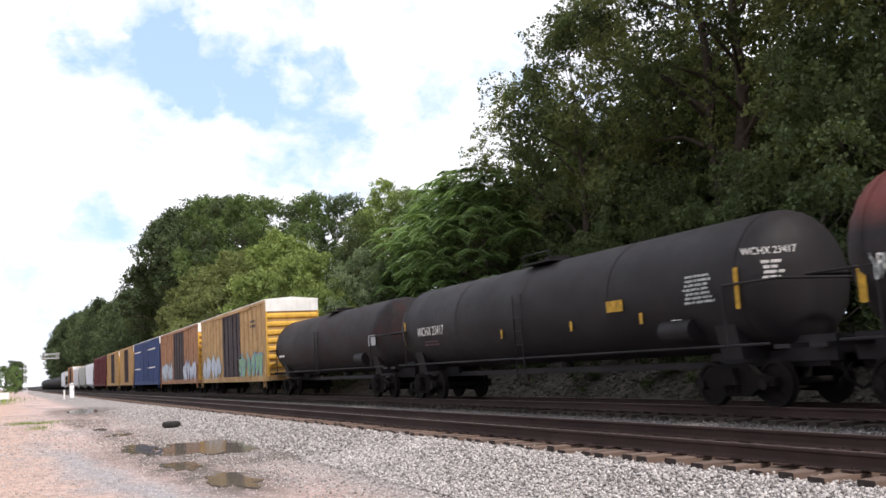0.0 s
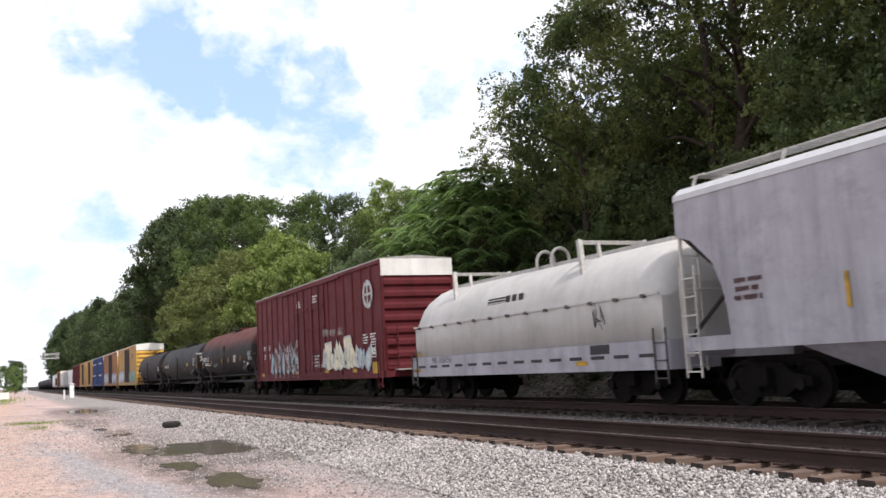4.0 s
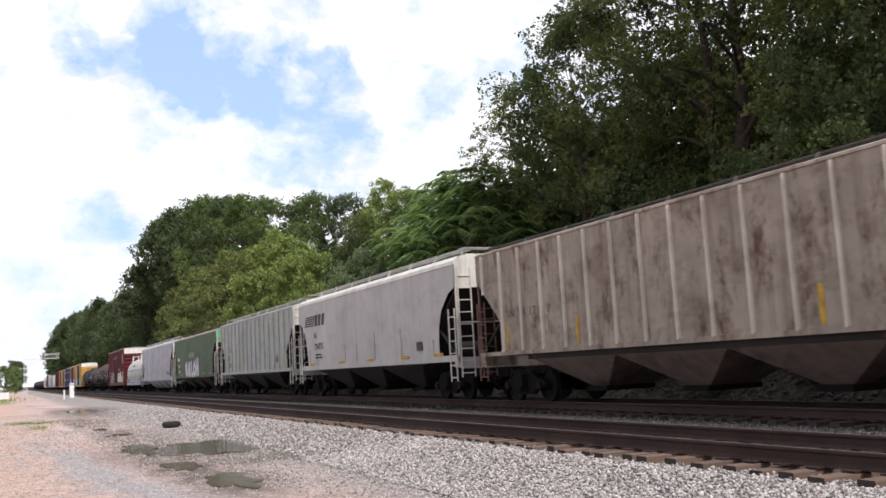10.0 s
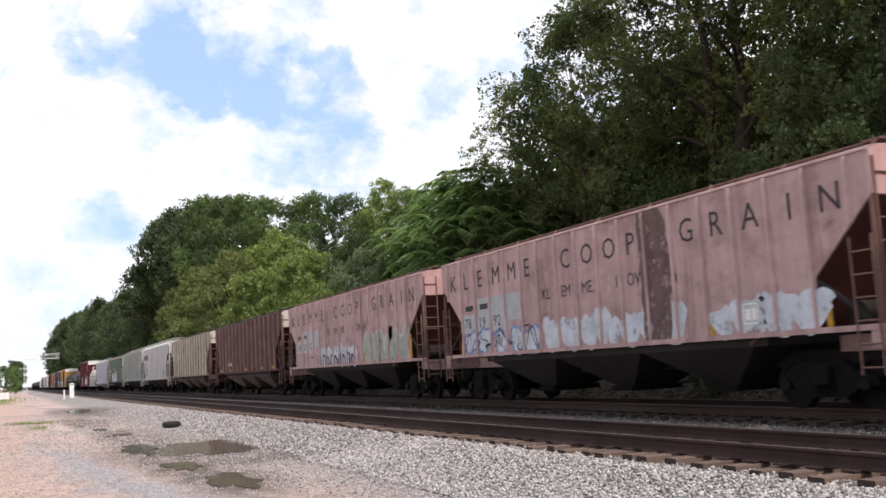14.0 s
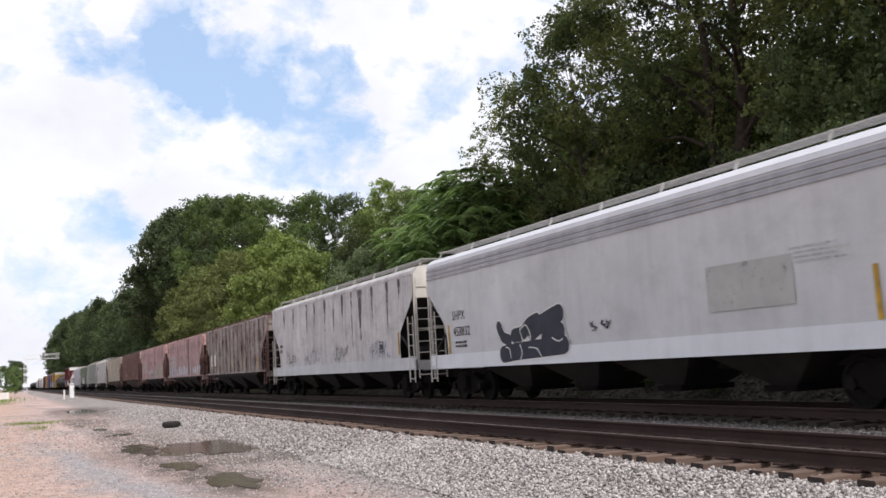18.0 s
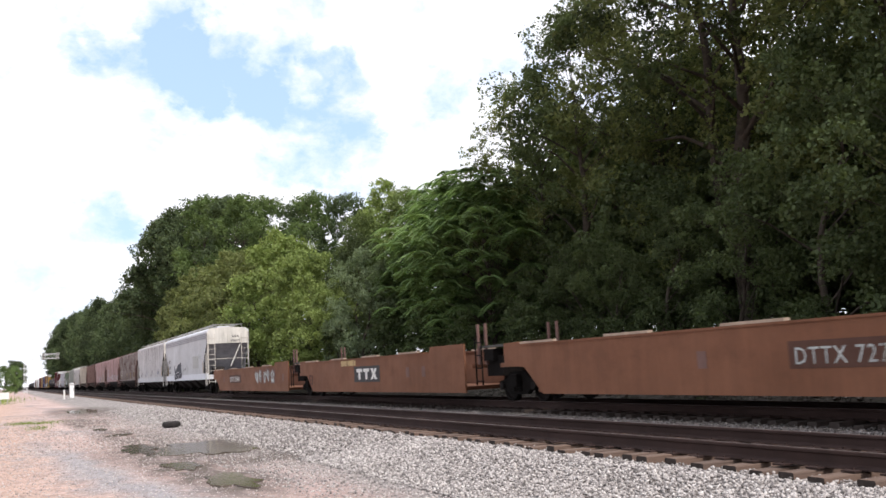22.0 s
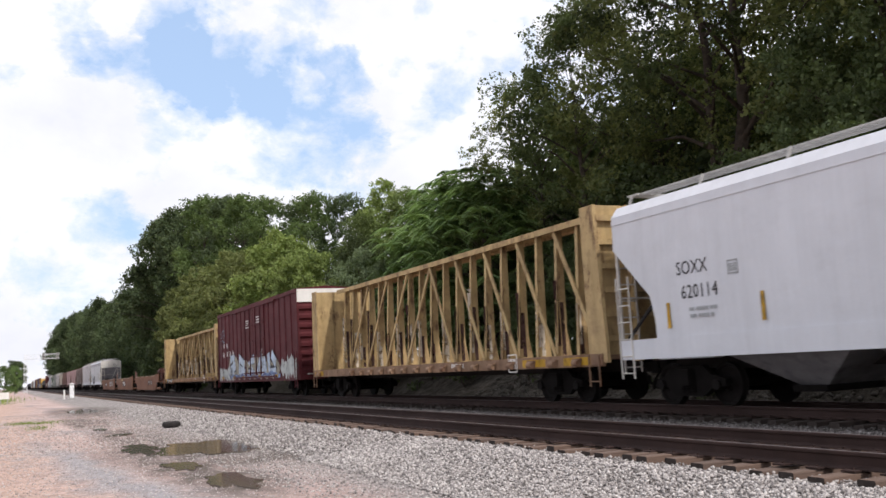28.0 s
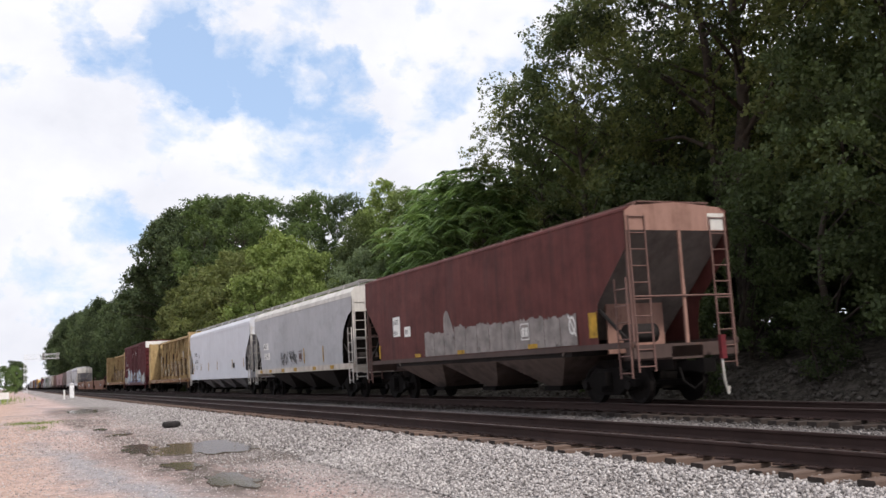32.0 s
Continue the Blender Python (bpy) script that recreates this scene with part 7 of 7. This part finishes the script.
# well car
XW = -1.534
for y, mat in ((25.2, M_LETTER_W), (-22.1, M_TAG_GREY)):
    text("DTTX 727664", 0.43, mat, c_well, XW - 0.003, y, 0.83, 0.95, 1.14)
    plate(c_well, XW, y + 0.12, y - 3.1, 0.75, 1.24, P_WELLDK, "stencil_panel")
plate(c_well, XW, 1.5, -1.4, 0.66, 1.28, M_LETTER_K, "logo_panel", "black panel with a white block logo")
for a in (1.2, 0.4):
    part("logo_block", Geo().prism([(a, 1.05), (a, 1.18), (a - 0.66, 1.18), (a - 0.66, 1.05), (a - 0.44, 1.05), (a - 0.44, 0.76), (a - 0.22, 0.76), (a - 0.22, 1.05)], XW - 0.006, XW - 0.003, "x"), M_LETTER_W, c_well)
part("logo_block", Geo().prism([(-0.42, 1.18), (-0.66, 1.18), (-0.76, 1.05), (-0.86, 1.18), (-1.1, 1.18), (-0.9, 0.97), (-1.1, 0.76), (-0.86, 0.76), (-0.76, 0.88), (-0.66, 0.76), (-0.42, 0.76), (-0.62, 0.97)], XW - 0.006, XW - 0.003, "x"), M_LETTER_W, c_well)
plate(c_well, XW, 3.1, 1.3, 1.32, 1.54, P_CB, "patch", "yellowish primer patch")
blob_tag(c_well, XW, 18.5, 1.08, 4.4, 0.7, M_TAG_GREY, M_LADBR, 91, 5)
scribble(c_well, XW - 0.014, 18.3, 1.1, 4.2, 0.8, M_LADBR, 92, 9, 0.03)
text("53", 0.62, P_BROWN, c_well, XW, 7.85, 0.58, bold=0.02)
for y in (24.0, 12.6, -4.0, -5.4, -19.5, -28.0, 27.2):
    plate(c_well, XW, y, y - 0.28, 0.8, 1.15, M_LADBR, "placard")

# centerbeams
for c, hl in ((c_cb1, h_cb1), (c_cb2, h_cb2)):
    reflectors(c, [hl - 0.9, -hl + 1.1, -hl + 3.2], -1.503, 0.96, 1.16, 1.2)
    stencil_box(c, -1.503, -hl + 4.6, 0.84, 0.5)
    bars(c, -1.503, -hl + 8.4, 1.16, 1, 1.3, 0.24, M_LETTER_W, R7)
plate(c_cb1, -1.503, h_cb1 - 1.5, h_cb1 - 5.0, 0.93, 1.21, M_LETTER_K, "number_panel", "black panel with white lettering")
for word, a in (("TTZX", 1.7), ("864", 3.15), ("505", 4.15)):
    text(word, 0.32, M_LETTER_W, c_cb1, -1.508, h_cb1 - a, 0.95, 0.95, 1.05, bold=0.01)
reflectors(c_cb1, (h_cb1 - 2.98,), -1.507, 0.95, 1.17, 0.2)

# maroon boxcar
for i, (top_row, low_row) in enumerate((("SM", "60"), ("W", "80"), ("", "38"))):
    y = 8.28 - 1.12 * i
    if top_row:
        text(top_row, 0.46, M_LETTER_W, c_mr, XB - 0.004, y, 2.95, 0.95, 1.1)
    text(low_row, 0.46, M_LETTER_W, c_mr, XB - (0.07 if i == 2 else 0.004), y, 2.42, 0.95, 1.1)
for i in range(3):
    scribble(c_mr, XB - 0.004, 8.75, 4.05 - 0.3 * i, 1.1, 0.24, M_TAG_LB, 140 + i, 6, 0.02)
text("D", 0.3, M_LETTER_W, c_mr, XD, -2.2, 2.4)
bars(c_mr, XD, 1.4, 4.35, 4, 1.0, 0.5, M_LETTER_W, R7)
bars(c_mr, XD, -1.2, 4.45, 3, 1.2, 0.45, M_LETTER_W, R7)
stencil_box(c_mr, XB - 0.06, 5.05, 2.45, 0.3)
blob_tag(c_mr, XB - 0.055, 9.2, 1.35, 4.2, 0.8, M_TAG_GREY, M_TAG_GREY, 101, 7)
blob_tag(c_mr, XB - 0.055, -6.4, 1.45, 2.9, 1.0, M_TAG_GREY, M_TAG_GREY, 102, 5)
wild_letters(c_mr, XB - 0.060, 6.2, 0.98, 12.1, 1.36, 104)
reflectors(c_mr, (8.0, 4.7, 2.2, -1.8, -5.5), XB - 0.078, 1.0, 1.14, 0.6)

# white hopper
text("SOXX", 0.40, M_LETTER_K, c_so, XS, 7.85, 2.74, 0.9)
text("620114", 0.40, M_LETTER_K, c_so, XS, 7.75, 2.24, 0.9, 1.05)
bars(c_so, XS, 7.6, 2.05, 2, 1.2, 0.28, M_PANELGREY, R7)
stencil_box(c_so, XS, 6.3, 2.6, 0.28, M_PANELGREY)
plate(c_so, XS, -5.3, -5.8, 1.68, 1.98, M_LETTER_K, "label_panel")
reflectors(c_so, (8.2, 5.45, 2.6, -0.4, -5.1, -8.3), XS, 1.66, 2.2, 0.1)

# dusty grey hopper
plate(c_ae, XS, 6.3, 5.3, 2.48, 2.82, M_WHITEP, "mark_panel")
text("AEX", 0.34, M_LETTER_K, c_ae, XS - 0.004, 6.2, 2.54)
plate(c_ae, XS, 6.2, 5.05, 1.95, 2.28, M_WHITEP, "mark_panel")
text("22545", 0.34, M_LETTER_K, c_ae, XS - 0.004, 6.1, 2.0)
for k in range(2):
    scribble(c_ae, XS, 2.8 - 1.6 * k, 1.9, 1.35, 0.75, M_LETTER_K, 121 + k, 12, 0.022)
stencil_box(c_ae, XS, -0.5, 1.7, 0.5, M_LADBR)
reflectors(c_ae, (7.0, 5.0, 2.5, 0.2, -3.0, -5.6), XS - 0.004, 1.24, 1.4, 0.5)
reflectors(c_ae, (-1.4, -4.4), XS, 1.6, 2.3, 0.1)

# last hopper: pale primer panels along its base
for k in range(12):
    y = 2.95 - k * 0.78
    top = 3.0 if k == 2 else R7.uniform(2.25, 2.42)
    n = 9
    edge = [(y - 0.76 * j / n, top - (0.06 * abs(j / n - 0.5) if k != 2 else 1.1 * abs(j / n - 0.3)) - R7.uniform(0, 0.09)) for j in range(n + 1)]
    part("primer_panel", Geo().prism([(y, 1.46), *edge, (y - 0.76, 1.46)], XS - 0.003, XS + 0.003, "x"), M_PRIMER, c_lb, "pale primer panel")
plate(c_lb, XS - 0.002, 5.75, 5.1, 2.25, 2.95, M_WHITEP, "mark_panel")
text("AEX", 0.26, M_LETTER_K, c_lb, XS - 0.006, 5.72, 2.68, 0.95)
text("104", 0.26, M_LETTER_K, c_lb, XS - 0.006, 5.72, 2.3, 0.95)
plate(c_lb, XS - 0.002, 4.7, 4.15, 2.2, 2.55, M_WHITEP, "mark_panel")
text("49", 0.26, M_LETTER_K, c_lb, XS - 0.006, 4.64, 2.28, 0.95)
ring = [(-6.2 + 0.13 * math.cos(2 * math.pi * k / 12), 1.95 + 0.2 * math.sin(2 * math.pi * k / 12)) for k in range(13)]
ribbon(c_lb, XS - 0.010, ring, 0.03, M_LETTER_W)
ribbon(c_lb, XS - 0.011, [(-6.05, 2.2), (-6.35, 1.7)], 0.025, M_LETTER_W)
reflectors(c_lb, (-7.1,), XS, 1.6, 2.2, 0.34)
reflectors(c_lb, (7.2,), XS, 1.5, 2.0, 0.12)
reflectors(c_lb, (3.6, 0.2, -4.2), XS - 0.005, 1.46, 1.58, 0.5)
stencil_box(c_lb, XS - 0.006, -3.6, 1.7, 0.45)
part("end_placard", Geo().box(0.92, 1.42, -h_lb - 0.006, -h_lb - 0.001, 4.0, 4.40), P_CREAM, c_lb, "worn cream patch")
part("end_of_train_device", Geo().box(0.64, 0.78, -h_lb - 0.42, -h_lb - 0.32, 0.95, 1.5), plain("flasher_red", (0.14, 0.025, 0.03), 0.5), c_lb, "red marker on the rear coupler")
part("end_of_train_hose", Geo().line([(0.68, -h_lb - 0.36, 0.95), (0.66, -h_lb - 0.40, 0.45), (0.74, -h_lb - 0.40, 0.15), (0.80, -h_lb - 0.38, 0.32)], 0.03), M_STEELW, c_lb)
# ------------------------------------------------------------------ ties and ballast
TIE = Geo().prism([(-0.115, -0.40), (-0.112, -0.205), (-0.10, -0.193), (0.095, -0.192), (0.113, -0.21), (0.115, -0.40)], -1.29, 1.29, "x").mesh("tie")
tr_rng = random.Random(3)


def lay_ties(track, y0, single_to, joined_to, wood):
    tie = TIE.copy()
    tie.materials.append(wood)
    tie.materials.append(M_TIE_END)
    # end faces get the dark colour that holds their shade
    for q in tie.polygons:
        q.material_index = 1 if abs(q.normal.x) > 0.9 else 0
    y = y0
    while y < single_to:
        t = new("tie", tie)
        t.parent = track
        t.matrix_basis = pose(tr_rng.uniform(-0.09, 0.07), y + tr_rng.uniform(-0.05, 0.05), tr_rng.uniform(-0.03, 0.002), 0, tr_rng.uniform(-0.5, 0.5), tr_rng.uniform(-1.2, 1.2))
        y += 0.495
    g = Geo()
    while y < joined_to:
        g.box(-1.29, 1.29, y - 0.115, y + 0.115, -0.4, -0.195)
        y += 0.495
    tagged(part("distant_ties", g, wood, track), kind="stuff")
    pl = Geo()
    y = y0
    while y < 45:
        for sx in (-0.7525, 0.7525):
            pl.box(sx - 0.18, sx + 0.18, y - 0.09, y + 0.09, -0.195, -0.176)
            for dx in (-0.1, 0.1):
                pl.box(sx + dx - 0.012, sx + dx + 0.012, y - 0.012, y + 0.012, -0.18, -0.155)
        y += 0.495
    tagged(part("tie_plates", pl, M_RAIL, track), kind="stuff")


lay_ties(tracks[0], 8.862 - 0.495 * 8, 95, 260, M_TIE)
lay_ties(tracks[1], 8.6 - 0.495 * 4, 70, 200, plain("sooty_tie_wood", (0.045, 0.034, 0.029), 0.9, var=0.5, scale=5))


def stone_material():
    m, nt, ln, bs = nodes_of("ballast_stone")
    ge = nt.new("ShaderNodeNewGeometry")
    c = mix(nt, ln, ramp(nt, ln, ge.outputs["Random Per Island"], 0.0, 0.8), (0.11, 0.098, 0.094), (0.49, 0.45, 0.43))
    r2 = ramp(nt, ln, ge.outputs["Random Per Island"], 0.86, 0.9)
    c = mix(nt, ln, r2, c, (0.58, 0.54, 0.52))
    sp = nt.new("ShaderNodeTexCoord")
    sx = nt.new("ShaderNodeSeparateXYZ")
    ln.new(sp.outputs["Object"], sx.inputs[0])
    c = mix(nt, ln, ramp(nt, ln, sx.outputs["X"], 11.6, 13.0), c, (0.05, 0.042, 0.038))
    a = noise_node(nt, ln, 45, detail=4)
    c = mix(nt, ln, 0.25, c, a, "OVERLAY")
    ln.new(c, bs.inputs["Base Color"])
    bs.inputs["Roughness"].default_value = 0.9
    return m


def stones(name, label, areas, seed, material):
    """Many broken stones, lying half sunk, joined in one sheet."""
    rng = np.random.default_rng(seed)
    oct_v = np.array([(1, 0, 0), (-1, 0, 0), (0, 1, 0), (0, -1, 0), (0, 0, 1), (0, 0, -1)], float)
    oct_f = np.array([(0, 2, 4), (2, 1, 4), (1, 3, 4), (3, 0, 4), (2, 0, 5), (1, 2, 5), (3, 1, 5), (0, 3, 5)])
    vs, count = [], 0
    for x0, x1, y0, y1, n, r0, r1, lift in areas:
        u = rng.random(n)
        y = y0 + (y1 - y0) * u ** 1.35
        x = x0 + (x1 - x0) * rng.random(n)
        r = r0 + (r1 - r0) * rng.random(n) ** 1.5
        z = np.array([ground_z(a, b) for a, b in zip(x, y)]) + r * 0.35 + lift * rng.random(n)
        v = oct_v[None] * (r[:, None, None] * rng.uniform(0.65, 1.25, (n, 6, 1))) + rng.normal(size=(n, 6, 3)) * (r * 0.16)[:, None, None]
        a = rng.random(n) * 6.283
        b = rng.normal(size=n) * 0.7
        ca, sa, cb, sb = np.cos(a), np.sin(a), np.cos(b), np.sin(b)
        v = np.stack([v[..., 0], v[..., 1] * cb[:, None] - v[..., 2] * sb[:, None], v[..., 1] * sb[:, None] + v[..., 2] * cb[:, None]], -1)
        v = np.stack([v[..., 0] * ca[:, None] - v[..., 1] * sa[:, None], v[..., 0] * sa[:, None] + v[..., 1] * ca[:, None], v[..., 2] * 0.8], -1)
        v += np.stack([x, y, z], -1)[:, None]
        vs.append(v.reshape(-1, 3))
        count += n
    v = np.concatenate(vs)
    f = (oct_f[None] + 6 * np.arange(count)[:, None, None]).reshape(-1)
    me = bpy.data.meshes.new(name)
    me.vertices.add(len(v))
    me.vertices.foreach_set("co", v.ravel())
    me.loops.add(len(f))
    me.loops.foreach_set("vertex_index", f)
    me.polygons.add(len(f) // 3)
    me.polygons.foreach_set("loop_start", np.arange(0, len(f), 3))
    me.update(calc_edges=True)
    return tagged(part(name, me, material), label, "gravel", kind="stuff")


M_STONE = stone_material()
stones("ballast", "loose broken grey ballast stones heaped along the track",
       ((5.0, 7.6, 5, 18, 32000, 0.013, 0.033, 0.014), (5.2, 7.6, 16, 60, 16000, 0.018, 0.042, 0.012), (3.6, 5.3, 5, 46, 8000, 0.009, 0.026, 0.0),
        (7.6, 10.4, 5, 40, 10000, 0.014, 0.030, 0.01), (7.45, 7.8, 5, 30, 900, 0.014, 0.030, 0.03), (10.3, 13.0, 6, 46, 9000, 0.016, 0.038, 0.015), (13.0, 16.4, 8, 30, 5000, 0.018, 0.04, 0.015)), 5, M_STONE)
def pebble_material():
    m, nt, ln, bs = nodes_of("pebble")
    ge = nt.new("ShaderNodeNewGeometry")
    ln.new(mix(nt, ln, ge.outputs["Random Per Island"], (0.20, 0.165, 0.155), (0.66, 0.59, 0.56)), bs.inputs["Base Color"])
    bs.inputs["Roughness"].default_value = 0.9
    return m


M_PEBBLE = pebble_material()
stones("loose_gravel", "scattered pale pebbles on the gravel lot", ((-3.0, 5.2, 9, 30, 17000, 0.006, 0.020, 0.0), (-3.0, 5.2, 26, 60, 7000, 0.012, 0.035, 0.0)), 6, M_PEBBLE)
M_ROCK = plain("bank_rock", (0.10, 0.088, 0.076), 0.95, var=0.5, scale=2.0)
stones("bank_rocks", "dull grey rocks lying on the wooded bank", ((16.6, 19.8, 8, 36, 2600, 0.03, 0.11, 0.02),), 7, M_ROCK)

# ------------------------------------------------------------------ the bank and the lot
M_GRASS = leaf_material("grass", (0.09, 0.13, 0.03), (0.17, 0.22, 0.06), 0.2)


def grass(name, label, spots, seed, h):
    rng = np.random.default_rng(seed)
    g = Geo()
    for cx, cy, rx, ry, n in spots:
        for _ in range(n):
            x, y = cx + rng.normal() * rx, cy + rng.normal() * ry
            z, a, k = ground_z(x, y), rng.random() * 6.28, h * (0.5 + rng.random())
            dx, dy, w = math.cos(a), math.sin(a), 0.012 + 0.1 * h * 0.25
            g.add([(x - dy * w, y + dx * w, z - 0.01), (x + dy * w, y - dx * w, z - 0.01), (x + dx * k * 0.5, y + dy * k * 0.5, z + k)], [(0, 1, 2)])
    return tagged(part(name, g, M_GRASS), label, "grass", kind="stuff")


grass("weeds", "low green weeds on the gravel lot", ((0.5, 48, 0.35, 0.9, 260), (1.4, 46.5, 0.4, 0.8, 260), (1.05, 42, 0.25, 0.8, 160), (-0.5, 116, 0.7, 4, 200)), 1, 0.09)
grass("verge_grass", "rough green grass across the lot", ((-3.2, 135, 1.6, 10, 2600), (-6, 150, 3, 14, 2600)), 2, 0.45)
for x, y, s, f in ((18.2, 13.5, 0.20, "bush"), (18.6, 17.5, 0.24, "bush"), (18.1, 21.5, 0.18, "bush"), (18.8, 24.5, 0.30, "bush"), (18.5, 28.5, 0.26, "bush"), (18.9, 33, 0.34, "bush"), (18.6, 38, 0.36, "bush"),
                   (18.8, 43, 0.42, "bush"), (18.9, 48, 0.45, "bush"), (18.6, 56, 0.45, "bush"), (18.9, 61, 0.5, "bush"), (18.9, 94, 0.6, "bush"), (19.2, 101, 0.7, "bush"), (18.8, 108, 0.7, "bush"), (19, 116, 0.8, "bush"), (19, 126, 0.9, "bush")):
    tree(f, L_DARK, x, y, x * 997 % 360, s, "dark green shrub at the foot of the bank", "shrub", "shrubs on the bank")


# a dark block on the lot, wood by its shape, built as a tyre
def tyre():
    g = Geo()
    rings = []
    for k in range(24):
        a = 2 * math.pi * k / 24
        rings.append([((0.22 + 0.085 * math.cos(b)) * math.cos(a), (0.22 + 0.085 * math.cos(b)) * math.sin(a), 0.11 + 0.105 * math.sin(b)) for b in [2 * math.pi * j / 10 for j in range(10)]])
    rings.append(rings[0])
    g.loft(rings, caps=False)
    t = part("tyre", g, plain("tyre_rubber", (0.03, 0.027, 0.026), 0.85))
    t.location = (5.08, 33.9, ground_z(5.08, 33.9))
    tagged(t, "dark block on the gravel, modelled as an old tyre", "tyre")
    for k in range(18):
        a = 2 * math.pi * k / 18
        part("tread_block", Geo().bar((0.303 * math.cos(a), 0.303 * math.sin(a), 0.05), (0.303 * math.cos(a), 0.303 * math.sin(a), 0.17), 0.05, 0.012, (-math.sin(a), math.cos(a), 0)), t.data.materials[0], t)


tyre()
M_SIGNALP = plain("silver_paint", (0.78, 0.79, 0.80), 0.5)


def cabinet():
    c = thing("relay_cabinet", "tall pale metal relay cabinet beside the track", "cabinet", m=pose(6.3, 114, -0.45))
    part("body", Geo().box(-0.26, 0.26, -0.3, 0.3, 0.12, 1.7), M_GALV, c)
    part("roof", Geo().prism([(-0.31, 1.7), (0.31, 1.7), (0.31, 1.75), (0, 1.85), (-0.31, 1.75)], -0.36, 0.36), M_SIGNALP, c)
    part("plinth", Geo().box(-0.42, 0.42, -0.38, 0.38, -0.1, 0.12), M_GALV, c)
    d = part("door", Geo().box(-0.22, 0.22, -0.33, -0.3, 0.2, 1.6), M_SIGNALP, c)
    part("handle", Geo().box(0.14, 0.18, -0.36, -0.33, 1.0, 1.2), M_WALK, d)


def marker():
    c = thing("marker_post", "short white marker post beside the track", "post", m=pose(5.9, 122, -0.45))
    part("post", Geo().tube((0, 0, -0.2), (0, 0, 1.0), 0.11, 10), M_WHITEP, c)
    part("cap", Geo().tube((0, 0, 1.0), (0, 0, 1.12), 0.14, 10, 0.05), M_WHITEP, c)


def signal_bridge():
    c = thing("signal_bridge", "silver cantilever signal bridge over the tracks", "signal", m=pose(4.1, 300, -0.4))
    for dx in (-0.4, 0.4):
        for dy in (-0.4, 0.4):
            part("mast_leg", Geo().bar((dx, dy, -0.2), (dx, dy, 11.2), 0.1, 0.1), M_SIGNALP, c)
    for k in range(10):
        z = 1.1 * k
        part("mast_brace", Geo().bar((-0.4, -0.4, z), (0.4, -0.4, z + 1.1), 0.06, 0.06).bar((0.4, -0.4, z), (-0.4, -0.4, z + 1.1), 0.06, 0.06), M_SIGNALP, c)
    for z in (9.7, 11.0):
        for dy in (-0.4, 0.4):
            part("arm_chord", Geo().bar((-0.4, dy, z), (9.2, dy, z), 0.12, 0.12, (0, 1, 0)), M_SIGNALP, c)
    for k in range(9):
        x = -0.4 + k * 1.067
        part("arm_brace", Geo().bar((x, -0.4, 9.7), (x + 1.067, -0.4, 11.0), 0.07, 0.07, (0, 1, 0)).bar((x, -0.4, 9.7), (x, -0.4, 11.0), 0.07, 0.07, (0, 1, 0)), M_SIGNALP, c)
    part("arm_deck", Geo().box(-0.4, 9.2, -0.35, 0.35, 9.62, 9.68), M_SIGNALP, c)
    for x in (4.8, 8.6):
        h = part("signal_head", Geo().box(x - 0.35, x + 0.35, -0.7, -0.55, 9.3, 11.4), M_GALV, c)
        for z in (9.5, 10.3, 11.1):
            part("visor", Geo().tube((x, -0.7, z), (x, -1.0, z), 0.16, 10), M_WALK, h)


def road_sign():
    c = thing("sign_board", "blank white board on two short legs in the grass", "sign", m=pose(-0.6, 118, -0.5))
    part("board", Geo().box(-0.5, 0.5, -0.04, 0.04, 0.5, 1.25), M_WHITEP, c)
    for x in (-0.35, 0.35):
        part("leg", Geo().box(x - 0.04, x + 0.04, -0.03, 0.03, -0.1, 0.5), M_GALV, c)


cabinet()
marker()
signal_bridge()
road_sign()


# ------------------------------------------------------------------ what moves
def motions():
    times = [0, 2, 4, 6, 8, 10, 12, 14, 16, 18, 20, 22, 24, 26, 28, 30, 32]
    for c, s in CARS:
        walk(c, [(t, pose(FAR_X, s + travel(t), -0.01)) for t in times])
    # wheels turn as the train rolls; wheelsets at the same end of a truck share one turning
    rows = [(f / 30, -(travel(f / 30) - travel(0)) / 0.457) for f in range(0, 961)]
    for k, y in ((0, -0.89), (1, 0.89)):
        first = None
        for t in TRUCK_USED:
            w = [o for o in t.children if o.name.startswith("wheelset") and (o.location.y > 0) == bool(k)][0]
            if first is None:
                first = w
                walk(w, [(s, Matrix.Translation((0, y, 0.457)) @ Matrix.Rotation(a, 4, "X")) for s, a in rows])
            else:
                w.rotation_mode = "QUATERNION"
                w.animation_data_create()
                w.animation_data.action = first.animation_data.action
                w.animation_data.action_slot = first.animation_data.action_slot
    walk(clouds, [(0, pose(0, 0, 0, 0, 0, 0)), (32, pose(0, 0, 0, 0, 0, -0.9))])


motions()
